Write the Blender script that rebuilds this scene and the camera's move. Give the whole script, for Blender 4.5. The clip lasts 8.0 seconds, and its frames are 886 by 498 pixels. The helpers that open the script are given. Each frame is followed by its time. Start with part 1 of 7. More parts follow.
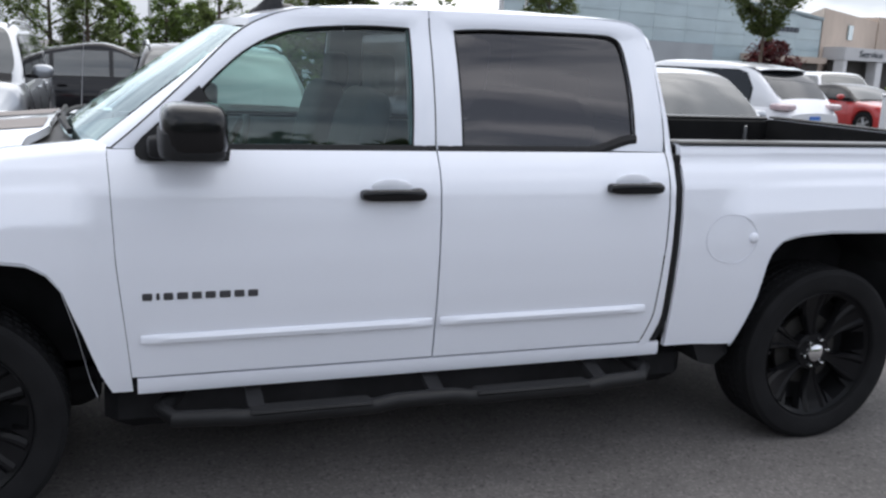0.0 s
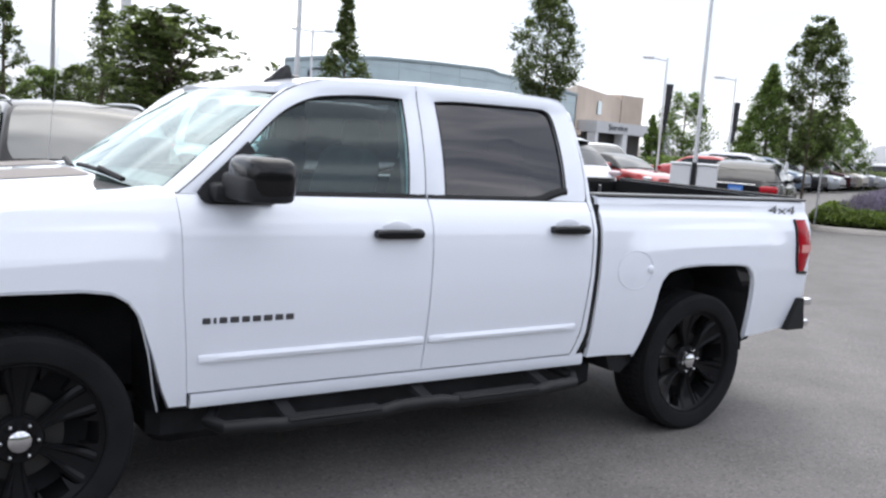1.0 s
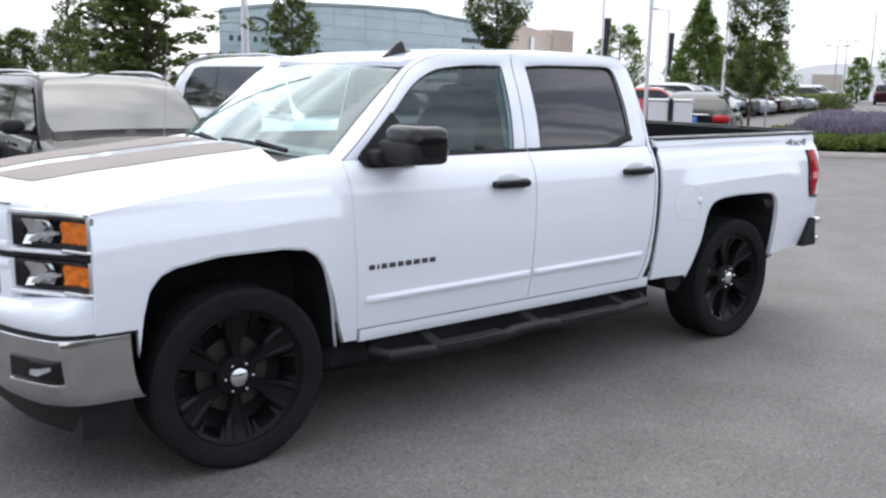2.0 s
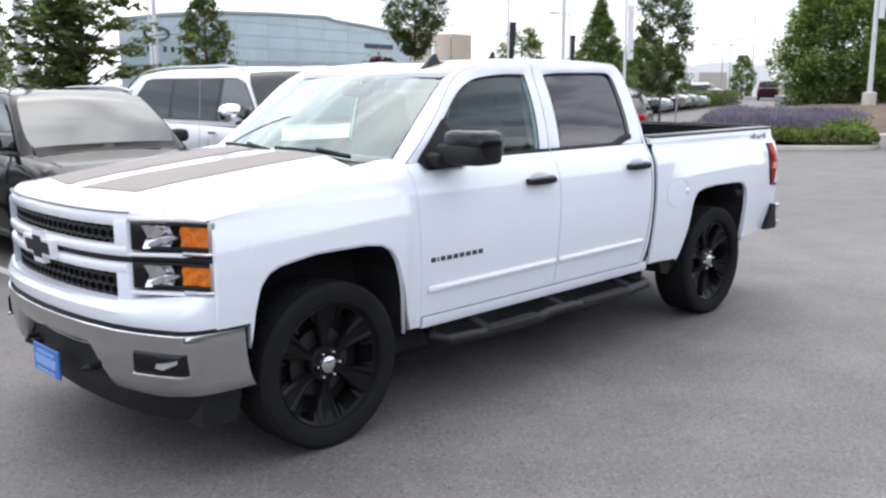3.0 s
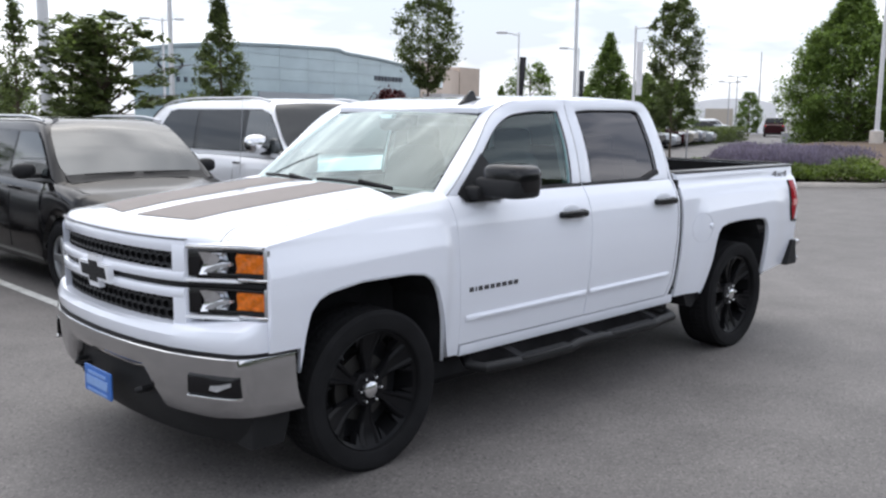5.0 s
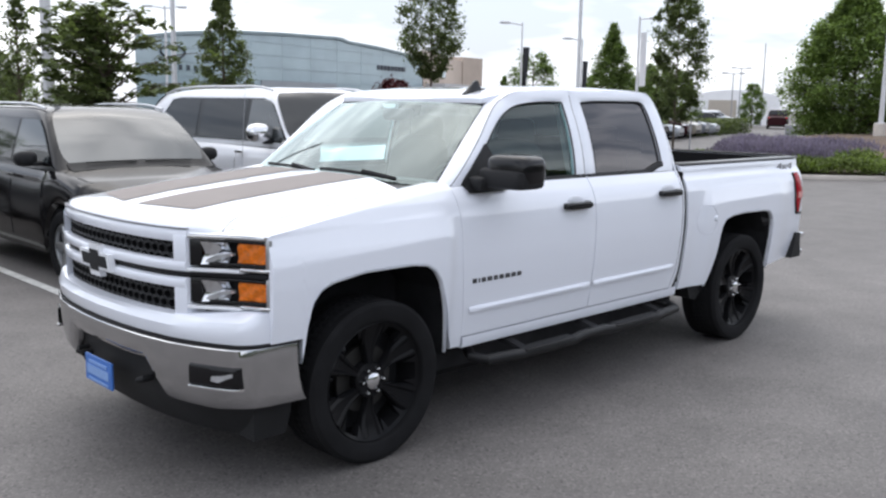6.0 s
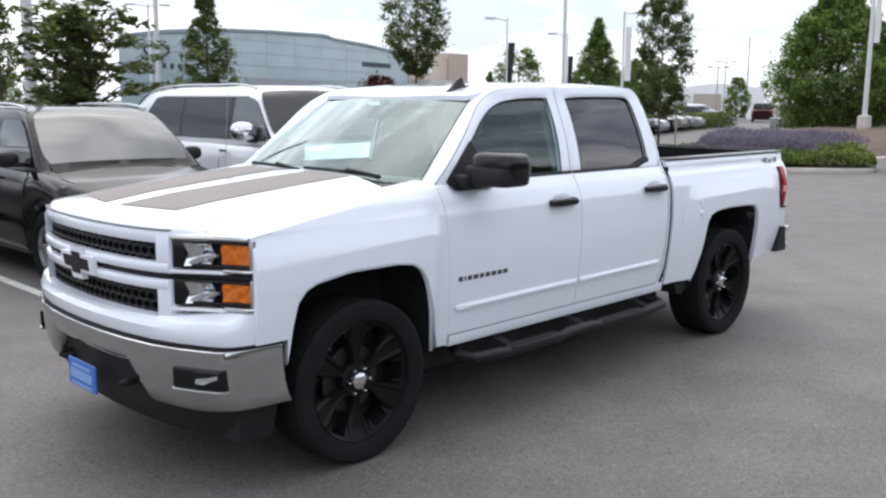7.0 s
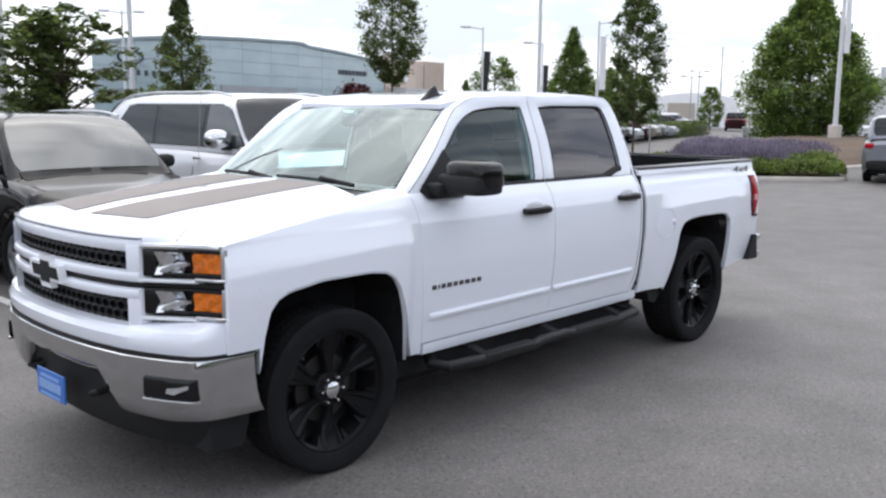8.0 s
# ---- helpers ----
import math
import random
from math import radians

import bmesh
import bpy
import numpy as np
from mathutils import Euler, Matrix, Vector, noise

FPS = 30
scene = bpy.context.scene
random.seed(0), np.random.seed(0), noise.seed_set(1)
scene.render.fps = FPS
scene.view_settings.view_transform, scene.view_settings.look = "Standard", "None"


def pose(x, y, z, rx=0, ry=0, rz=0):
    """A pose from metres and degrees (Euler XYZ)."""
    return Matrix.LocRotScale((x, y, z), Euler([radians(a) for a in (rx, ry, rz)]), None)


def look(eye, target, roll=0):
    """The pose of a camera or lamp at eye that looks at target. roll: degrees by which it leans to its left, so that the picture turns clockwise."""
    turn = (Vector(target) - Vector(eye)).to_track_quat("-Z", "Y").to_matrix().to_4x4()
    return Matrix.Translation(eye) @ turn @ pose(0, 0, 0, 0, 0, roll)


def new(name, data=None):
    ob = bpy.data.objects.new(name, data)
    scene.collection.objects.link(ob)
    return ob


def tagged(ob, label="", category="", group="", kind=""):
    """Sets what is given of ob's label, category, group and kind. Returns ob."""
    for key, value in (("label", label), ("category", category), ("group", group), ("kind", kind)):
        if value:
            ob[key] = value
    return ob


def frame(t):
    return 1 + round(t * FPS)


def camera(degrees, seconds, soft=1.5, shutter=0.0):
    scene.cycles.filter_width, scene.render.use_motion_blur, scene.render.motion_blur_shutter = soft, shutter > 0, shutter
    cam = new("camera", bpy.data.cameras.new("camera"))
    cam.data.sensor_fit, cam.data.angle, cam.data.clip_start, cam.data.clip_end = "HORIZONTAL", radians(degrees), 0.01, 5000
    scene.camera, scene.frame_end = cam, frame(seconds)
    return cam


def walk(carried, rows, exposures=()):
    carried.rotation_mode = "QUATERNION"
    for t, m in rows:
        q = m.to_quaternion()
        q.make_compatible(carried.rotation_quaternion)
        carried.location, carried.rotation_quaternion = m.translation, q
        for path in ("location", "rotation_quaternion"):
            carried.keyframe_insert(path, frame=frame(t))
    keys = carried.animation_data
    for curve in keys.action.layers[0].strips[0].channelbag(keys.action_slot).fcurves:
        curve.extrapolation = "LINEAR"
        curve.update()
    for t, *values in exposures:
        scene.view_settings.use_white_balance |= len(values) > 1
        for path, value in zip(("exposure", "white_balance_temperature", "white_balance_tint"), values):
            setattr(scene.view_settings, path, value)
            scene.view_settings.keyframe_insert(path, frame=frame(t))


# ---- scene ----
cam = camera(52.4, 8.0, soft=2.4, shutter=0.12)
EXPOSURES = [(0, 1.05), (0.5, 1.28), (1, 1.36), (1.5, 1.28), (2, 1.38), (3.3, 1.54), (3.6, 1.42), (4, 1.17), (4.5, 1.15), (6.5, 1.19), (8, 1.22)]
PATH = [
    (0, (0.631, -4.168, 1.695), (1.286, -2.326, 1.275), 2.5),
    (0.5, (0.056, -4.454, 1.687), (1.0, -2.724, 1.342), 4.1),
    (1, (-0.539, -4.451, 1.645), (0.573, -2.807, 1.391), 4.0),
    (1.5, (-1.107, -4.447, 1.697), (0.11, -2.882, 1.437), 3.0),
    (2, (-1.663, -4.48, 1.725), (-0.441, -2.941, 1.351), 1.1),
    (2.2, (-1.855, -4.443, 1.705), (-0.63, -2.912, 1.308), 0.3),
    (3.3, (-2.701, -4.269, 1.758), (-1.274, -2.909, 1.423), 0.0),
    (3.5, (-2.746, -4.247, 1.761), (-1.318, -2.882, 1.447), 0.0),
    (4, (-2.791, -4.256, 1.765), (-1.4, -2.848, 1.479), 0.0),
    (4.5, (-2.79, -4.289, 1.761), (-1.4, -2.88, 1.476), 0.4),
    (6, (-2.77, -4.257, 1.76), (-1.386, -2.847, 1.445), 0.9),
    (6.5, (-2.759, -4.245, 1.762), (-1.379, -2.836, 1.434), 0.6),
    (7, (-2.746, -4.248, 1.768), (-1.344, -2.859, 1.445), 0.4),
    (7.5, (-2.738, -4.251, 1.765), (-1.309, -2.887, 1.454), 0.6),
    (8, (-2.735, -4.258, 1.77), (-1.295, -2.905, 1.465), 0.6),
]
walk(cam, [(t, look(eye, target, roll)) for t, eye, target, roll in PATH], EXPOSURES)

# ---- world ----
SUN_EL, SUN_AZ = 60.0, 58.0           # hazy sun behind thin cloud, beyond the far row
world = bpy.data.worlds.new("sky_world")
scene.world = world
world.use_nodes = True
wn, wl = world.node_tree.nodes, world.node_tree.links
wn.clear()
sky = wn.new("ShaderNodeTexSky")
sky.sky_type, sky.sun_disc = "NISHITA", False
sky.sun_elevation, sky.sun_rotation = radians(SUN_EL), radians(90 - SUN_AZ)
sky.air_density, sky.dust_density, sky.ozone_density = 1.0, 2.5, 1.0
geo = wn.new("ShaderNodeTexCoord")
mp = wn.new("ShaderNodeMapping")
mp.inputs["Scale"].default_value = (1.1, 1.1, 4.6)
cl = wn.new("ShaderNodeTexNoise")
cl.inputs["Scale"].default_value, cl.inputs["Detail"].default_value = 2.0, 5.0
cl.inputs["Roughness"].default_value = 0.55
ramp = wn.new("ShaderNodeValToRGB")
ramp.color_ramp.elements[0].position, ramp.color_ramp.elements[1].position = 0.42, 0.66
ramp.color_ramp.elements[0].color = (0.0, 0.0, 0.0, 1)
ramp.color_ramp.elements[1].color = (1.0, 1.0, 1.0, 1)
cloudmix = wn.new("ShaderNodeMix")
cloudmix.data_type = "RGBA"
cloudmix.inputs[6].default_value = (3.35, 3.7, 4.4, 1)     # grey undersides of the cloud deck
cloudmix.inputs[7].default_value = (9.9, 10.1, 10.7, 1)  # bright thin cloud
veil = wn.new("ShaderNodeMix")
veil.data_type = "RGBA"
veil.inputs[0].default_value = 0.80
bg = wn.new("ShaderNodeBackground")
bg.inputs["Strength"].default_value = 0.1
wout = wn.new("ShaderNodeOutputWorld")
wl.new(geo.outputs["Generated"], mp.inputs["Vector"])
wl.new(mp.outputs["Vector"], cl.inputs["Vector"])
wl.new(cl.outputs["Fac"], ramp.inputs["Fac"])
wl.new(ramp.outputs["Color"], cloudmix.inputs[0])
wl.new(sky.outputs["Color"], veil.inputs[6])
# bright haze where the sun stands behind the cloud
aim = wn.new("ShaderNodeVectorMath")
aim.operation = "DOT_PRODUCT"
aim.inputs[1].default_value = (math.cos(radians(SUN_EL)) * math.cos(radians(SUN_AZ)), math.cos(radians(SUN_EL)) * math.sin(radians(SUN_AZ)), math.sin(radians(SUN_EL)))
wl.new(geo.outputs["Generated"], aim.inputs[0])
pos = wn.new("ShaderNodeMath")
pos.operation = "MAXIMUM"
pos.inputs[1].default_value = 0.0
wl.new(aim.outputs["Value"], pos.inputs[0])
fall = wn.new("ShaderNodeMath")
fall.operation = "POWER"
fall.inputs[1].default_value = 4.0
wl.new(pos.outputs[0], fall.inputs[0])
core_fall = wn.new("ShaderNodeMath")
core_fall.operation = "POWER"
core_fall.inputs[1].default_value = 14.0
wl.new(pos.outputs[0], core_fall.inputs[0])
both_falls = wn.new("ShaderNodeMath")
both_falls.operation = "MULTIPLY_ADD"
both_falls.inputs[1].default_value = 1.6
wl.new(core_fall.outputs[0], both_falls.inputs[0])
wl.new(fall.outputs[0], both_falls.inputs[2])
haze = wn.new("ShaderNodeMix")
haze.data_type, haze.blend_type = "RGBA", "ADD"
haze.inputs[0].default_value = 1.0
glow = wn.new("ShaderNodeVectorMath")
glow.operation = "SCALE"
glow.inputs[0].default_value = (3.65, 3.6, 3.48)
thin = wn.new("ShaderNodeMath")
thin.operation = "MULTIPLY_ADD"
thin.inputs[1].default_value, thin.inputs[2].default_value = 0.85, 0.55   # the cloud lets the haze through in streaks
wl.new(ramp.outputs["Color"], thin.inputs[0])
lit = wn.new("ShaderNodeMath")
lit.operation = "MULTIPLY"
wl.new(both_falls.outputs[0], lit.inputs[0])
wl.new(thin.outputs[0], lit.inputs[1])
wl.new(lit.outputs[0], glow.inputs["Scale"])
wl.new(cloudmix.outputs[2], haze.inputs[6])
wl.new(glow.outputs["Vector"], haze.inputs[7])
wl.new(haze.outputs[2], veil.inputs[7])
wl.new(veil.outputs[2], bg.inputs["Color"])
wl.new(bg.outputs["Background"], wout.inputs["Surface"])

sun_data = bpy.data.lights.new("sun", "SUN")
sun_data.energy, sun_data.angle, sun_data.color = 0.5, radians(100), (1.0, 0.95, 0.88)
sun = new("sun", sun_data)
_e, _a = radians(SUN_EL), radians(SUN_AZ)
sun.matrix_world = look((60 * math.cos(_a), 60 * math.sin(_a), 40), (60 * math.cos(_a) - math.cos(_e) * math.cos(_a), 60 * math.sin(_a) - math.cos(_e) * math.sin(_a), 40 - math.sin(_e)))


# ---- materials ----
def mat(name, color, rough=0.5, metal=0.0, var=0.0, scale=8.0, fine=0.0, bump=0.0, bscale=120.0, coat=0.0, rvar=0.0, spec=0.5, isl=0.0):
    """Node material: base colour, a slow stain and a fine grain, relief, varied gloss."""
    m = bpy.data.materials.new(name)
    m.use_nodes = True
    n, l = m.node_tree.nodes, m.node_tree.links
    b = n["Principled BSDF"]
    b.inputs["Base Color"].default_value = (*color, 1)
    b.inputs["Roughness"].default_value = rough
    b.inputs["Metallic"].default_value = metal
    b.inputs["Specular IOR Level"].default_value = spec
    if coat:
        b.inputs["Coat Weight"].default_value, b.inputs["Coat Roughness"].default_value = coat, 0.04
    if not (var or fine or bump or rvar or isl):
        return m
    tc = n.new("ShaderNodeTexCoord")
    slow = n.new("ShaderNodeTexNoise")
    slow.inputs["Scale"].default_value, slow.inputs["Detail"].default_value = scale, 5.0
    l.new(tc.outputs["Object"], slow.inputs["Vector"])
    quick = n.new("ShaderNodeTexNoise")
    quick.inputs["Scale"].default_value, quick.inputs["Detail"].default_value = bscale, 3.0
    l.new(tc.outputs["Object"], quick.inputs["Vector"])
    if var or fine or isl:
        total = None
        for src, amount in ((slow.outputs["Fac"], var), (quick.outputs["Fac"], fine)):
            if not amount:
                continue
            r = n.new("ShaderNodeMapRange")
            r.inputs["From Min"].default_value, r.inputs["From Max"].default_value = 0.25, 0.75
            r.inputs["To Min"].default_value, r.inputs["To Max"].default_value = 1 - amount, 1 + amount
            l.new(src, r.inputs["Value"])
            if total is None:
                total = r.outputs["Result"]
            else:
                k = n.new("ShaderNodeMath")
                k.operation = "MULTIPLY"
                l.new(total, k.inputs[0])
                l.new(r.outputs["Result"], k.inputs[1])
                total = k.outputs[0]
        if isl:
            gi = n.new("ShaderNodeNewGeometry")
            r = n.new("ShaderNodeMapRange")
            r.inputs["To Min"].default_value, r.inputs["To Max"].default_value = 1 - isl, 1 + isl
            l.new(gi.outputs["Random Per Island"], r.inputs["Value"])
            if total is None:
                total = r.outputs["Result"]
            else:
                k = n.new("ShaderNodeMath")
                k.operation = "MULTIPLY"
                l.new(total, k.inputs[0])
                l.new(r.outputs["Result"], k.inputs[1])
                total = k.outputs[0]
        mul = n.new("ShaderNodeVectorMath")
        mul.operation = "SCALE"
        mul.inputs[0].default_value = color
        l.new(total, mul.inputs["Scale"])
        l.new(mul.outputs["Vector"], b.inputs["Base Color"])
    if rvar:
        r = n.new("ShaderNodeMapRange")
        r.inputs["From Min"].default_value, r.inputs["From Max"].default_value = 0.3, 0.7
        r.inputs["To Min"].default_value, r.inputs["To Max"].default_value = max(0.02, rough - rvar), min(1, rough + rvar)
        l.new(slow.outputs["Fac"], r.inputs["Value"])
        l.new(r.outputs["Result"], b.inputs["Roughness"])
    if bump:
        bp = n.new("ShaderNodeBump")
        bp.inputs["Strength"].default_value, bp.inputs["Distance"].default_value = bump, 0.01
        l.new(quick.outputs["Fac"], bp.inputs["Height"])
        l.new(bp.outputs["Normal"], b.inputs["Normal"])
    return m


def glass(name, tint, gloss=1.45, mirror=(1.0, 1.0, 1.0)):
    """Thin pane: tinted see-through with a Fresnel mirror on top."""
    m = bpy.data.materials.new(name)
    m.use_nodes = True
    n, l = m.node_tree.nodes, m.node_tree.links
    n.clear()
    t, g, mx, f, o = (n.new("ShaderNode" + k) for k in ("BsdfTransparent", "BsdfGlossy", "MixShader", "LayerWeight", "OutputMaterial"))
    t.inputs["Color"].default_value = (*tint, 1)
    g.inputs["Roughness"].default_value = 0.02
    g.inputs["Color"].default_value = (*mirror, 1)
    f.inputs["Blend"].default_value = 0.5
    head_on = 1.5 * ((gloss - 1) / (gloss + 1)) ** 2          # both faces of the pane
    graze, sheen = n.new("ShaderNodeMath"), n.new("ShaderNodeMath")
    graze.operation, sheen.operation = "POWER", "MULTIPLY_ADD"
    graze.inputs[1].default_value = 4.0
    sheen.inputs[1].default_value, sheen.inputs[2].default_value = 1 - head_on, head_on
    l.new(f.outputs["Facing"], graze.inputs[0])
    l.new(graze.outputs[0], sheen.inputs[0])
    l.new(sheen.outputs[0], mx.inputs[0])
    l.new(t.outputs[0], mx.inputs[1])
    l.new(g.outputs[0], mx.inputs[2])
    l.new(mx.outputs[0], o.inputs["Surface"])
    return m


def paint(name, color, flake=0.0):
    return mat(name, color, rough=0.28 if max(color) > 0.1 else 0.09, metal=flake, var=0.012, scale=0.8, coat=1.0 if max(color) > 0.1 else 0.0, bscale=14.0, spec=0.5 if max(color) > 0.1 else 0.35)


WHITE = paint("white_paint", (0.82, 0.845, 0.915))
BLACK_PLASTIC = mat("black_plastic", (0.016, 0.016, 0.017), 0.55, spec=0.2, var=0.2, scale=5, bump=0.15, bscale=500)
GLOSS_BLACK = mat("gloss_black", (0.005, 0.005, 0.006), 0.14, var=0.1, scale=3, spec=0.4)
SATIN_BLACK = mat("gloss_black_wheel", (0.010, 0.010, 0.011), 0.17, spec=0.11, var=0.15, scale=9, rvar=0.05)
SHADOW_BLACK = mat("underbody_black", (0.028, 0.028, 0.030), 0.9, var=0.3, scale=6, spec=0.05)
RUBBER = mat("tyre_rubber", (0.013, 0.013, 0.014), 0.75, var=0.25, scale=7, bump=0.25, bscale=180, spec=0.1)
CHROME = mat("chrome", (0.72, 0.72, 0.73), 0.10, 1.0, rvar=0.04, scale=4)
BUMPER_CHROME = mat("brushed_chrome", (0.52, 0.52, 0.53), 0.13, 1.0, var=0.05, scale=3, rvar=0.06)
SILVER_TRIM = mat("silver_trim", (0.55, 0.56, 0.58), 0.3, 0.9, var=0.05)
STRIPE = mat("charcoal_vinyl", (0.245, 0.218, 0.205), 0.8, var=0.06, scale=3, fine=0.06, bscale=300)
AMBER = mat("amber_lens", (0.72, 0.165, 0.004), 0.25, var=0.4, scale=55, coat=0.15)
RED_LENS = mat("red_lens", (0.36, 0.003, 0.012), 0.2, var=0.25, scale=25, spec=0.3)
CLEAR_LENS = mat("clear_lens", (0.62, 0.64, 0.66), 0.08, 0.7, var=0.2, scale=30)
WINDSHIELD = glass("windshield_glass", (0.80, 0.95, 0.92), 1.68, (0.86, 0.97, 0.97))
SIDE_GLASS = glass("side_glass", (0.66, 0.86, 0.84), 1.5, (0.92, 1.0, 0.98))
PRIVACY = glass("privacy_glass", (0.12, 0.115, 0.12), 1.62, (1.0, 0.96, 0.97))
LENS = glass("headlight_lens", (0.97, 0.97, 0.97), 1.12)
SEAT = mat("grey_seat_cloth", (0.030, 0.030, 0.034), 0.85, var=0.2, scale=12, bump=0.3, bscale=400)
DASH = mat("grey_dash", (0.13, 0.135, 0.14), 0.7, var=0.1, scale=8)
PLATE_BLUE = mat("plate_blue", (0.04, 0.15, 0.48), 0.4, var=0.12, scale=30)
PLATE_BAR = mat("plate_pale", (0.22, 0.36, 0.66), 0.4, var=0.1, scale=40)
DARK_GLASS = mat("dark_car_glass", (0.012, 0.014, 0.016), 0.04, var=0.1, scale=2, spec=0.45)
GREY_GLASS = mat("grey_car_glass", (0.045, 0.052, 0.054), 0.05, var=0.3, scale=1.2, spec=0.5)
GREY_GLASS.node_tree.nodes["Principled BSDF"].inputs["IOR"].default_value = 1.85


def asphalt():
    m = bpy.data.materials.new("asphalt")
    m.use_nodes = True
    n, l = m.node_tree.nodes, m.node_tree.links
    b = n["Principled BSDF"]
    b.inputs["Roughness"].default_value = 0.70
    b.inputs["Specular IOR Level"].default_value = 0.5
    tc = n.new("ShaderNodeTexCoord")

    def noise_at(scale, detail, lo, hi, to_lo, to_hi):
        t = n.new("ShaderNodeTexNoise")
        t.inputs["Scale"].default_value, t.inputs["Detail"].default_value = scale, detail
        l.new(tc.outputs["Object"], t.inputs["Vector"])
        r = n.new("ShaderNodeMapRange")
        for k, v in (("From Min", lo), ("From Max", hi), ("To Min", to_lo), ("To Max", to_hi)):
            r.inputs[k].default_value = v
        l.new(t.outputs["Fac"], r.inputs["Value"])
        return r.outputs["Result"], t

    big, _ = noise_at(0.22, 6, 0.3, 0.7, 0.88, 1.12)
    mid, _ = noise_at(1.7, 7, 0.3, 0.7, 0.84, 1.16)
    grain, gt = noise_at(95, 4, 0.3, 0.7, 0.74, 1.26)
    vor = n.new("ShaderNodeTexVoronoi")
    vor.inputs["Scale"].default_value = 75.0
    l.new(tc.outputs["Object"], vor.inputs["Vector"])
    chip = n.new("ShaderNodeMapRange")
    chip.inputs["From Min"].default_value, chip.inputs["From Max"].default_value = 0.70, 1.0
    chip.inputs["To Min"].default_value, chip.inputs["To Max"].default_value = 1.0, 1.45
    sep = n.new("ShaderNodeSeparateColor")
    l.new(vor.outputs["Color"], sep.inputs[0])
    l.new(sep.outputs[0], chip.inputs["Value"])
    pit = n.new("ShaderNodeMapRange")
    pit.inputs["From Min"].default_value, pit.inputs["From Max"].default_value = 0.0, 0.16
    pit.inputs["To Min"].default_value, pit.inputs["To Max"].default_value = 0.55, 1.0
    l.new(sep.outputs[1], pit.inputs["Value"])
    last = None
    for s in (big, mid, grain, pit.outputs["Result"], chip.outputs["Result"]):
        if last is None:
            last = s
            continue
        k = n.new("ShaderNodeMath")
        k.operation = "MULTIPLY"
        l.new(last, k.inputs[0])
        l.new(s, k.inputs[1])
        last = k.outputs[0]
    mul = n.new("ShaderNodeVectorMath")
    mul.operation = "SCALE"
    mul.inputs[0].default_value = (0.116, 0.1075, 0.103)
    l.new(last, mul.inputs["Scale"])
    l.new(mul.outputs["Vector"], b.inputs["Base Color"])
    bp = n.new("ShaderNodeBump")
    bp.inputs["Strength"].default_value, bp.inputs["Distance"].default_value = 0.35, 0.004
    l.new(gt.outputs["Fac"], bp.inputs["Height"])
    l.new(bp.outputs["Normal"], b.inputs["Normal"])
    return m


ASPHALT = asphalt()
CONCRETE = mat("kerb_concrete", (0.56, 0.51, 0.46), 0.85, var=0.18, scale=1.5, fine=0.12, bump=0.3, bscale=90)
LINE_PAINT = mat("worn_line_paint", (0.55, 0.55, 0.53), 0.8, var=0.25, scale=5, fine=0.25, bscale=60)
POLE_WHITE = mat("pole_white", (0.62, 0.62, 0.63), 0.45, var=0.06, scale=2)
POLE_GREY = mat("pole_grey", (0.30, 0.30, 0.31), 0.5, var=0.1, scale=2)


def leafy(name, color, isl=0.5, var=0.35, scale=1.3):
    """Leaf: diffuse with light passing through, varied blade by blade."""
    m = mat(name, color, 0.65, var=var, scale=scale, isl=isl, spec=0.25)
    n, l = m.node_tree.nodes, m.node_tree.links
    b = n["Principled BSDF"]
    t = n.new("ShaderNodeBsdfTranslucent")
    mx = n.new("ShaderNodeMixShader")
    mx.inputs[0].default_value = 0.42
    col = b.inputs["Base Color"].links[0].from_socket
    g = n.new("ShaderNodeVectorMath")
    g.operation = "MULTIPLY"
    g.inputs[1].default_value = (1.25, 1.35, 0.8)
    l.new(col, g.inputs[0])
    l.new(g.outputs["Vector"], t.inputs["Color"])
    l.new(b.outputs[0], mx.inputs[1])
    l.new(t.outputs[0], mx.inputs[2])
    l.new(mx.outputs[0], n["Material Output"].inputs["Surface"])
    return m


LEAF = leafy("green_leaves", (0.135, 0.185, 0.062))
LEAF_DARK = leafy("dark_leaves", (0.110, 0.136, 0.058))
LEAF_LIGHT = leafy("light_leaves", (0.15, 0.21, 0.065))
LEAF_RED = leafy("maroon_leaves", (0.075, 0.018, 0.024))
LAVENDER = leafy("lavender_flowers", (0.175, 0.145, 0.25), 0.4)
HEDGE = leafy("low_hedge_leaves", (0.115, 0.155, 0.04))
BARK = mat("bark", (0.10, 0.075, 0.055), 0.9, var=0.3, scale=12, bump=0.6, bscale=60)
MULCH = mat("bark_mulch", (0.105, 0.072, 0.05), 0.95, var=0.3, scale=1.2, fine=0.4, bump=0.8, bscale=25)


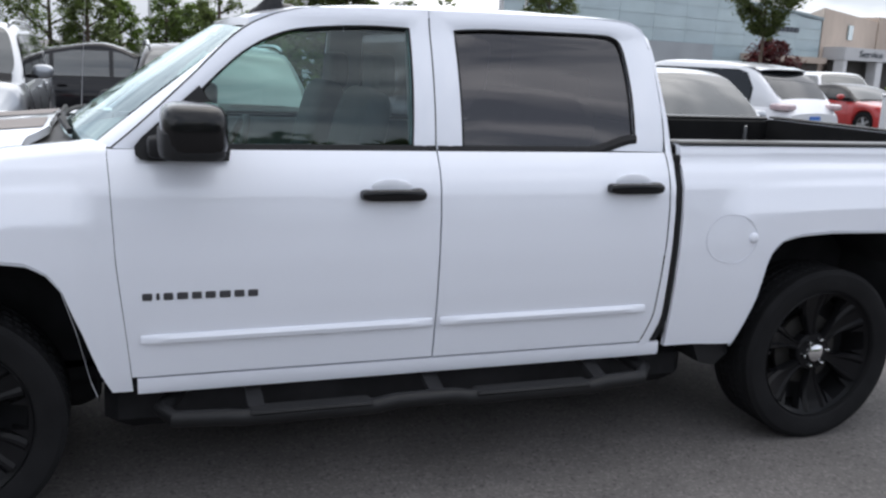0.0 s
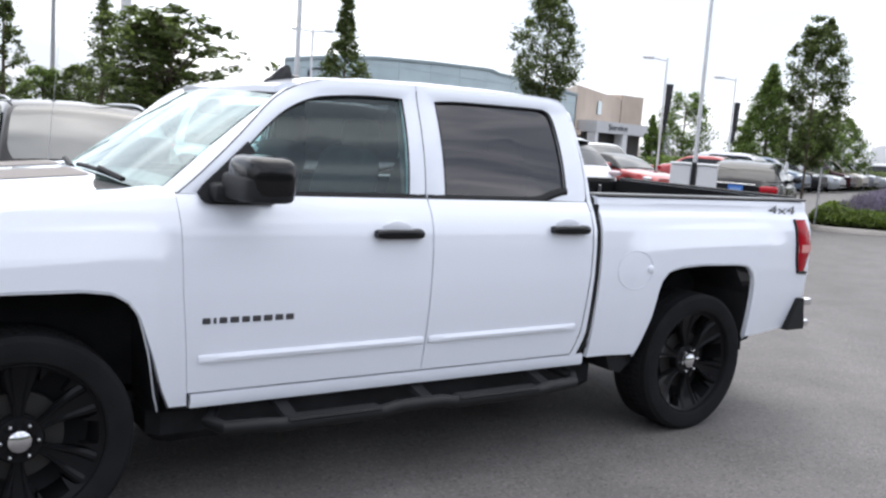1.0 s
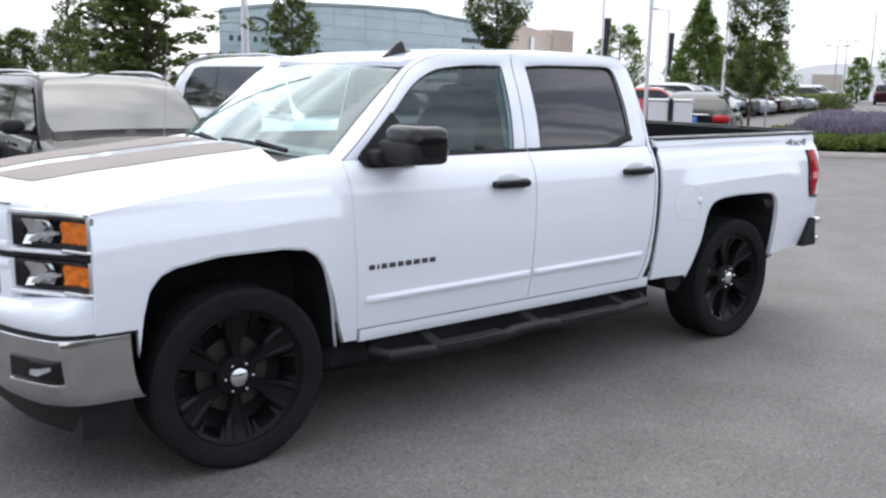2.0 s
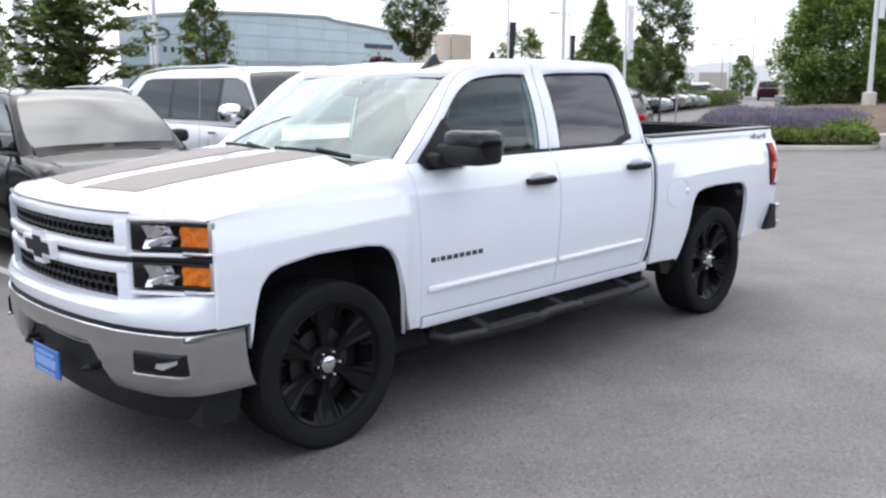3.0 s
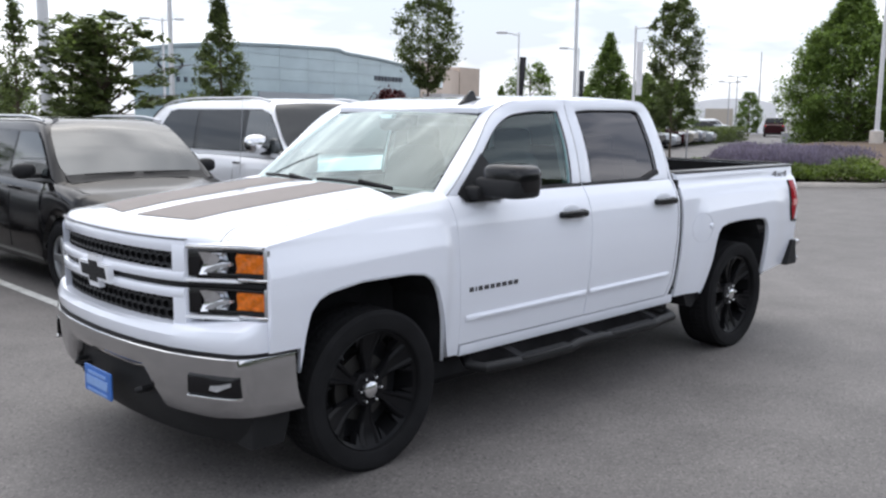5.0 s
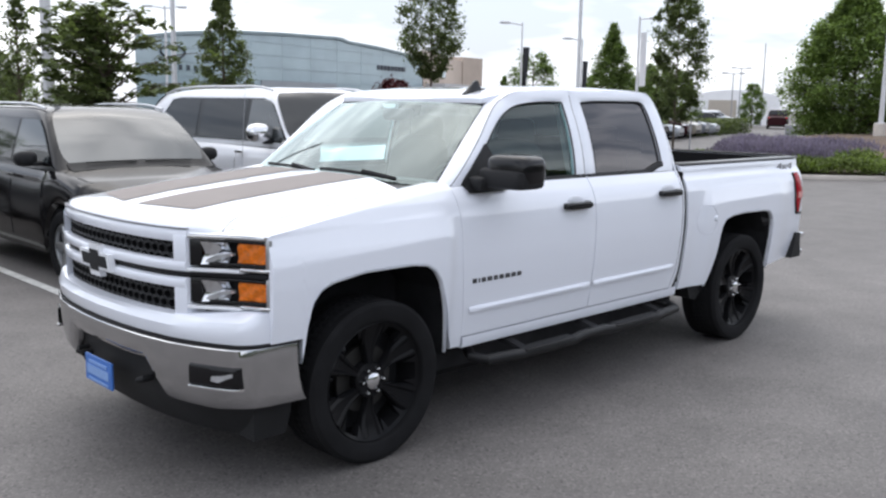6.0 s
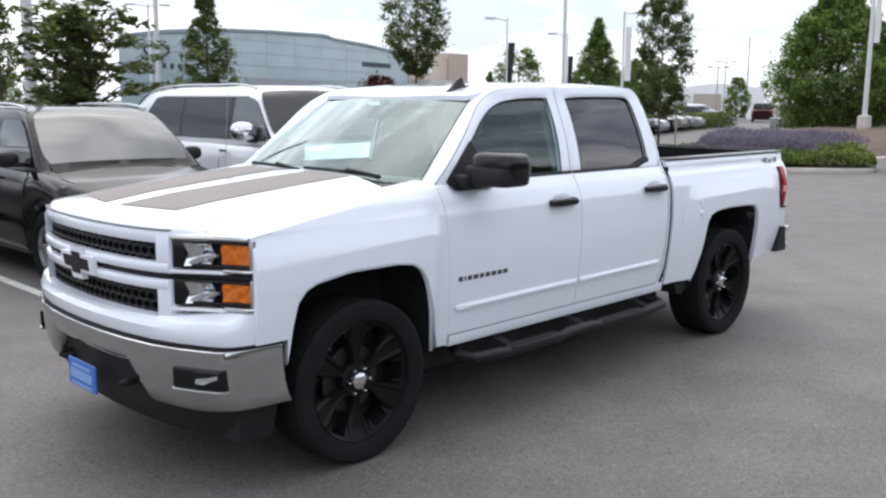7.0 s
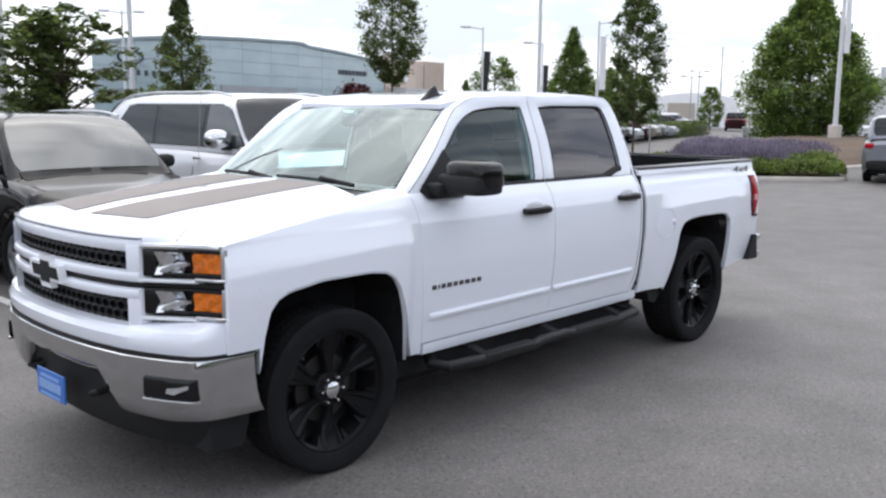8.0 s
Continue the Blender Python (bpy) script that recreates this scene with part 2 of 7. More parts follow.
# ---- shape helpers ----
class Shape:
    """Collects vertices and faces of one mesh."""

    def __init__(self):
        self.v, self.f = [], []

    def add(self, verts, faces, m=None):
        k = len(self.v)
        self.v += [tuple(m @ Vector(p)) if m else tuple(p) for p in verts]
        self.f += [tuple(i + k for i in f) for f in faces]
        return self

    def grid(self, rows, close=False, loop=False, flip=False):
        """Quads between rows of points. close: each row is a ring; loop: the last row joins the first."""
        nr, nc = len(rows), len(rows[0])
        fs = []
        for i in range(nr if loop else nr - 1):
            for j in range(nc if close else nc - 1):
                a, b = i * nc + j, i * nc + (j + 1) % nc
                c, d = ((i + 1) % nr) * nc + (j + 1) % nc, ((i + 1) % nr) * nc + j
                fs.append((d, c, b, a) if flip else (a, b, c, d))
        return self.add([p for r in rows for p in r], fs)

    def shell(self, rows, off, flip=False):
        """A grid with a returned edge: the rim is carried on by the vector function off(p)."""
        self.grid(rows, flip=flip)
        rim = list(rows[0]) + [r[-1] for r in rows[1:]] + list(reversed(rows[-1][:-1])) + [r[0] for r in reversed(rows[1:-1])]
        rim.append(rim[0])
        back = [tuple(Vector(p) + Vector(off(p))) for p in rim]
        return self.grid([rim, back], flip=not flip)

    def box(self, x0, x1, y0, y1, z0, z1, b=0.0, m=None):
        """Box with chamfered edges of width b."""
        b = min(b, abs(x1 - x0) / 2.01, abs(y1 - y0) / 2.01, abs(z1 - z0) / 2.01)
        if b <= 0:
            vs = [(x, y, z) for x in (x0, x1) for y in (y0, y1) for z in (z0, z1)]
            return self.add(vs, [(0, 1, 3, 2), (4, 6, 7, 5), (0, 4, 5, 1), (2, 3, 7, 6), (0, 2, 6, 4), (1, 5, 7, 3)], m)
        rings = []
        for z, i in ((z0, b), (z0 + b, 0), (z1 - b, 0), (z1, b)):
            X0, X1, Y0, Y1, c = x0 + i, x1 - i, y0 + i, y1 - i, b
            rings.append([(X0 + c, Y0, z), (X1 - c, Y0, z), (X1, Y0 + c, z), (X1, Y1 - c, z), (X1 - c, Y1, z), (X0 + c, Y1, z), (X0, Y1 - c, z), (X0, Y0 + c, z)])
        k = len(rings[0])
        vs, fs = [p for r in rings for p in r], []
        for i in range(3):
            for j in range(k):
                fs.append((i * k + j, i * k + (j + 1) % k, (i + 1) * k + (j + 1) % k, (i + 1) * k + j))
        fs += [tuple(reversed(range(k))), tuple(range(3 * k, 4 * k))]
        return self.add(vs, fs, m)

    def blob(self, c, r, p=0.45, n=14, k=9, m=None):
        """Rounded block (superellipsoid): p near 0 is boxy, 1 an ellipsoid."""
        def s(a, e):
            return math.copysign(abs(a) ** e, a)
        rows = []
        for i in range(k + 1):
            la = -math.pi / 2 + math.pi * i / k
            rows.append([(c[0] + r[0] * s(math.cos(la), p) * s(math.cos(2 * math.pi * j / n + 0.2), p), c[1] + r[1] * s(math.cos(la), p) * s(math.sin(2 * math.pi * j / n + 0.2), p), c[2] + r[2] * s(math.sin(la), p)) for j in range(n)])
        t = Shape().grid(rows, close=True)
        return self.add(t.v, t.f, m)

    def tube(self, path, r, n=10, squash=1.0, cap=True):
        """Round bar along a path; r is a number or one per point."""
        pts = [Vector(p) for p in path]
        rows = []
        for i, p in enumerate(pts):
            d = (pts[min(i + 1, len(pts) - 1)] - pts[max(i - 1, 0)]).normalized()
            side = d.cross(Vector((0, 0, 1)))
            side = side.normalized() if side.length > 1e-4 else Vector((1, 0, 0))
            up = side.cross(d)
            q = r[i] if hasattr(r, "__len__") else r
            rows.append([tuple(p + side * q * math.cos(2 * math.pi * j / n) + up * q * squash * math.sin(2 * math.pi * j / n)) for j in range(n)])
        k = len(self.v)
        self.grid(rows, close=True)
        if cap:
            self.f += [tuple(k + j for j in reversed(range(n))), tuple(k + (len(rows) - 1) * n + j for j in range(n))]
        return self

    def lathe(self, prof, n=40, m=None):
        """Turned about the y axis; prof is a list of (radius, y)."""
        rows = [[(q * math.cos(2 * math.pi * j / n), y, q * math.sin(2 * math.pi * j / n)) for j in range(n)] for q, y in prof]
        t = Shape().grid(rows, close=True)
        return self.add(t.v, t.f, m)

    def prism(self, poly, along, m=None):
        """A flat outline of 3D points carried along a vector, closed at both ends."""
        n, a = len(poly), Vector(along)
        vs = [tuple(p) for p in poly] + [tuple(Vector(p) + a) for p in poly]
        fs = [tuple(reversed(range(n))), tuple(range(n, 2 * n))] + [(i, (i + 1) % n, n + (i + 1) % n, n + i) for i in range(n)]
        return self.add(vs, fs, m)

    def mesh(self, name, material, sharp=35.0):
        me = bpy.data.meshes.new(name)
        me.from_pydata(self.v, [], self.f)
        me.validate()
        me.materials.append(material)
        bm = bmesh.new()
        bm.from_mesh(me)
        bmesh.ops.remove_doubles(bm, verts=bm.verts, dist=0.0004)
        bmesh.ops.recalc_face_normals(bm, faces=bm.faces)
        bm.to_mesh(me)
        bm.free()
        if sharp:
            me.shade_smooth()
            me.set_sharp_from_angle(angle=radians(sharp))
        return me


def thing(name, label, category, at=(0, 0, 0), turn=0.0, group=""):
    ob = new(name)
    ob.empty_display_size = 0.2
    ob.matrix_basis = pose(*at, 0, 0, turn)
    return tagged(ob, label, category, group)


def part(name, shape, material, parent, label="", sharp=35.0):
    """One mesh under a thing or under a part."""
    ob = new(name, shape.mesh(name, material, sharp))
    ob.parent = parent
    return tagged(ob, label)


def solo(name, shape, material, label, category, kind="", group="", sharp=35.0):
    ob = new(name, shape.mesh(name, material, sharp))
    return tagged(ob, label, category, group, kind)


def words(name, text, size, m, material, parent=None, thick=0.003, label="", category=""):
    """Lettering in the built-in font, turned into a mesh."""
    cu = bpy.data.curves.new(name, "FONT")
    cu.body, cu.size, cu.extrude, cu.align_x, cu.align_y = text, size, thick, "CENTER", "CENTER"
    tmp = bpy.data.objects.new(name, cu)
    scene.collection.objects.link(tmp)
    me = bpy.data.meshes.new_from_object(tmp.evaluated_get(bpy.context.evaluated_depsgraph_get()))
    bpy.data.objects.remove(tmp)
    bpy.data.curves.remove(cu)
    me.materials.clear()
    me.materials.append(material)
    ob = new(name, me)
    ob.matrix_basis = m
    if parent:
        ob.parent = parent
    return tagged(ob, label, category)


def lin(a, b, t):
    return a + (b - a) * t


def ease(a, b, x):
    t = min(1.0, max(0.0, (x - a) / (b - a)))
    return t * t * (3 - 2 * t)


def tab(x, xs, ys):
    return float(np.interp(x, xs, ys))


# ---- the white pickup truck ----
# front axle at x = 0, rear axle at x = 3.645, nose towards -x, driver's side towards -y
WB, TYRE_R = 3.645, 0.409
truck = thing("pickup_truck", "white crew-cab pickup truck with black wheels and grey bonnet stripes", "pickup truck")

SIDE_Z = [0.40, 0.46, 0.52, 0.60, 0.68, 0.80, 0.95, 1.10, 1.20, 1.27, 1.32, 1.36]
SIDE_Y = [0.905, 0.935, 0.950, 0.962, 0.974, 0.988, 0.997, 0.994, 0.982, 0.955, 0.922, 0.889]


def flare(x, z):
    """Squared-off swelling of the wings round the wheels: a crease on top, then a face that leans out."""
    zf = 1.178 + 0.052 * (x + 0.5) - 0.10 * ease(0.44, 0.60, x)
    zr = tab(x, [2.98, 3.10, 3.5, 4.2, 4.5], [1.08, 1.205, 1.228, 1.245, 1.15])
    f = ease(-0.95, -0.70, x) * (1 - ease(0.44, 0.56, x)) * min(1.0, max(0.0, (zf - z) / 0.13))
    r = ease(2.94, 3.12, x) * (1 - ease(4.10, 4.50, x)) * min(1.0, max(0.0, (zr - z) / 0.13))
    return 0.028 * max(f, r)


def half_width(x, z):
    y = tab(z, SIDE_Z, SIDE_Y) + flare(x, z)
    if x < -0.30:
        y -= 0.008 * ((-0.30 - x) / 0.32) ** 2
    if x > 4.2:
        y -= 0.02 * ((x - 4.2) / 0.5) ** 2
    return y


def glass_width(z, x=1.5):
    d = max(0.0, z - 1.33)
    return 0.897 - 0.10 * d - 0.44 * d * d + 0.32 * max(0.0, z - 1.79) - 0.03 * ease(1.75, 2.78, x) * ease(1.30, 1.70, z)


def inward(d):
    return lambda p: (0, -math.copysign(d, p[1]), 0)


ARCH_F = ([-0.445, -0.43, -0.405, -0.36, -0.30, -0.10, 0.20, 0.31, 0.365, 0.405, 0.45, 0.485, 0.505],
          [0.60, 0.76, 0.87, 0.93, 0.957, 0.985, 0.985, 0.970, 0.935, 0.88, 0.72, 0.54, 0.47])
ARCH_R = ([3.15, 3.19, 3.23, 3.255, 3.28, 3.33, 3.42, 3.60, 3.90, 4.00, 4.055, 4.082, 4.090, 4.094, 4.097],
          [0.49, 0.58, 0.70, 0.86, 0.93, 0.975, 0.995, 1.005, 1.0, 0.99, 0.95, 0.88, 0.76, 0.66, 0.53])
FENDER_EDGE = ([0.46, 0.67, 0.95, 1.22, 1.345], [0.622, 0.604, 0.576, 0.564, 0.556])
REAR_EDGE = ([0.50, 0.58, 0.65, 1.0, 1.2, 1.36], [2.675, 2.712, 2.733, 2.748, 2.749, 2.755])
HOOD_EDGE = ([-0.85, -0.62, 0.0, 0.5], [1.195, 1.212, 1.302, 1.362])
SHOULDER = ([-0.62, -0.30, 0.0, 0.30, 0.56], [1.185, 1.235, 1.272, 1.302, 1.318])


def arch_profile(kx, kz, n=40):
    """Points along an arch outline, evenly by length."""
    pts = [Vector((x, z)) for x, z in zip(kx, kz)]
    d = [0.0]
    for a, b in zip(pts, pts[1:]):
        d.append(d[-1] + (b - a).length)
    return [(tab(t, d, kx), tab(t, d, kz)) for t in np.linspace(0, d[-1], n)]


def both(name, build, material, label=""):
    """Builds a part for each side: build(s) with s = -1 for the driver's side."""
    return [part(name, build(s), material, truck, label) for s in (-1, 1)]


def fender(s):
    rows = []
    front = [(x, 0.711) for x in np.linspace(-0.615, -0.452, 8)]
    rear = [(x, 0.47) for x in np.linspace(0.515, 0.56, 4)]
    for x0, zl in front + arch_profile(*ARCH_F) + rear:
        row, zh = [], tab(x0, *SHOULDER)
        for k in range(45):
            z = lin(zl, zh, k / 44)
            x = x0 + (tab(z, *FENDER_EDGE) - 0.556) * ease(0.38, 0.56, x0)
            row.append((x, s * half_width(x, min(z, 1.32)), z))
        x, ys = row[-1][0], abs(row[-1][1])
        for t in (0.25, 0.5, 0.75, 1.0):
            a = t * math.pi / 2
            row.append((x, s * lin(ys, 0.795, 1 - math.cos(a)), lin(zh, tab(x, *HOOD_EDGE) - 0.003, math.sin(a))))
        rows.append(row)
    return Shape().shell(rows, lambda p: (0, -s * 0.03, -0.01))


both("front_wing", fender, WHITE)


def arch_lip(kx, kz):
    def build(s):
        prof = arch_profile(kx, kz, 46)
        rows = [[(x, s * (half_width(x, z) + o), z + lift) for x, z in prof] for o, lift in ((0.002, 0.0), (-0.004, -0.012), (-0.024, -0.013))]
        return Shape().grid(rows)
    return build


both("wheel_arch_lip", arch_lip(*ARCH_F), WHITE)
both("wheel_arch_lip", arch_lip(*ARCH_R), WHITE)


def liner(cx, x0, x1):
    def build(s):
        pts = [(cx + x0, 0.44), (cx + x0 * 0.98, 0.80), (cx + x0 * 0.7, 0.97), (cx, 1.02), (cx + x1 * 0.7, 0.97), (cx + x1 * 0.98, 0.80), (cx + x1, 0.44)]
        rows = [[(x, s * y, z) for x, z in pts] for y in (0.955, 0.55)]
        sh = Shape().grid(rows)
        sh.add([(x, s * 0.55, z) for x, z in pts], [tuple(range(len(pts)))])
        return sh
    return build


both("wheel_arch_liner", liner(0, -0.46, 0.51), SHADOW_BLACK)
both("wheel_arch_liner", liner(WB, -0.50, 0.46), SHADOW_BLACK)


def door(xl, xr):
    def build(s):
        rows = []
        for i in range(25):
            row = []
            for k in range(25):
                z = lin(0.527, 1.336, k / 24)
                x = lin(xl(z), xr(z), i / 24)
                row.append((x, s * half_width(x, z), z))
            rows.append(row)
        return Shape().shell(rows, inward(0.035))
    return build


def frame_ring(outer, inner):
    def build(s):
        rows = []
        for t in np.linspace(0, 1, 5):
            row = []
            for (xo, zo), (xi, zi) in zip(outer, inner):
                x, z = lin(xo, xi, t), lin(zo, zi, t)
                row.append((x, s * (glass_width(z, x) + 0.006 * math.sin(math.pi * t)), z))
            rows.append(row)
        rows.append([(x, s * (glass_width(z, x) - 0.03), z) for x, z in inner])
        return Shape().grid(rows)
    return build


F_OUT = [(0.580, 1.338), (0.680, 1.425), (0.845, 1.58), (1.00, 1.73), (1.12, 1.803), (1.26, 1.843), (1.5, 1.858), (1.745, 1.862), (1.745, 1.6), (1.745, 1.338)]
F_IN = [(0.680, 1.338), (0.712, 1.372), (0.855, 1.515), (1.03, 1.675), (1.18, 1.752), (1.32, 1.778), (1.5, 1.79), (1.665, 1.79), (1.662, 1.56), (1.655, 1.338)]
R_OUT = [(1.7505, 1.338), (1.7505, 1.6), (1.7505, 1.862), (2.0, 1.868), (2.3, 1.868), (2.56, 1.864), (2.675, 1.843), (2.732, 1.785), (2.752, 1.6), (2.758, 1.40), (2.755, 1.338)]
R_IN = [(1.86, 1.338), (1.855, 1.56), (1.85, 1.79), (2.0, 1.80), (2.3, 1.803), (2.49, 1.803), (2.565, 1.795), (2.603, 1.755), (2.621, 1.60), (2.622, 1.392), (2.47, 1.342)]


def rounded(pts, breaks, k=5):
    """Spline through the points, sharp at the given indices."""
    out = []
    n = len(pts)
    for i in range(n - 1):
        p1, p2 = Vector(pts[i]), Vector(pts[i + 1])
        p0 = Vector(pts[i - 1]) if i > 0 and i not in breaks else p1 - (p2 - p1)
        p3 = Vector(pts[i + 2]) if i + 2 < n and i + 1 not in breaks else p2 + (p2 - p1)
        for j in range(k):
            t = j / k
            q = 0.5 * ((2 * p1) + (p2 - p0) * t + (2 * p0 - 5 * p1 + 4 * p2 - p3) * t * t + (3 * p1 - p0 - 3 * p2 + p3) * t ** 3)
            out.append((q.x, q.y))
    return out + [tuple(pts[-1])]


F_OUT, F_IN = rounded(F_OUT, (0, 7, 9)), rounded(F_IN, (0, 7, 9))
R_OUT, R_IN = rounded(R_OUT, (0, 2, 9, 10)), rounded(R_IN, (0, 2, 9, 10))


def pane(outline, off=0.014):
    def build(s):
        ring = list(outline) + [outline[0]]
        cx, cz = sum(p[0] for p in outline) / len(outline), sum(p[1] for p in outline) / len(outline)
        rows = []
        for t in (0.0, 0.2, 0.4, 0.6, 0.8, 0.97, 0.999):
            rows.append([(lin(x, cx, t), s * (glass_width(lin(z, cz, t), lin(x, cx, t)) - off), lin(z, cz, t)) for x, z in ring])
        return Shape().grid(rows)
    return build


def handle(x0, z0):
    """Pull handle with its recess cup."""
    def build(s):
        y = half_width(x0 + 0.12, z0)
        sh = Shape().blob((x0 + 0.13, s * (y + 0.030), z0), (0.125, 0.017, 0.022), 0.5, 18, 8)
        sh.blob((x0 + 0.035, s * (y + 0.012), z0), (0.03, 0.022, 0.020), 0.6)
        sh.blob((x0 + 0.225, s * (y + 0.012), z0), (0.028, 0.024, 0.024), 0.6)
        return sh
    return build


def handle_cup(x0, z0):
    def build(s):
        y = half_width(x0 + 0.12, z0) - 0.008
        return Shape().blob((x0 + 0.13, s * y, z0 + 0.012), (0.085, 0.012, 0.045), 0.9, 20, 8)
    return build


# the door's white toned down: the recess's shade is put into this colour
CUP = mat("shade_toned_recess", (0.64, 0.66, 0.71), 0.35, var=0.05)


def belt_strip(x0, x1, kick):
    def build(s):
        rows = []
        for x in np.linspace(x0, x1, 26):
            up = 0.052 * ease(2.40, 2.63, x) if kick else 0.0
            w = glass_width(1.34 + up, x)
            rows.append([(x, s * (w - 0.012), 1.322 + up), (x, s * (w + 0.010), 1.320 + up), (x, s * (w + 0.013), 1.338 + up), (x, s * (w + 0.003), 1.356 + up), (x, s * (w - 0.02), 1.356 + up)])
        return Shape().grid(rows)
    return build


def moulding(x0, x1, zb):
    def build(s):
        rows = []
        for x in np.linspace(x0, x1, 20):
            e = 1 - 0.6 * (max(0, x0 + 0.03 - x) / 0.03) - 0.6 * (max(0, x - x1 + 0.03) / 0.03)
            z0 = zb + 0.012 * (x - 0.62) / 2.1
            y = half_width(x, z0 + 0.02)
            rows.append([(x, s * (y - 0.01), z0), (x, s * (y + 0.013 * e), z0 + 0.006), (x, s * (y + 0.017 * e), z0 + 0.022), (x, s * (y + 0.010 * e), z0 + 0.034), (x, s * (y - 0.01), z0 + 0.040)])
        return Shape().grid(rows)
    return build


GAP = 0.0065
MARK_GREY = mat("marking_grey", (0.16, 0.16, 0.17), 0.35, var=0.2, scale=40)
BADGE = mat("badge_grey", (0.05, 0.05, 0.055), 0.4, var=0.1)
front_doors = both("front_door", door(lambda z: tab(z, *FENDER_EDGE) + GAP, lambda z: 1.745), WHITE)
rear_doors = both("rear_door", door(lambda z: 1.745 + GAP, lambda z: tab(z, *REAR_EDGE)), WHITE)
for doors, ring, rim, outline, tint, hx, mx, kick, belt in (
        (front_doors, (F_OUT, F_IN), "window_frame", F_IN, SIDE_GLASS, (1.425, 1.183), (0.655, 1.735), False, (0.70, 1.745)),
        (rear_doors, (R_OUT, R_IN), "window_frame", R_IN, PRIVACY, (2.45, 1.20), (1.765, 2.685), True, (1.755, 2.625))):
    for d, s in zip(doors, (-1, 1)):
        part(rim, frame_ring(*ring)(s), WHITE, d)
        part("window_pane", pane(outline)(s), tint, d, "clear grey side glass" if tint is SIDE_GLASS else "dark privacy glass")
        part("window_seal", Shape().tube([(x, s * (glass_width(z, x) - 0.002), z) for x, z in outline], 0.0052, 6), BLACK_PLASTIC, d)
        part("handle", handle(*hx)(s), GLOSS_BLACK, d, "gloss black pull handle")
        part("shade_toned_recess", handle_cup(*hx)(s), CUP, d)
        part("side_moulding", moulding(*mx, 0.652)(s), WHITE, d)
        part("belt_strip", belt_strip(*belt, kick)(s), BLACK_PLASTIC, d, "black belt weatherstrip")
for d, s in zip(front_doors, (-1, 1)):
    y = half_width(0.9, 0.84)
    x = 0.663
    for w in (0.034, 0.012, 0.033, 0.038, 0.034, 0.036, 0.039, 0.036, 0.036):
        part("badge_bar", Shape().box(x, x + w, s * y - 0.004, s * y + 0.004, 0.819, 0.844, 0.003), BADGE, d)
        x += w + 0.0125
    tri = [(0.70, 1.300), (0.672, 1.305), (0.655, 1.320), (0.652, 1.345), (0.675, 1.375), (0.73, 1.425), (0.80, 1.49), (0.875, 1.556), (0.925, 1.48), (0.975, 1.335), (0.965, 1.302)]
    part("mirror_sail", Shape().prism([(x, s * (glass_width(z) + (0.004 if z > 1.33 else 0.046)), z) for x, z in tri], (0, s * 0.012, 0)), BLACK_PLASTIC, d)


def mirror_head(s):
    sh = Shape().blob((0.835, s * 1.125, 1.425), (0.105, 0.150, 0.088), 0.48, 30, 16)
    return sh


for s in (-1, 1):
    if s > 0:
        m = part("side_mirror", Shape().blob((0.96, 0.985, 1.425), (0.148, 0.055, 0.082), 0.36, 26, 14), GLOSS_BLACK, truck, "gloss black door mirror folded against the door")
        part("mirror_arm", Shape().blob((0.83, 0.945, 1.352), (0.085, 0.05, 0.040), 0.45), BLACK_PLASTIC, m)
        continue
    m = part("side_mirror", mirror_head(s), GLOSS_BLACK, truck, "gloss black door mirror")
    part("lower_shell", Shape().blob((0.828, s * 1.100, 1.385), (0.106, 0.168, 0.056), 0.38, 22, 10), BLACK_PLASTIC, m)
    part("mirror_arm", Shape().blob((0.775, s * 0.945, 1.350), (0.085, 0.07, 0.040), 0.45), BLACK_PLASTIC, m)
    part("mirror_glass", Shape().box(0.918, 0.930, s * 1.125 - 0.10, s * 1.125 + 0.10, 1.375, 1.470, 0.02), CHROME, m)


def sill(s):
    prof = [(0.905, 0.455), (0.938, 0.458), (0.946, 0.475), (0.946, 0.518), (0.91, 0.520)]
    rows = [[(x, s * y, z) for y, z in prof] for x in np.linspace(0.64, 2.79, 12)]
    sh = Shape().grid(rows)
    sh.add([(0.64, s * y, z) for y, z in prof], [tuple(range(5))])
    sh.add([(2.79, s * y, z) for y, z in prof], [tuple(range(5))])
    return sh


both("sill", sill, WHITE)


def cab_corner(s):
    rows = []
    for k in range(30):
        z = lin(0.505, 1.848, k / 29)
        x0 = tab(z, *REAR_EDGE) + GAP if z < 1.36 else tab(z, [1.36, 1.6, 1.78, 1.832, 1.85], [2.7645, 2.7585, 2.7385, 2.692, 2.60])
        x1 = tab(z, [0.50, 0.62, 1.25, 1.36, 1.46, 1.62, 1.74, 1.80, 1.835, 1.852], [2.745, 2.793, 2.797, 2.808, 2.800, 2.783, 2.772, 2.755, 2.725, 2.675])
        w = half_width(2.74, z) if z < 1.34 else glass_width(z, 2.74)
        row = [(lin(x0, x1 - 0.03, t), s * w, z) for t in (0, 0.33, 0.66, 1)]
        row += [(x1 - 0.012, s * (w - 0.006), z), (x1 - 0.002, s * (w - 0.022), z), (x1, s * (w - 0.06), z)]
        rows.append(row)
    return Shape().grid(rows)


both("cab_corner", cab_corner, WHITE)

SCREEN_W = 0.848


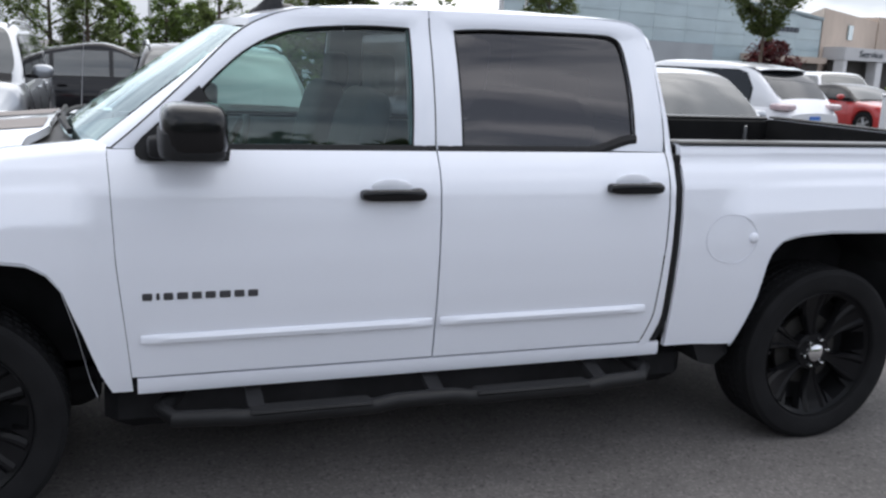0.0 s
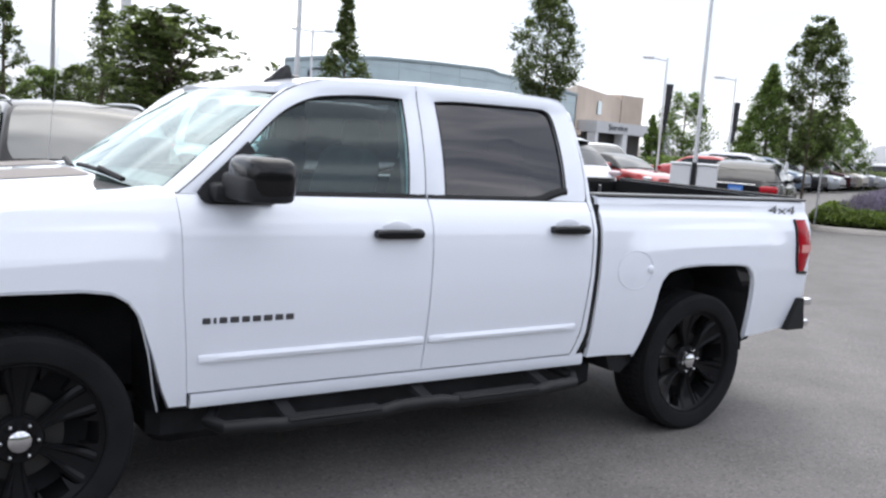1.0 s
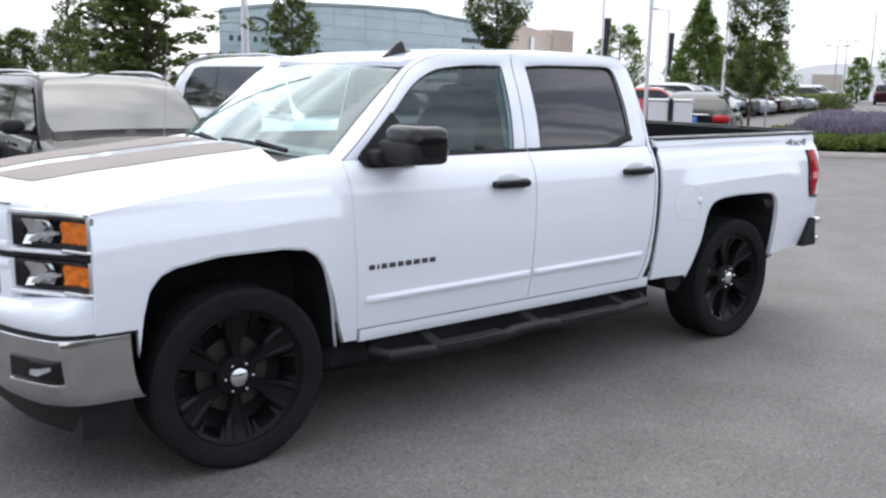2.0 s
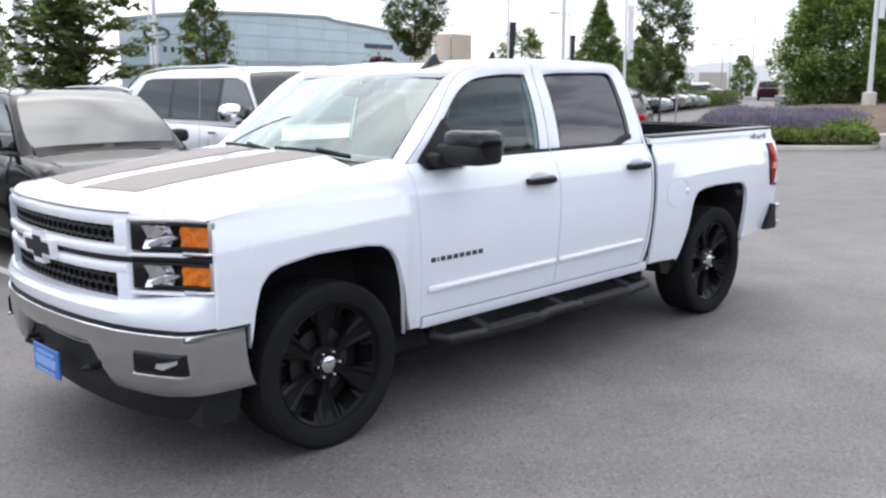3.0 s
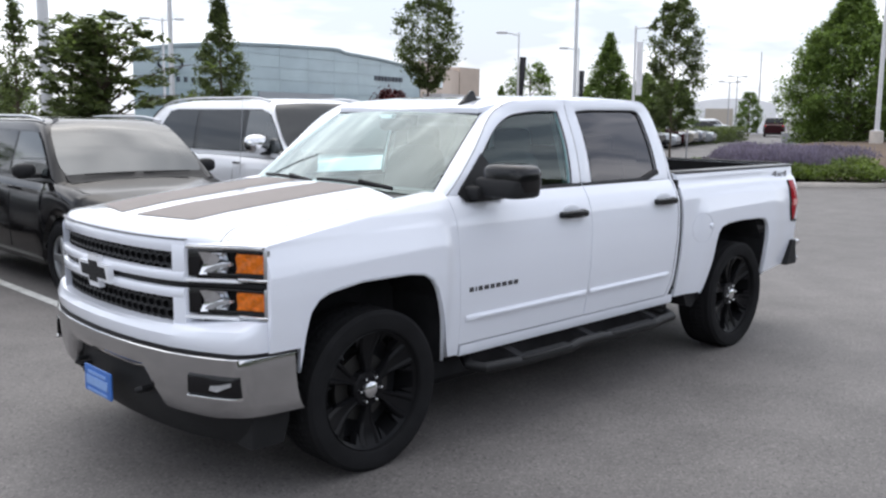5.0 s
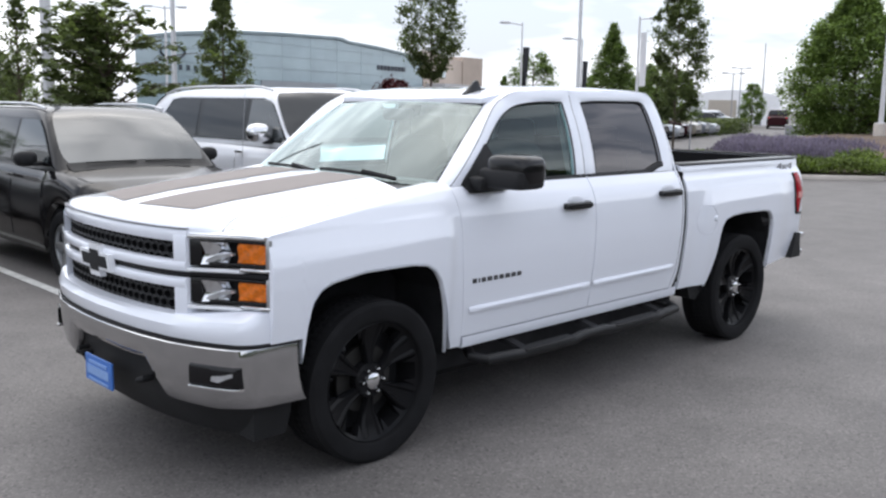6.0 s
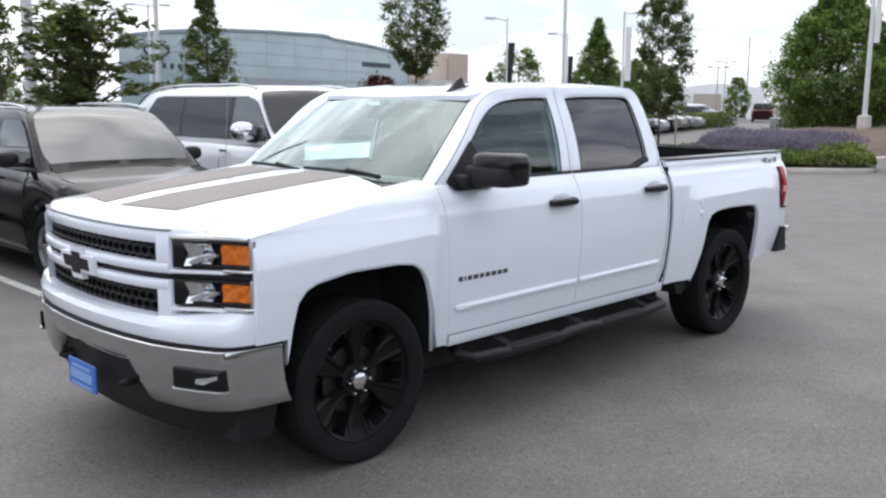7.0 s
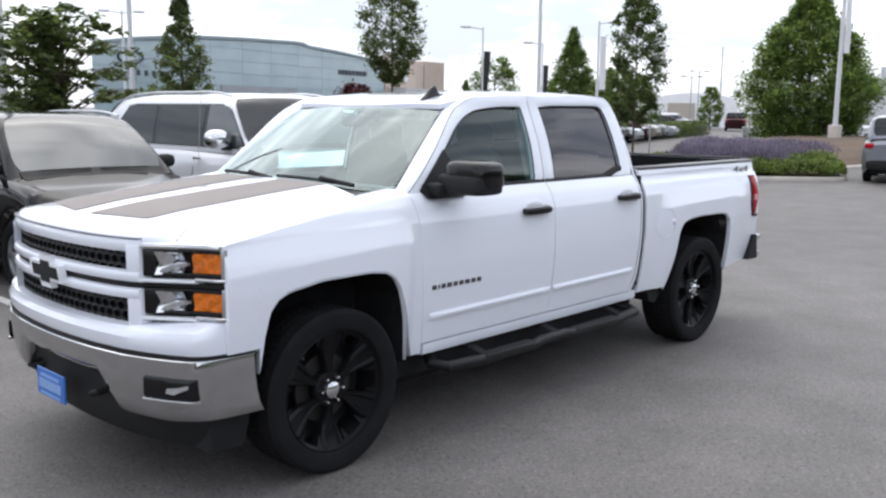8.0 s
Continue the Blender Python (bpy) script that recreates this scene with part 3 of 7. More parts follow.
def screen(u, v):
    """Windscreen surface: u across from -1 to 1, v from the base to the top."""
    y = u * (lin(SCREEN_W, 0.660, v) + 0.008 * math.sin(math.pi * v))
    k = 1 - u * u
    x = lin(0.505 - 0.135 * k, 1.066 - 0.060 * k, v)
    z = lin(1.338 + 0.012 * k, 1.766 + 0.020 * k, v) + 0.012 * math.sin(math.pi * v)
    return x, y, z


ROOF_X = [0.99, 1.03, 1.12, 1.25, 1.5, 1.9, 2.3, 2.57, 2.70, 2.77]
ROOF_C = [1.783, 1.805, 1.836, 1.860, 1.883, 1.899, 1.899, 1.891, 1.864, 1.80]
EDGE_X = [1.06, 1.10, 1.25, 1.5, 1.75, 2.3, 2.50, 2.60, 2.66, 2.70, 2.742, 2.765]
EDGE_Z = [1.782, 1.806, 1.847, 1.860, 1.864, 1.870, 1.872, 1.871, 1.865, 1.850, 1.818, 1.775]


def roof_z(x, y):
    w = min(1.0, abs(y) / 0.735)
    return lin(tab(x, ROOF_X, ROOF_C), tab(x, EDGE_X, EDGE_Z), w ** 5)


rows = []
for i in range(49):
    u = lin(-1, 1, i / 48)
    y = 0.735 * u
    x0 = screen(max(-1, min(1, y / 0.660)), 1)[0] + 0.010
    if abs(y) > 0.660:
        x0 = lin(1.076, 1.255, (abs(y) - 0.660) / 0.075)
    row = []
    for k in range(31):
        x = lin(x0, 2.77 - 0.006 * abs(u) ** 4, k / 30)
        z = roof_z(x, y)
        row.append((x, y * (1 - 0.04 * ease(2.0, 2.78, x)), z))
    rows.append(row)
part("roof", Shape().shell(rows, lambda p: (0, 0, -0.03)), WHITE, truck)


def pillar(s, deep=0.0):
    rows = []
    for k, (x, z) in enumerate(F_OUT[:26]):
        v = tab(k / 5, [0, 1, 2, 3, 4, 5], [0.0, 0.16, 0.48, 0.83, 1.0, 1.0])
        a = Vector(screen(s, v)) + Vector((0.006, 0, 0))
        if k > 20:
            a = a.lerp(Vector((1.17, s * 0.69, roof_z(1.17, 0.69))), (k - 20) / 5)
        b = Vector((x - 0.006, s * glass_width(z), z + 0.003))
        out = Vector((-0.4, s * 0.6, 0.5)) * 0.006
        if deep:
            sink = Vector((deep, -s * deep, -deep * 0.3))
            rows.append([tuple(a + sink), tuple(a.lerp(b, 0.5) + sink), tuple(b + sink)])
            continue
        rows.append([tuple(a + Vector((0.0, 0, -0.02))), tuple(a)] + [tuple(a.lerp(b, t) + out * math.sin(math.pi * t)) for t in (0.2, 0.4, 0.6, 0.8)] + [tuple(b), tuple(b - Vector((0, s * 0.03, 0)))])
    return Shape().grid(rows)


both("windscreen_pillar", pillar, WHITE)
TRIM_GREY = mat("cabin_trim", (0.16, 0.165, 0.165), 0.8, var=0.06)
both("pillar_lining", lambda s: pillar(s, 0.022), TRIM_GREY)


def ring_lining(outer, inner):
    def build(s):
        return Shape().grid([[(lin(xo, xi, t), s * (glass_width(lin(zo, zi, t), lin(xo, xi, t)) - 0.034), lin(zo, zi, t)) for (xo, zo), (xi, zi) in zip(outer, inner)] for t in (0.0, 0.5, 1.02)])
    return build


both("door_lining", ring_lining(F_OUT, F_IN), TRIM_GREY)
both("door_lining", ring_lining(R_OUT, R_IN), TRIM_GREY)
rows = [[screen(lin(-0.995, 0.995, i / 28), lin(0.0, 0.995, k / 14)) for k in range(15)] for i in range(29)]
part("windscreen", Shape().grid(rows), WINDSHIELD, truck, "clear laminated windscreen")
rows = [[tuple(Vector(screen(u, v)) + Vector((0.004, 0, -0.004))) for v in (0.0, 0.05)] for u in np.linspace(-0.99, 0.99, 30)]
part("screen_border", Shape().grid(rows), BLACK_PLASTIC, truck)
rows = [[tuple(Vector(screen(u, v)) + Vector((0.004, 0, -0.004))) for v in (0.955, 0.995)] for u in np.linspace(-0.99, 0.99, 30)]
part("screen_border", Shape().grid(rows), BLACK_PLASTIC, truck)
rows = []
for u in np.linspace(-1, 1, 31):
    x, y, z = screen(u, 0.0)
    rows.append([(x + 0.02, y * 1.0, z - 0.004), (x - 0.05, y * 1.0, z - 0.018), (x - 0.16, y * 1.0, z - 0.028), (x - 0.17, y * 1.0, z - 0.06)])
part("cowl_panel", Shape().grid(rows), mat("cowl_grey", (0.045, 0.045, 0.046), 0.55, var=0.1, scale=6, bump=0.2, bscale=300), truck, "black plastic cowl")
for y0, y1 in ((0.62, 0.02), (-0.02, -0.62)):
    pts = []
    for t in np.linspace(0, 1, 9):
        p = Vector(screen(lin(y0, y1, t) / SCREEN_W, 0.02 + 0.05 * t * (1 - t) + 0.03 * (1 - t)))
        pts.append(tuple(p + Vector((-0.02, 0, 0.014))))
    w = part("wiper", Shape().tube(pts, 0.010, 6), BLACK_PLASTIC, truck, "black wiper arm and blade")
    part("wiper_arm", Shape().tube([pts[-1], tuple(Vector(pts[5]) + Vector((-0.015, 0, 0.015)))], 0.012, 6), BLACK_PLASTIC, w)

# rear wall of the cab
rows = []
for z in np.linspace(0.9, 1.80, 14):
    w = (half_width(2.7, z) if z < 1.34 else glass_width(z)) - 0.05
    rows.append([(tab(z, [0.9, 1.36, 1.70, 1.80], [2.785, 2.785, 2.765, 2.745]), w * u, z) for u in np.linspace(-1, 1, 13)])
part("cab_rear_panel", Shape().grid(rows), WHITE, truck)
part("rear_window", Shape().box(2.775, 2.79, -0.62, 0.62, 1.43, 1.72, 0.03), PRIVACY, truck)

fin = Shape()
rows = []
for x, h, w in ((1.085, 0.003, 0.010), (1.10, 0.014, 0.026), (1.125, 0.022, 0.032), (1.150, 0.040, 0.030), (1.175, 0.058, 0.026), (1.195, 0.066, 0.022), (1.212, 0.062, 0.020), (1.222, 0.046, 0.024), (1.228, 0.018, 0.030), (1.262, 0.012, 0.026), (1.275, 0.002, 0.012)):
    z = roof_z(x, -0.47) - 0.003
    rows.append([(x, -0.47 - w, z), (x, -0.47 - w * 0.9, z + h * 0.35), (x, -0.47 - w * 0.25, z + h), (x, -0.47 + w * 0.25, z + h), (x, -0.47 + w * 0.9, z + h * 0.35), (x, -0.47 + w, z)])
fin.grid(rows)
part("roof_antenna", fin, GLOSS_BLACK, truck, "black shark-fin antenna")

# ---- nose of the truck ----
REFLECTOR = mat("lamp_reflector", (0.72, 0.73, 0.76), 0.16, 1.0, rvar=0.05, scale=9)
NOSE_Y = [0.0, 0.20, 0.35, 0.50, 0.60, 0.66, 0.72, 0.80, 0.86, 0.92, 0.97, 1.0]
NOSE_X = [-0.930, -0.924, -0.911, -0.885, -0.856, -0.828, -0.787, -0.728, -0.688, -0.655, -0.632, -0.60]


def nose(y):
    return tab(abs(y), NOSE_Y, NOSE_X)


BUMP_Y = [0.0, 0.20, 0.40, 0.60, 0.73, 0.85, 0.93, 0.965, 0.985, 0.998, 1.003]
BUMP_X = [-0.940, -0.934, -0.917, -0.882, -0.841, -0.788, -0.742, -0.700, -0.640, -0.530, -0.445]


def bump(y):
    return tab(abs(y), BUMP_Y, BUMP_X)


def hood_point(u, y):
    """u from the leading edge to the cowl."""
    a = abs(y) / 0.792
    xf, xr = nose(y) + 0.012, 0.345 + 0.03 * a * a - 0.085 * ease(0.55, 1.0, a)
    x = lin(xf, xr, u)
    c = tab(x, [-0.95, -0.90, -0.78, -0.5, 0.0, 0.35], [1.205, 1.232, 1.262, 1.302, 1.350, 1.378])
    e = tab(x, *HOOD_EDGE)
    crown = 0.48 * a ** 2.2 + 0.14 * ease(0.62, 0.80, a) + 0.38 * ease(0.82, 1.04, a) / ease(0.82, 1.04, 1.0)
    z = lin(c, e, crown)
    d = (x - xf)
    if d < 0.05:
        z -= 0.034 * (1 - math.sqrt(max(0, 1 - (1 - d / 0.05) ** 2)))
    return x, y, z


us = [0, 0.002, 0.006, 0.012, 0.02, 0.03, 0.045, 0.07, 0.1] + list(np.linspace(0.14, 1, 24))
rows = [[hood_point(u, y) for u in us] for y in np.linspace(-0.792, 0.792, 61)]
hood = part("bonnet", Shape().shell(rows, lambda p: (0, 0, -0.03)), WHITE, truck)
for side in (-1, 1):
    rows = []
    for k in np.linspace(0, 1, 17):
        row = []
        for t in np.linspace(0, 1, 26):
            u = lin(lin(0.115, 0.155, k), 0.985, t)
            p = Vector(hood_point(u, side * lin(lin(0.070, 0.115, t), lin(0.476, 0.492, t), k)))
            row.append((p.x, p.y, p.z + 0.003))
        rows.append(row)
    part("bonnet_stripe", Shape().grid(rows), STRIPE, hood, "matte charcoal stripe")


def on_bonnet(x, y):
    xf, xr = hood_point(0, y)[0], hood_point(1, y)[0]
    return hood_point(min(1.0, max(0.0, (x - xf) / (xr - xf))), y)


# shut line: in from the lamp's corner, then back along the crown of the bonnet
for s in (-1, 1):
    pts = [(-0.735, 0.788), (-0.715, 0.780), (-0.695, 0.768), (-0.67, 0.748), (-0.64, 0.725), (-0.60, 0.708), (-0.52, 0.702), (-0.40, 0.704)]
    part("bonnet_shut_line", Shape().tube([tuple(Vector(on_bonnet(x, s * y)) + Vector((0, 0, -0.0005))) for x, y in pts], [0.0034, 0.0034, 0.0034, 0.0032, 0.0030, 0.0026, 0.0020, 0.0010], 6), mat("shut_line_grey", (0.22, 0.22, 0.235), 0.7, var=0.05), hood)


def nose_bar(z0, z1, y0, y1, proud=0.0, depth=0.06, r=0.012, n=40, f=nose):
    """Bar that follows the nose's plan curve, with a rounded face."""
    rows = []
    for y in np.linspace(y0, y1, n):
        x = f(y) - proud
        rows.append([(x + depth, y, z0), (x + r, y, z0), (x + r * 0.3, y, z0 + r * 0.3), (x, y, z0 + r), (x, y, z1 - r), (x + r * 0.3, y, z1 - r * 0.3), (x + r, y, z1), (x + depth, y, z1)])
    sh = Shape().grid(rows)
    for k in (0, -1):
        sh.add(rows[k], [tuple(range(8))])
    return sh


grille = part("grille_surround", nose_bar(1.140, 1.205, -0.66, 0.66, 0.0, 0.08, 0.02), WHITE, truck, "white grille surround")
for z0, z1, pr in ((1.012, 1.062, 0.012), (0.936, 0.986, 0.012), (0.772, 0.816, 0.004)):
    part("grille_bar", nose_bar(z0, z1, -0.66, 0.66, pr, 0.08, 0.016), WHITE, grille)
for s in (-1, 1):
    for z0, z1 in ((1.02, 1.18), (0.79, 0.98)):
        part("grille_side", nose_bar(z0, z1, s * 0.602, s * 0.661, 0.006, 0.09, 0.014, 6), WHITE, grille)
part("bonnet_gap", nose_bar(1.2035, 1.2075, -0.66, 0.66, 0.001, 0.05, 0.001), mat("gap_grey", (0.16, 0.16, 0.175), 0.7, var=0.05), grille)
part("grille_gap", nose_bar(0.984, 1.014, -0.66, 0.66, -0.012, 0.05, 0.004), BLACK_PLASTIC, grille)
part("grille_backing", nose_bar(0.79, 1.17, -0.65, 0.65, -0.055, 0.02, 0.004), SHADOW_BLACK, grille)


def honeycomb(z0, z1, cell):
    sh = Shape()
    h = cell * 0.80
    ni, nk = int(1.30 / cell), int(round((z1 - z0) / h))
    for i in range(-ni // 2, ni // 2 + 1):
        for k in range(nk + 1):
            y, z = (i + 0.5 * (k % 2)) * cell, z0 + k * (z1 - z0) / nk
            if abs(y) > 0.595:
                continue
            outer, inner, back = [], [], []
            for j in range(6):
                a = math.pi / 6 + j * math.pi / 3
                for lst, q, off in ((outer, 0.60, -0.030), (inner, 0.42, -0.026), (back, 0.40, -0.05)):
                    yy, zz = y + q * cell * math.cos(a), z + q * h * 1.1 * math.sin(a)
                    lst.append((nose(yy) - off, yy, min(max(zz, z0), z1)))
            sh.grid([outer, inner, back], close=True)
    return sh


MESH_BLACK = mat("grille_black", (0.008, 0.008, 0.009), 0.45, var=0.1, spec=0.3)
part("grille_mesh", honeycomb(1.062, 1.145, 0.052), MESH_BLACK, grille, "black honeycomb mesh")
part("grille_mesh", honeycomb(0.815, 0.936, 0.052), MESH_BLACK, grille, "black honeycomb mesh")
EMBLEM_RIM = mat("emblem_rim", (0.80, 0.81, 0.84), 0.22, 0.0, var=0.03, coat=0.6)
tie = [(-0.155, -0.028), (-0.135, 0.030), (-0.055, 0.030), (-0.042, 0.055), (0.055, 0.055), (0.045, 0.030), (0.155, 0.030), (0.135, -0.028), (0.055, -0.028), (0.042, -0.055), (-0.055, -0.055), (-0.045, -0.028)]
emblem = part("emblem", Shape().prism([(-0.962, y * 1.12, 0.995 + z * 1.38) for y, z in tie], (0.03, 0, 0)), EMBLEM_RIM, grille, "black cross-shaped emblem with bright rim")
part("emblem_face", Shape().prism([(-0.966, y * 0.92, 0.995 + z * 0.92) for y, z in tie], (0.01, 0, 0)), BLACK_PLASTIC, emblem)

for s in (-1, 1):
    lamp = part("headlight", nose_bar(0.845, 1.178, s * 0.662, s * 0.940, -0.055, 0.02, 0.004, 14), SHADOW_BLACK, truck, "stacked headlight with amber indicator")
    for z0, z1 in ((1.040, 1.165), (0.872, 0.992)):
        sh = Shape()
        ya, yb = 0.722, 0.825
        bowl = [[(nose(yy) + 0.05 - 0.035 * abs(2 * t - 1) ** 2 - 0.012 * abs(k - 2), s * yy, lin(z0 + 0.012, z1 - 0.012, k / 4) ) for t, yy in zip((0, 0.25, 0.5, 0.75, 1), np.linspace(ya, yb, 5))] for k in range(5)]
        part("reflector", sh.grid(bowl), REFLECTOR, lamp)
        part("lamp_panel", nose_bar(z0 + 0.002, z1 - 0.002, s * 0.668, s * 0.714, -0.006, 0.03, 0.004, 5), GLOSS_BLACK, lamp)
        part("lamp_panel", nose_bar(z0 + 0.002, z0 + 0.020, s * 0.715, s * 0.982, -0.008, 0.03, 0.004, 12), GLOSS_BLACK, lamp)
        part("lamp_panel", nose_bar(z1 - 0.016, z1 - 0.002, s * 0.715, s * 0.982, -0.008, 0.03, 0.004, 12), GLOSS_BLACK, lamp)
        blade = [(0.726, z0 + 0.020), (0.742, z0 + 0.040), (0.780, z0 + 0.058), (0.822, z0 + 0.064), (0.822, z0 + 0.050), (0.785, z0 + 0.040), (0.760, z0 + 0.022)]
        part("light_pipe", Shape().prism([(nose(y) + 0.004, s * y, z) for y, z in blade], (0.03, 0, 0)), CLEAR_LENS, lamp, "bright angled reflector blade")
        fin = [(0.722, z1 - 0.020), (0.760, z1 - 0.020), (0.780, z1 - 0.045), (0.766, z0 + 0.060), (0.730, z0 + 0.046)]
        part("lamp_bowl", Shape().prism([(nose(y) + 0.022, s * y, z) for y, z in fin], (0.03, 0, 0)), REFLECTOR, lamp)
        facets = [[(nose(y) + 0.014 + 0.007 * ((i * 5 + k * 3) % 4) / 3, s * y, z) for k, z in enumerate(np.linspace(z0 + 0.022, z1 - 0.018, 6))] for i, y in enumerate(np.linspace(0.845, 0.972, 7))]
        part("indicator", Shape().grid(facets), AMBER, lamp, "faceted amber indicator block", 5.0)
        rows = [[(nose(y) - 0.004, y, z) for z in (z0 - 0.004, (z0 + z1) / 2, z1 + 0.004)] for y in np.linspace(s * 0.715, s * 0.985, 14)]
        part("lens", Shape().grid(rows), LENS, lamp)
        part("bright_strip", nose_bar(z0 - 0.024, z0 - 0.008, s * 0.662, s * 0.870, 0.008, 0.05, 0.006, 12), EMBLEM_RIM, lamp)
        part("bright_strip", nose_bar(z0 - 0.014, z0 + 0.002, s * 0.870, s * 0.992, 0.008, 0.05, 0.006, 6), CHROME, lamp)
        part("lamp_frame", nose_bar(z0 - 0.010, z1 + 0.004, s * 0.978, s * 0.988, 0.002, 0.015, 0.003, 4), SILVER_TRIM, lamp)
    part("lamp_gap", nose_bar(0.994, 1.016, s * 0.662, s * 0.985, -0.01, 0.05, 0.004, 14), BLACK_PLASTIC, lamp)
    part("bright_strip", nose_bar(1.166, 1.182, s * 0.665, s * 0.972, 0.002, 0.05, 0.005, 14), CHROME, lamp)
    rows = []
    for k in range(7):
        y = lin(0.655, 0.985, k / 6)
        rows.append([(nose(y) + 0.002, s * y, 1.184), (nose(y) + 0.02, s * y, 1.194), (lin(nose(y), -0.60, 0.5), s * min(y, 0.93), 1.203), (-0.60, s * min(y, 0.915), 1.212)])
    part("wing_nose", Shape().grid(rows), WHITE, truck)

# white bumper cover and brushed bumper
BY = [0.0, 0.1, 0.2, 0.3, 0.4, 0.5, 0.6, 0.68, 0.75, 0.81, 0.86, 0.90, 0.93, 0.955, 0.97, 0.98, 0.99, 0.997, 1.002]
BY = [-y for y in reversed(BY[1:])] + BY
rows = []
for y in BY:
    xn, xb = min(nose(min(abs(y), 0.975)), -0.46), bump(y)
    t = ease(0.60, 0.97, abs(y))
    rows.append([(xn + 0.03, y * 0.985, lin(0.826, 0.856, t)), (lin(xn - 0.012, xb - 0.005, 0.35), y * 0.992, lin(0.818, 0.846, t)), (xb - 0.002, y, lin(0.800, 0.815, t)), (xb - 0.018, y, 0.775), (xb - 0.014, y, 0.738), (xb - 0.006, y, 0.716), (xb + 0.02, y * 0.99, 0.711)])
part("bumper_cover", Shape().grid(rows), WHITE, truck)


def chrome_low(y):
    return tab(abs(y), [0.0, 0.40, 0.46, 0.52, 0.80, 0.99], [0.565, 0.560, 0.47, 0.415, 0.405, 0.425])


rows = []
for y in sorted(BY + [-0.43, 0.43, -0.46, 0.46, -0.49, 0.49, -0.52, 0.52]):
    xb, zl = bump(y), chrome_low(y)
    row = [(xb + 0.035, y * 0.99, 0.698), (xb - 0.018, y, 0.6965), (xb - 0.022, y * 1.001, 0.692)]
    for t in (0.2, 0.4, 0.6, 0.8, 0.93):
        row.append((xb - 0.022 + 0.012 * t + 0.035 * t ** 4, y * 1.001, lin(0.692, zl, t)))
    row += [(xb + 0.03, y * 0.995, zl), (xb + 0.10, y * 0.985, zl + 0.006)]
    rows.append(row)
bumper = part("front_bumper", Shape().grid(rows), BUMPER_CHROME, truck, "brushed silver metal front bumper")
rows = [[(bump(y) + 0.03, y * 0.985, 0.696), (bump(y) - 0.010, y * 1.0005, 0.696), (bump(y) - 0.012, y * 1.0005, 0.705), (bump(y) - 0.010, y * 1.0005, 0.714), (bump(y) + 0.03, y * 0.985, 0.714)] for y in BY]
part("bumper_seam", Shape().grid(rows), BLACK_PLASTIC, bumper)
for s in (-1, 1):
    fy0, fy1 = s * 0.728, s * 0.950
    pocket = part("fog_lamp_pocket", nose_bar(0.522, 0.618, fy0, fy1, 0.030, 0.04, 0.012, 12, bump), GLOSS_BLACK, bumper)
    bezel = part("fog_lamp", nose_bar(0.534, 0.610, s * 0.835, s * 0.940, 0.034, 0.03, 0.008, 8, bump), GLOSS_BLACK, pocket, "clear fog lamp")
    part("fog_lens", Shape().prism([(bump(y) - 0.038, s * y, z) for y, z in ((0.840, 0.553), (0.846, 0.575), (0.890, 0.581), (0.930, 0.594), (0.930, 0.577), (0.895, 0.560), (0.875, 0.549))], (0.02, 0, 0)), CLEAR_LENS, bezel)
    part("bright_strip", nose_bar(0.510, 0.522, fy0, fy1, 0.036, 0.04, 0.004, 12, bump), CHROME, pocket)
    hook = [(-0.86, s * 0.36, 0.47), (-0.91, s * 0.36, 0.47), (-0.925, s * 0.34, 0.46), (-0.91, s * 0.32, 0.45), (-0.86, s * 0.32, 0.45)]
    part("tow_hook", Shape().tube(hook, 0.014, 8), BLACK_PLASTIC, bumper)
rows = []
for y in np.linspace(-0.93, 0.93, 33):
    x = bump(y)
    rows.append([(x + 0.07, y, 0.60), (x + 0.065, y, 0.50), (x + 0.065, y, 0.42), (x + 0.09, y * 0.98, 0.33), (x + 0.13, y * 0.97, 0.26), (x + 0.18, y * 0.96, 0.255)])
for s in (-1, 1):
    part("splash_guard", Shape().prism([(-0.67, s * 0.925, 0.258), (-0.500, s * 0.925, 0.258), (-0.468, s * 0.925, 0.36), (-0.452, s * 0.925, 0.66), (-0.66, s * 0.925, 0.64)], (0, -s * 0.36, 0)), BLACK_PLASTIC, truck)
part("air_dam", Shape().grid(rows), BLACK_PLASTIC, truck, "black plastic air dam")
plate = part("number_plate", Shape().box(-0.968, -0.956, -0.150, 0.150, 0.365, 0.505, 0.004), PLATE_BLUE, bumper, "blue dealer plate")
for z, h, w in ((0.462, 0.014, 0.2), (0.42, 0.045, 0.24), (0.372, 0.012, 0.22)):
    part("plate_bar", Shape().box(-0.972, -0.967, -w / 2, w / 2, z + 0.01 - h / 2, z + 0.01 + h / 2), PLATE_BAR, plate)

# ---- load bed ----
BED0, BED1, RAIL = 2.822, 4.665, 1.372


def bed_side(s):
    rows = []
    a = [(x, 0.495) for x in np.linspace(BED0, 3.14, 8)]
    b = arch_profile(*ARCH_R, 44)
    c = [(x, tab(x, [4.07, 4.7], [0.53, 0.565])) for x in np.linspace(4.10, BED1, 26)]
    for x, zl in a + b + c:
        row = []
        for k in range(49):
            z = lin(zl, RAIL - 0.03, k / 48)
            row.append((x, s * (half_width(x, min(z, 1.30)) - 0.012 * ease(1.25, 1.34, z) * 1.0), z))
        y = abs(row[-1][1])
        row += [(x, s * (y - 0.008), RAIL - 0.008), (x, s * (y - 0.03), RAIL)]
        rows.append(row)
    return Shape().shell(rows, inward(0.03))


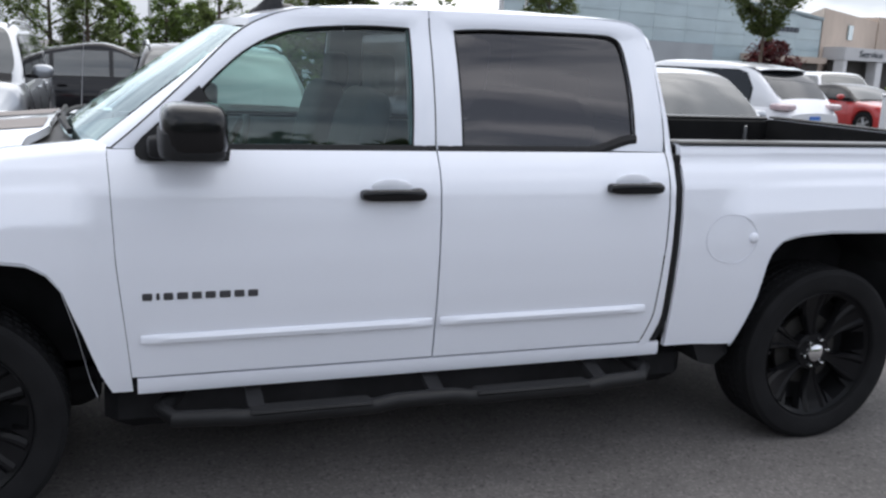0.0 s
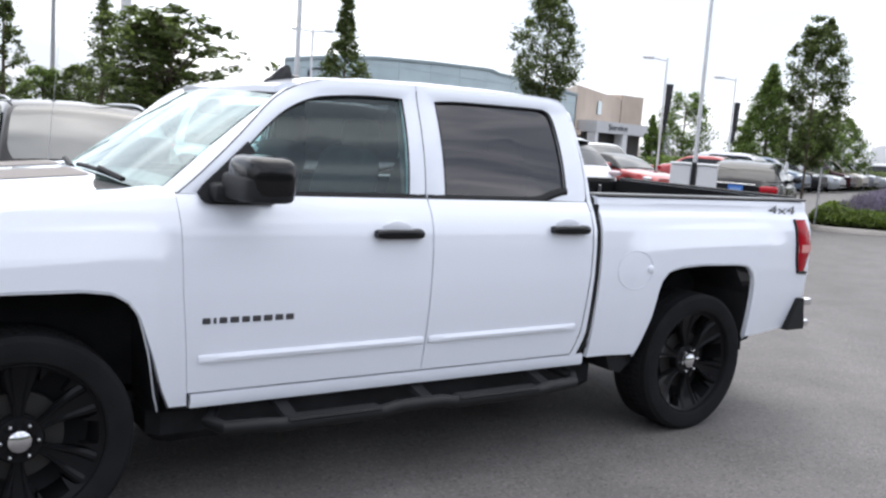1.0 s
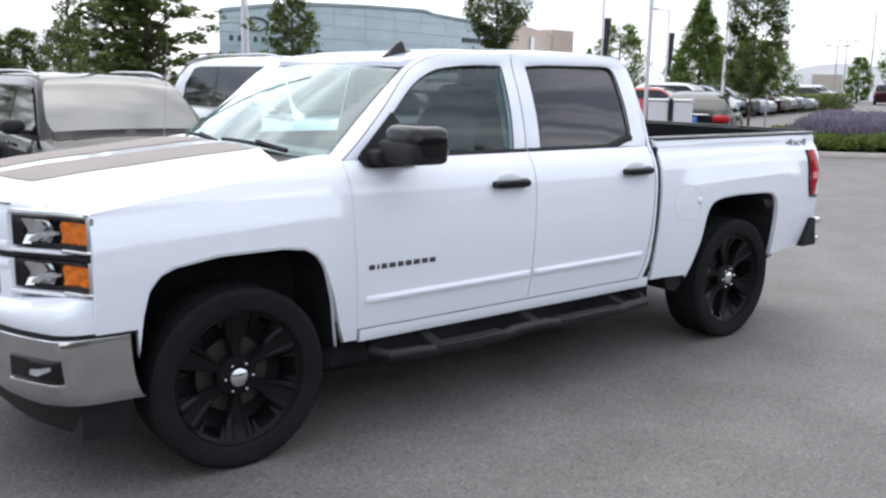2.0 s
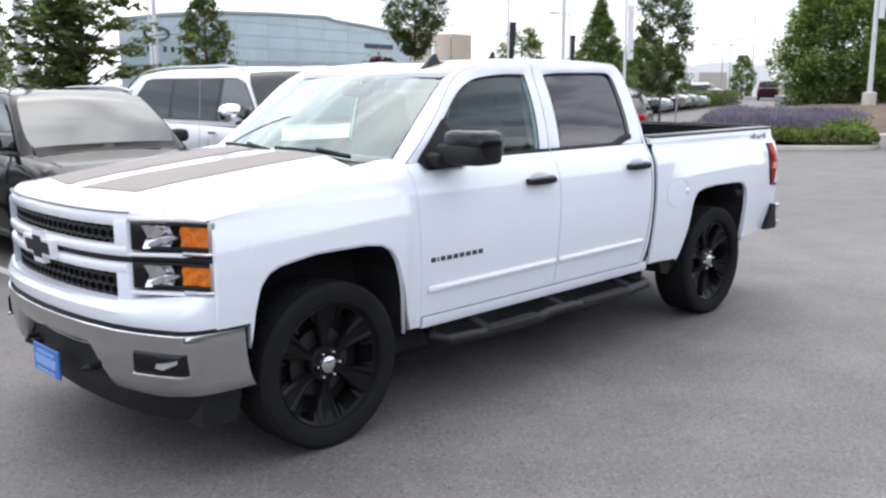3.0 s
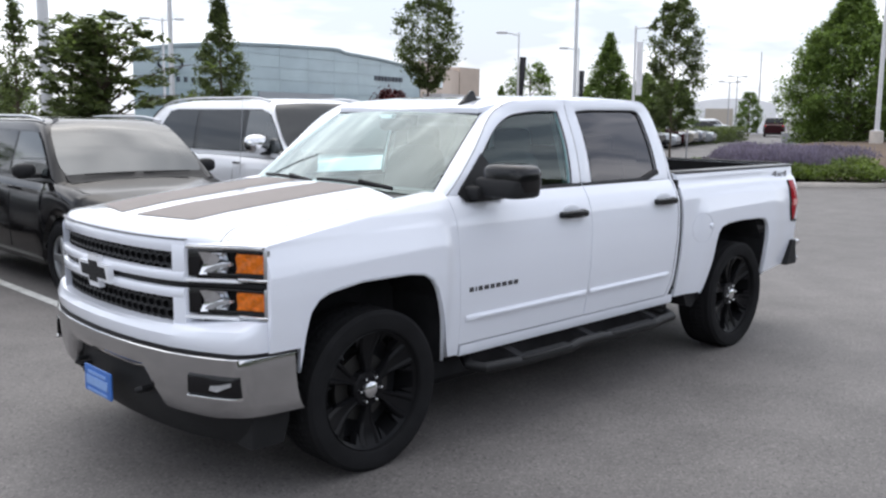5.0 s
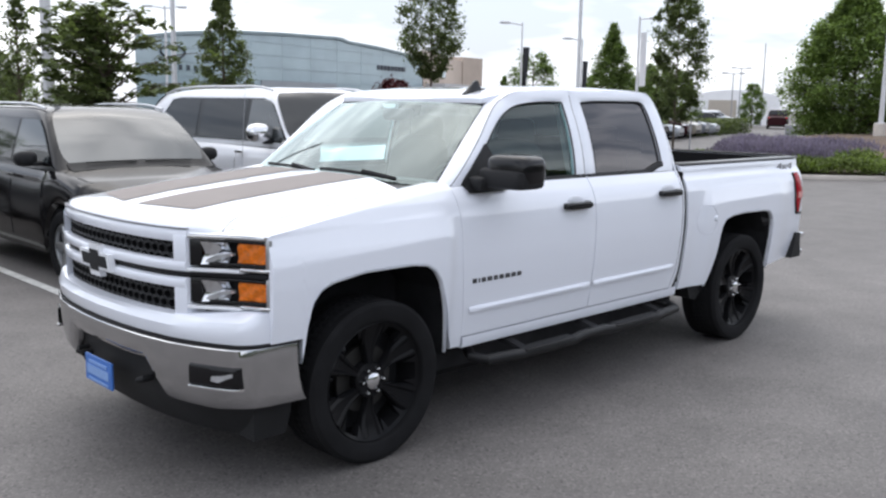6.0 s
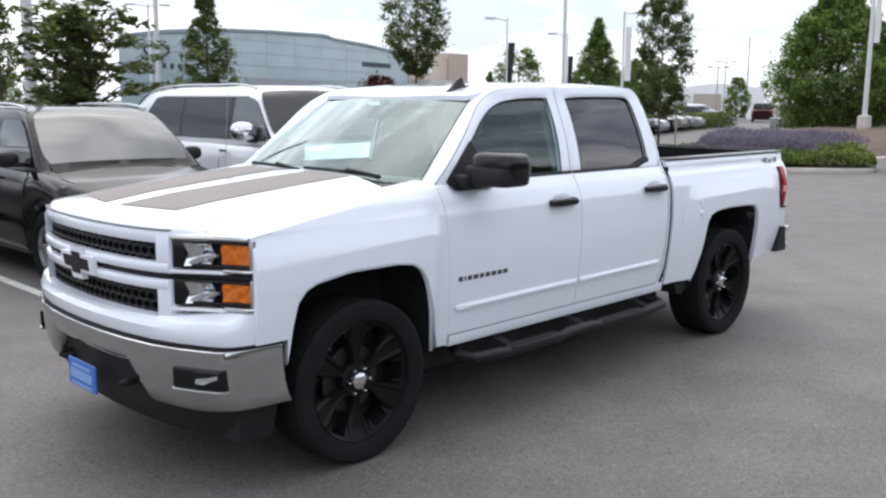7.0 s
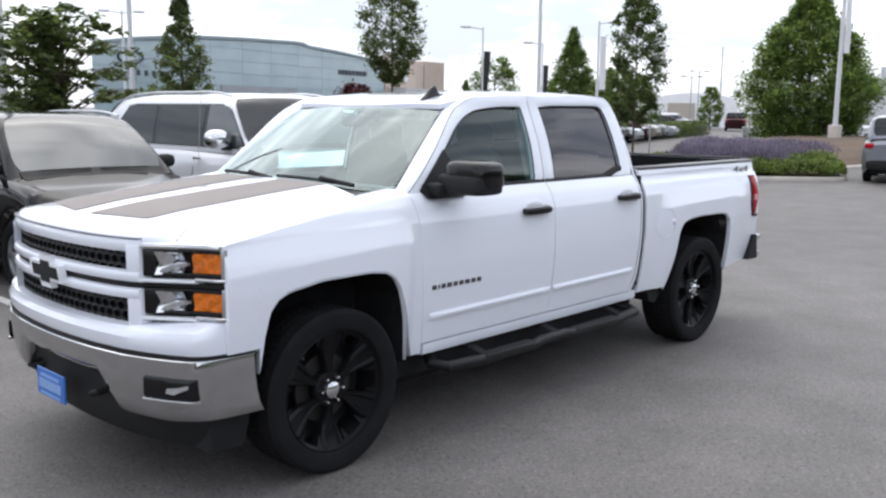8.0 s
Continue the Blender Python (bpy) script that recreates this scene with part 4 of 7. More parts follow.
sides = both("bed_side", bed_side, WHITE)
for ob, s in zip(sides, (-1, 1)):
    y = half_width(3.6, 1.30) - 0.05
    part("rail_cap", Shape().box(BED0, BED1 - 0.01, min(s * (y - 0.065), s * (y + 0.036)), max(s * (y - 0.065), s * (y + 0.036)), RAIL - 0.004, RAIL + 0.014, 0.006), mat("rail_cap_black", (0.03, 0.03, 0.031), 0.28, var=0.15, scale=6), ob, "black rail cap")
    cyl = [(3.065 + 0.118 * math.cos(a), s * (half_width(3.065, 0.98) + 0.001), 0.98 + 0.105 * math.sin(a)) for a in np.linspace(0, 2 * math.pi, 40)]
    if s < 0:
        filler = part("fuel_door", Shape().tube([(x, -half_width(x, z) - 0.0005, z) for x, _, z in cyl], 0.0024, 5), mat("seam_grey", (0.68, 0.70, 0.76), 0.6, var=0.05), ob)
        part("fuel_door_catch", Shape().blob((3.165, -half_width(3.165, 0.985) - 0.003, 0.985), (0.022, 0.010, 0.022), 0.9), WHITE, filler)
    words("marking", "4x4", 0.074, pose(4.395, s * (half_width(4.395, 1.305) + 0.0035), 1.312, 90, 0, 0 if s < 0 else 180) @ Matrix.Diagonal((2.45, 1, 1, 1)), MARK_GREY, ob, 0.0015)
part("bed_seal", Shape().box(2.800, 2.815, -0.945, 0.945, 0.55, 1.33, 0.004), BLACK_PLASTIC, truck)
for s in (-1, 1):
    zs = np.linspace(0.52, 1.335, 18)
    strip = [[(x + tab(z, [0.50, 0.62], [-0.045, 0.0]), s * (half_width(2.8, z) - d), z) for x, d in ((2.790, 0.030), (2.796, 0.016), (2.808, 0.011), (2.820, 0.016), (2.825, 0.030))] for z in zs]
    part("bed_gap_trim", Shape().grid(strip), BLACK_PLASTIC, truck)
LINER = mat("bed_liner", (0.012, 0.012, 0.0125), 0.8, spec=0.1, var=0.2, scale=6, bump=0.4, bscale=160)
liner = part("bed_liner", Shape().box(BED0 + 0.02, BED1 - 0.02, -0.54, 0.54, 0.80, 0.84), LINER, truck, "black sprayed bed liner")
part("bulkhead", Shape().box(BED0 + 0.005, BED0 + 0.05, -0.86, 0.86, 0.82, RAIL - 0.02, 0.01), LINER, liner)
for s in (-1, 1):
    part("liner_wall", Shape().box(BED0 + 0.02, BED1 - 0.02, min(s * 0.80, s * 0.875), max(s * 0.80, s * 0.875), 1.08, RAIL - 0.006, 0.01), LINER, liner)
    part("wheel_box", Shape().box(3.25, 4.05, min(s * 0.60, s * 0.83), max(s * 0.53, s * 0.83), 1.03, 1.10, 0.03), LINER, liner)
for i in range(9):
    y = -0.48 + i * 0.12
    part("floor_rib", Shape().box(BED0 + 0.06, BED1 - 0.05, y - 0.035, y + 0.035, 0.838, 0.852, 0.005), LINER, liner)
for x in (3.05, 4.45):
    for s in (-1, 1):
        part("tie_down", Shape().box(x, x + 0.02, min(s * 0.78, s * 0.80), max(s * 0.78, s * 0.80), 1.18, 1.33, 0.004), SILVER_TRIM, truck)
gate = part("tailgate", Shape().box(BED1 - 0.03, BED1 + 0.045, -0.80, 0.80, 0.82, RAIL + 0.012, 0.02), WHITE, truck)
part("gate_liner", Shape().box(BED1 - 0.045, BED1 - 0.031, -0.79, 0.79, 0.84, RAIL + 0.004, 0.004), LINER, gate)
part("gate_handle", Shape().box(BED1 + 0.040, BED1 + 0.055, -0.12, 0.12, 1.17, 1.27, 0.01), BLACK_PLASTIC, gate)
part("gate_cap", Shape().box(BED1 - 0.03, BED1 + 0.05, -0.80, 0.80, RAIL + 0.010, RAIL + 0.022, 0.005), BLACK_PLASTIC, gate)
for s in (-1, 1):
    rows = []
    for z in np.linspace(0.925, 1.258, 14):
        w = half_width(4.5, z) + 0.002
        e = 0.010 * math.sin(math.pi * (z - 0.925) / 0.333)
        xf = tab(z, [0.925, 1.0, 1.258], [4.548, 4.525, 4.500])
        rows.append([(xf, s * (w - 0.004), z), (xf + 0.02, s * (w + 0.004 + e * 0.3), z), (4.60, s * (w - 0.002 + e), z), (4.665, s * (w - 0.022 + e), z), (4.700, s * (w - 0.06), z), (4.708, s * (w - 0.12), z), (4.700, s * (w - 0.18), z)])
    tl = part("tail_light", Shape().grid(rows), RED_LENS, truck, "red tail light with clear middle band")
    rows = []
    for z in np.linspace(1.05, 1.10, 4):
        w = half_width(4.5, z) + 0.006
        rows.append([(4.53, s * w, z), (4.60, s * (w + 0.008), z), (4.668, s * (w - 0.010), z), (4.704, s * (w - 0.055), z), (4.713, s * (w - 0.12), z)])
    edge = [(tab(z, [0.925, 1.0, 1.258], [4.548, 4.525, 4.500]) - 0.004, s * (half_width(4.5, z) + 0.001), z) for z in np.linspace(0.925, 1.258, 8)]
    part("lamp_edge", Shape().tube([(4.64, s * (half_width(4.5, 0.92) - 0.006), 0.918)] + edge, 0.011, 6), BLACK_PLASTIC, tl)
    part("reversing_lamp", Shape().grid(rows), mat("pink_lens", (0.75, 0.30, 0.28), 0.12, var=0.1, coat=1.0), tl)
rb = Shape()
rows = []
for y in np.linspace(-0.93, 0.93, 33):
    k = ease(0.70, 0.98, abs(y))
    x = 4.84 - 0.09 * k - 0.02 * (y / 0.98) ** 2
    rows.append([(x - 0.16, y, 0.735), (x - 0.02, y, 0.74), (x, y, 0.72), (x, y, 0.60), (x - 0.03, y, 0.555), (x - 0.14, y, 0.55)])
rear_bumper = part("rear_bumper", rb.grid(rows), CHROME, truck, "chrome rear bumper with black corner steps")
for s in (-1, 1):
    part("bumper_corner", Shape().prism([(4.50, s * 0.93, 0.548), (4.585, s * 0.93, 0.752), (4.645, s * 0.93, 0.752), (4.655, s * 0.93, 0.66), (4.672, s * 0.93, 0.60), (4.672, s * 0.93, 0.548)], (0, s * 0.065, 0)), BLACK_PLASTIC, rear_bumper)
for s in (-1, 1):
    part("bumper_end", Shape().blob((4.695, s * 0.945, 0.722), (0.062, 0.045, 0.026), 0.5, 16, 8), CHROME, rear_bumper)
    part("bumper_end", Shape().blob((4.690, s * 0.945, 0.580), (0.058, 0.045, 0.026), 0.5, 16, 8), CHROME, rear_bumper)
part("bumper_step", Shape().box(4.66, 4.84, -0.55, 0.55, 0.735, 0.75, 0.005), BLACK_PLASTIC, rear_bumper)

# ---- underside and steps ----
for nm, dims in (
        ("frame_rail", (-0.65, 4.6, -0.55, 0.55, 0.36, 0.50, 0.03)),
        # these three low boxes are added to keep light from under the truck
        ("mid_light_block", (0.52, 3.05, -0.78, 0.78, 0.25, 0.45, 0.05)),
        ("rear_light_block", (4.15, 4.60, -0.60, 0.60, 0.30, 0.58, 0.04)),
        ("front_light_block", (-0.50, 0.50, -0.48, 0.48, 0.24, 0.46, 0.04)),
        ("cab_floor", (0.56, 2.75, -0.90, 0.90, 0.44, 0.54, 0.02)),
        ("tank", (2.80, 3.12, -0.86, 0.86, 0.50, 0.85, 0.02)),
        ("spare_wheel_well", (4.16, 4.62, -0.86, 0.86, 0.56, 0.85, 0.02)),
        ("engine_bay", (-0.60, 0.55, -0.52, 0.52, 0.45, 1.15, 0.03)),
):
    part(nm, Shape().box(*dims), SHADOW_BLACK, truck)
ax = Shape()
for x in (0, WB):
    ax.tube([(x, -0.80, TYRE_R), (x, 0.80, TYRE_R)], 0.06, 10)
    ax.blob((x, 0.1, TYRE_R), (0.16, 0.17, 0.15), 0.8)
ax.tube([(4.35, 0.55, 0.40), (4.85, 0.62, 0.42)], 0.04, 10)
part("axle", ax, SHADOW_BLACK, truck)
for s in (-1, 1):
    path = [(0.80, s * 0.80, 0.428), (0.72, s * 0.94, 0.393), (0.76, s * 1.02, 0.384), (0.94, s * 1.045, 0.385), (1.00, s * 1.05, 0.380), (1.50, s * 1.05, 0.380), (1.58, s * 1.045, 0.392), (1.82, s * 1.045, 0.392), (1.88, s * 1.05, 0.382), (2.42, s * 1.05, 0.382), (2.48, s * 1.045, 0.392), (2.66, s * 1.03, 0.394), (2.73, s * 0.94, 0.398), (2.68, s * 0.80, 0.428)]
    step = part("side_step", Shape().tube(path, 0.031, 12), mat("step_black", (0.010, 0.010, 0.011), 0.45, var=0.15, scale=8, rvar=0.1, spec=0.3), truck, "black tubular side step")
    for x0, x1 in ((1.02, 1.48), (1.90, 2.40)):
        part("tread_pad", Shape().box(x0, x1, min(s * 1.005, s * 1.09), max(s * 1.005, s * 1.09), 0.396, 0.412, 0.008), BLACK_PLASTIC, step)
    for x in (1.02, 1.72, 2.44):
        part("bracket", Shape().prism([(x, s * 0.70, 0.47), (x, s * 0.80, 0.47), (x, s * 1.03, 0.412), (x, s * 1.03, 0.392), (x, s * 0.80, 0.43)], (0.06, 0, 0)), SHADOW_BLACK, step)
    part("mud_flap", Shape().prism([(2.98, s * 0.93, 0.49), (3.15, s * 0.93, 0.49), (3.17, s * 0.93, 0.44), (3.10, s * 0.93, 0.38), (3.02, s * 0.93, 0.40)], (0, -s * 0.22, 0)), BLACK_PLASTIC, truck)
    part("mud_flap", Shape().prism([(4.06, s * 0.93, 0.55), (4.20, s * 0.93, 0.56), (4.20, s * 0.93, 0.50), (4.10, s * 0.93, 0.48)], (0, -s * 0.2, 0)), BLACK_PLASTIC, truck)


# ---- truck wheels ----
def tyre_shape(r, w, rim, treads=64):
    sh = Shape()
    h = w / 2
    prof = [(rim, h * 0.80), (rim + 0.012, h * 0.92), (lin(rim, r, 0.45), h * 1.0), (lin(rim, r, 0.80), h * 0.97), (r - 0.012, h * 0.84), (r - 0.007, h * 0.70), (r - 0.007, 0), (r - 0.007, -h * 0.70), (r - 0.012, -h * 0.84), (lin(rim, r, 0.8), -h * 0.97), (lin(rim, r, 0.45), -h), (rim, -h * 0.8)]
    n = treads * 4
    rows = []
    for q, y in prof[:4]:
        rows.append([(q, y)] * n)
    for i, yy in enumerate((0.90, 0.86, 0.62, 0.58, 0.54, 0.50, 0.20, 0.17, 0.13, 0.10, -0.10, -0.13, -0.17, -0.20, -0.50, -0.54, -0.58, -0.62, -0.86, -0.90)):
        groove = i in (3, 4, 7, 8, 11, 12, 15, 16)
        edge = abs(yy) > 0.6
        rows.append([(r - (0.006 if groove or ((j + i // 4) % 4 == 0 and not edge) else 0.0) - (0.010 if abs(yy) == 0.90 else 0.0) - (0.002 if edge else 0.0), yy * h) for j in range(n)])
    for q, y in prof[-3:]:
        rows.append([(q, y)] * n)
    sh.grid([[(q * math.cos(2 * math.pi * j / n), y, q * math.sin(2 * math.pi * j / n)) for j, (q, y) in enumerate(row)] for row in rows], close=True)
    return sh


def truck_wheel_rim():
    sh = Shape().lathe([(0.297, 0.125), (0.306, 0.118), (0.302, 0.105), (0.282, 0.095), (0.274, 0.02), (0.262, -0.10), (0.297, -0.125)], 56)
    return sh


def spoke_shape(a):
    """Broad spoke that flares from the hub to the rim, with a sunk face between raised edges."""
    sh = Shape()
    rows = []
    for t in np.linspace(0, 1, 9):
        q = lin(0.05, 0.286, t)
        w = (0.040 + 0.100 * ease(0.15, 1.05, t)) / q
        y = lin(0.086, 0.108, t) - 0.024 * math.sin(math.pi * t)
        row = []
        for du, dy in ((-0.5, -0.06), (-0.5, -0.014), (-0.40, 0.0), (-0.30, 0.0), (-0.20, -0.012), (0.20, -0.012), (0.30, 0.0), (0.40, 0.0), (0.5, -0.014), (0.5, -0.06)):
            b = a + du * w
            row.append((q * math.cos(b), y + dy * lin(0.5, 1, t), q * math.sin(b)))
        rows.append(row)
    sh.grid(rows)
    for d in (-1, 1):
        b = a + d * 0.31
        k = [(q * math.cos(b + e), y, q * math.sin(b + e)) for q, e, y in ((0.225, 0.0, 0.070), (0.285, -0.055, 0.098), (0.285, 0.055, 0.098))]
        sh.prism(k, (0, -0.05, 0))
    return sh


tyre_mesh = tyre_shape(TYRE_R, 0.285, 0.298).mesh("tyre", RUBBER)
rim_mesh = truck_wheel_rim().mesh("rim", SATIN_BLACK)
spoke_mesh = [spoke_shape(math.pi / 2 + i * math.pi / 3).mesh("spoke", SATIN_BLACK) for i in range(6)]
hubm = Shape().lathe([(0.001, 0.082), (0.085, 0.080), (0.092, 0.07), (0.09, 0.0)], 30).mesh("hub", SATIN_BLACK)
capm = Shape().lathe([(0.001, 0.110), (0.026, 0.108), (0.041, 0.099), (0.045, 0.080)], 24).mesh("centre_cap", CHROME)
lug = Shape()
lug.lathe([(0.001, 0.104), (0.006, 0.102), (0.011, 0.09), (0.0115, 0.075)], 10)
lugm = lug.mesh("wheel_nut", CHROME)
backing = Shape().lathe([(0.001, -0.05), (0.20, -0.05), (0.292, -0.03), (0.292, -0.06), (0.001, -0.08)], 36).mesh("wheel_barrel", SHADOW_BLACK)
disc = Shape().lathe([(0.06, 0.02), (0.17, 0.02), (0.17, -0.005), (0.06, -0.005)], 36).mesh("brake_disc", mat("brake_iron", (0.018, 0.017, 0.016), 0.5, 0.0, var=0.3))
for x in (0, WB):
    for s in (-1, 1):
        w = new("wheel", tyre_mesh)
        w.name = "wheel"
        w.parent = truck
        m = pose(x, s * 0.862, TYRE_R, 0, -9 if x else 0, 0)
        w.matrix_basis = m if s > 0 else m @ pose(0, 0, 0, 0, 0, 180)
        tagged(w, "black alloy wheel with road tyre")
        for nm, me in (("rim", rim_mesh), ("hub", hubm), ("centre_cap", capm), ("brake_disc", disc), ("wheel_barrel", backing)):
            o = new(nm, me)
            o.parent = w
        for me in spoke_mesh:
            o = new("spoke", me)
            o.parent = w
        for i in range(6):
            o = new("wheel_nut", lugm)
            o.parent = w
            a = i * math.pi / 3
            o.matrix_basis = pose(0.066 * math.cos(a), 0, 0.066 * math.sin(a))

# ---- cabin ----
def seat_shape(x, y, w):
    sh = Shape().blob((x, y, 0.92), (0.26, w, 0.09), 0.45, 20, 10)
    m = pose(x + 0.27, y, 1.22, 0, 14, 0)
    sh.blob((0, 0, 0), (0.075, w, 0.34), 0.45, 20, 12, m)
    return sh


for y in (-0.42, 0.42):
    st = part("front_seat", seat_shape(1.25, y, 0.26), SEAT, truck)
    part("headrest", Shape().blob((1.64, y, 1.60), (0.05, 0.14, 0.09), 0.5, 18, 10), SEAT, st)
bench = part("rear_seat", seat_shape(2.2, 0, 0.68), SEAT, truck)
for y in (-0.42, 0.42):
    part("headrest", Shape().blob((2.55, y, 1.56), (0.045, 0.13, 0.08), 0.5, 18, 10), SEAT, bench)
dash = Shape()
rows = []
for y in np.linspace(-0.80, 0.80, 21):
    xf = 0.50 - 0.10 * (1 - (y / 0.8) ** 2)
    rows.append([(xf, y, 1.30), (xf + 0.25, y, 1.335), (0.86, y, 1.33), (0.93, y, 1.28), (0.95, y, 1.05), (0.90, y, 0.85)])
part("dashboard", dash.grid(rows), DASH, truck)
sw = Shape()
ring = [(1.02 + 0.07 * math.sin(a), -0.42 + 0.19 * math.cos(a), 1.24 + 0.175 * math.sin(a)) for a in np.linspace(0, 2 * math.pi, 30)]
sw.tube(ring, 0.016, 8)
sw.blob((1.0, -0.42, 1.235), (0.03, 0.08, 0.06), 0.7)
sw.tube([(1.0, -0.6, 1.24), (1.0, -0.24, 1.24)], 0.014, 6)
part("steering_wheel", sw, BLACK_PLASTIC, truck)
part("rear_view_mirror", Shape().blob((1.0, 0.0, 1.70), (0.03, 0.13, 0.04), 0.5), BLACK_PLASTIC, truck)
part("cabin_floor", Shape().box(0.55, 2.75, -0.86, 0.86, 0.55, 0.60), DASH, truck)
part("headliner", Shape().grid([[(x, y, roof_z(x, y) - 0.045) for x in np.linspace(1.12, 2.68, 10)] for y in np.linspace(-0.70, 0.70, 9)]), mat("headliner_grey", (0.30, 0.30, 0.29), 0.9, var=0.05), truck)
for s in (-1, 1):
    part("door_card", Shape().box(0.66, 2.70, min(s * 0.86, s * 0.885), max(s * 0.86, s * 0.885), 0.58, 1.325, 0.01), DASH, truck)
    part("pillar_trim", Shape().prism([(1.66, s * (glass_width(1.34) - 0.04), 1.34), (1.855, s * (glass_width(1.34) - 0.04), 1.34), (1.845, s * (glass_width(1.8) - 0.04), 1.80), (1.67, s * (glass_width(1.8) - 0.04), 1.80)], (0, -s * 0.03, 0)), DASH, truck)
mast = part("mast_antenna", Shape().tube([(0.41, 0.87, 1.31), (0.425, 0.87, 1.55), (0.455, 0.87, 1.95), (0.475, 0.87, 2.18)], [0.0024, 0.0014, 0.0010, 0.0008], 6), POLE_GREY, truck, "thin black mast antenna")
part("mast_foot", Shape().blob((0.41, 0.87, 1.315), (0.02, 0.02, 0.02), 0.8), BLACK_PLASTIC, mast)


# ---- ground ----
g = Shape()
g.add([(-1500, -1500, 0), (1500, -1500, 0), (1500, 1500, 0), (-1500, 1500, 0)], [(0, 1, 2, 3)])
solo("ground", g, ASPHALT, "grey worn asphalt of the car park", "ground", "structure")


# ---- parked vehicles ----
class CarForm:
    """Proportions of a car: the nose is at x = 0 and the tail at x = L, standing on z = 0."""

    def __init__(self, L, W, H, hood=0.95, belt=1.05, cowl=0.24, top=0.40, back=0.80, tail=0.93, deck=None, nose=0.72, clear=0.22, wheel=0.33, fw=0.19, rw=0.79, roofw=0.74):
        self.L, self.W, self.H, self.belt = L, W, H, belt
        deck = belt if deck is None else deck
        self.xc, self.xt, self.xb, self.xe = cowl * L, top * L, back * L, tail * L
        self.tx = [0.0, 0.03 * L, 0.10 * L, cowl * L, 0.5 * L, tail * L, 0.985 * L, L]
        self.tz = [nose, nose + 0.12, hood - 0.03, belt - 0.03, belt, deck, deck - 0.03, deck - 0.16]
        self.clear, self.r, self.ax = clear, wheel, (fw * L, rw * L)
        self.roofw = roofw

    def plan(self, x):
        u = x / self.L
        k = 1 - 0.24 * (1 - ease(0.0, 0.13, u)) ** 2 - 0.16 * ease(0.90, 1.0, u) ** 2
        return self.W / 2 * k

    def low(self, x):
        z = self.clear + 0.10 * (1 - ease(0, 0.05, x / self.L)) + 0.14 * ease(0.94, 1.0, x / self.L)
        for a in self.ax:
            d, R = abs(x - a), self.r * 1.17
            if d < R:
                z = max(z, self.r + math.sqrt(R * R - d * d))
        return z

    def section(self, x):
        w, zt, zb = self.plan(x), float(np.interp(x, self.tx, self.tz)), self.low(x)
        zb = min(zb, zt - 0.12)
        h = zt - zb
        half = [(w * 0.93, zb), (w * 0.975, zb + h * 0.10), (w, zb + h * 0.40), (w * 0.995, zb + h * 0.62), (w * 0.975, zb + h * 0.80), (w * 0.93, zb + h * 0.94), (w * 0.86, zt - 0.004), (w * 0.6, zt + 0.018), (w * 0.3, zt + 0.03), (0, zt + 0.033)]
        return [(x, y, z) for y, z in half] + [(x, -y, z) for y, z in reversed(half[:-1])]

    def xs(self):
        s = set(np.linspace(0, self.L, 36))
        for a in self.ax:
            s |= set(a + self.r * 1.17 * math.cos(t) for t in np.linspace(0, math.pi, 16))
        return sorted(x for x in s if 0 <= x <= self.L)

    def top(self, x):
        """Height of the glasshouse's ridge."""
        xs = [self.xc, lin(self.xc, self.xt, 0.5), self.xt, lin(self.xt, self.xb, 0.4), self.xb, lin(self.xb, self.xe, 0.5), self.xe]
        zs = [self.belt - 0.03, lin(self.belt, self.H, 0.52), self.H - 0.045, self.H, self.H - 0.055, lin(self.belt, self.H, 0.60), self.belt]
        i = min(max(int(np.searchsorted(xs, x)) - 1, 0), len(xs) - 2)
        h = xs[i + 1] - xs[i]
        slope = [(zs[min(k + 1, 6)] - zs[max(k - 1, 0)]) / (xs[min(k + 1, 6)] - xs[max(k - 1, 0)]) for k in (i, i + 1)]
        t = (x - xs[i]) / h
        return (2 * t ** 3 - 3 * t * t + 1) * zs[i] + (t ** 3 - 2 * t * t + t) * h * slope[0] + (3 * t * t - 2 * t ** 3) * zs[i + 1] + (t ** 3 - t * t) * h * slope[1]

    def side(self, x, z):
        """Half-width of the glasshouse at a height."""
        t = min(1.2, max(0.0, (z - self.belt) / (self.H - self.belt)))
        wb = min(self.plan(x), self.W / 2) * 0.925
        return wb * lin(1.0, self.roofw / 0.925, t ** 1.15)

    def cabin(self, x, grow=0.0):
        zt = self.top(x) + grow
        z0 = self.belt - 0.05
        half = []
        for t in (0, 0.3, 0.6, 0.85):
            z = lin(z0, zt - 0.07, t) if zt - 0.07 > z0 else z0
            half.append((self.side(x, z) + grow, z))
        w = self.side(x, zt)
        half += [(w + grow, max(z0, zt - 0.045)), (w * 0.955, zt - 0.014), (w * 0.86, zt), (w * 0.5, zt + 0.018), (0, zt + 0.024)]
        return [(x, y, z) for y, z in half] + [(x, -y, z) for y, z in reversed(half[:-1])]


WHEEL_CACHE = {}
RIM_SILVER = mat("alloy_silver", (0.45, 0.46, 0.47), 0.35, 0.9, var=0.1)


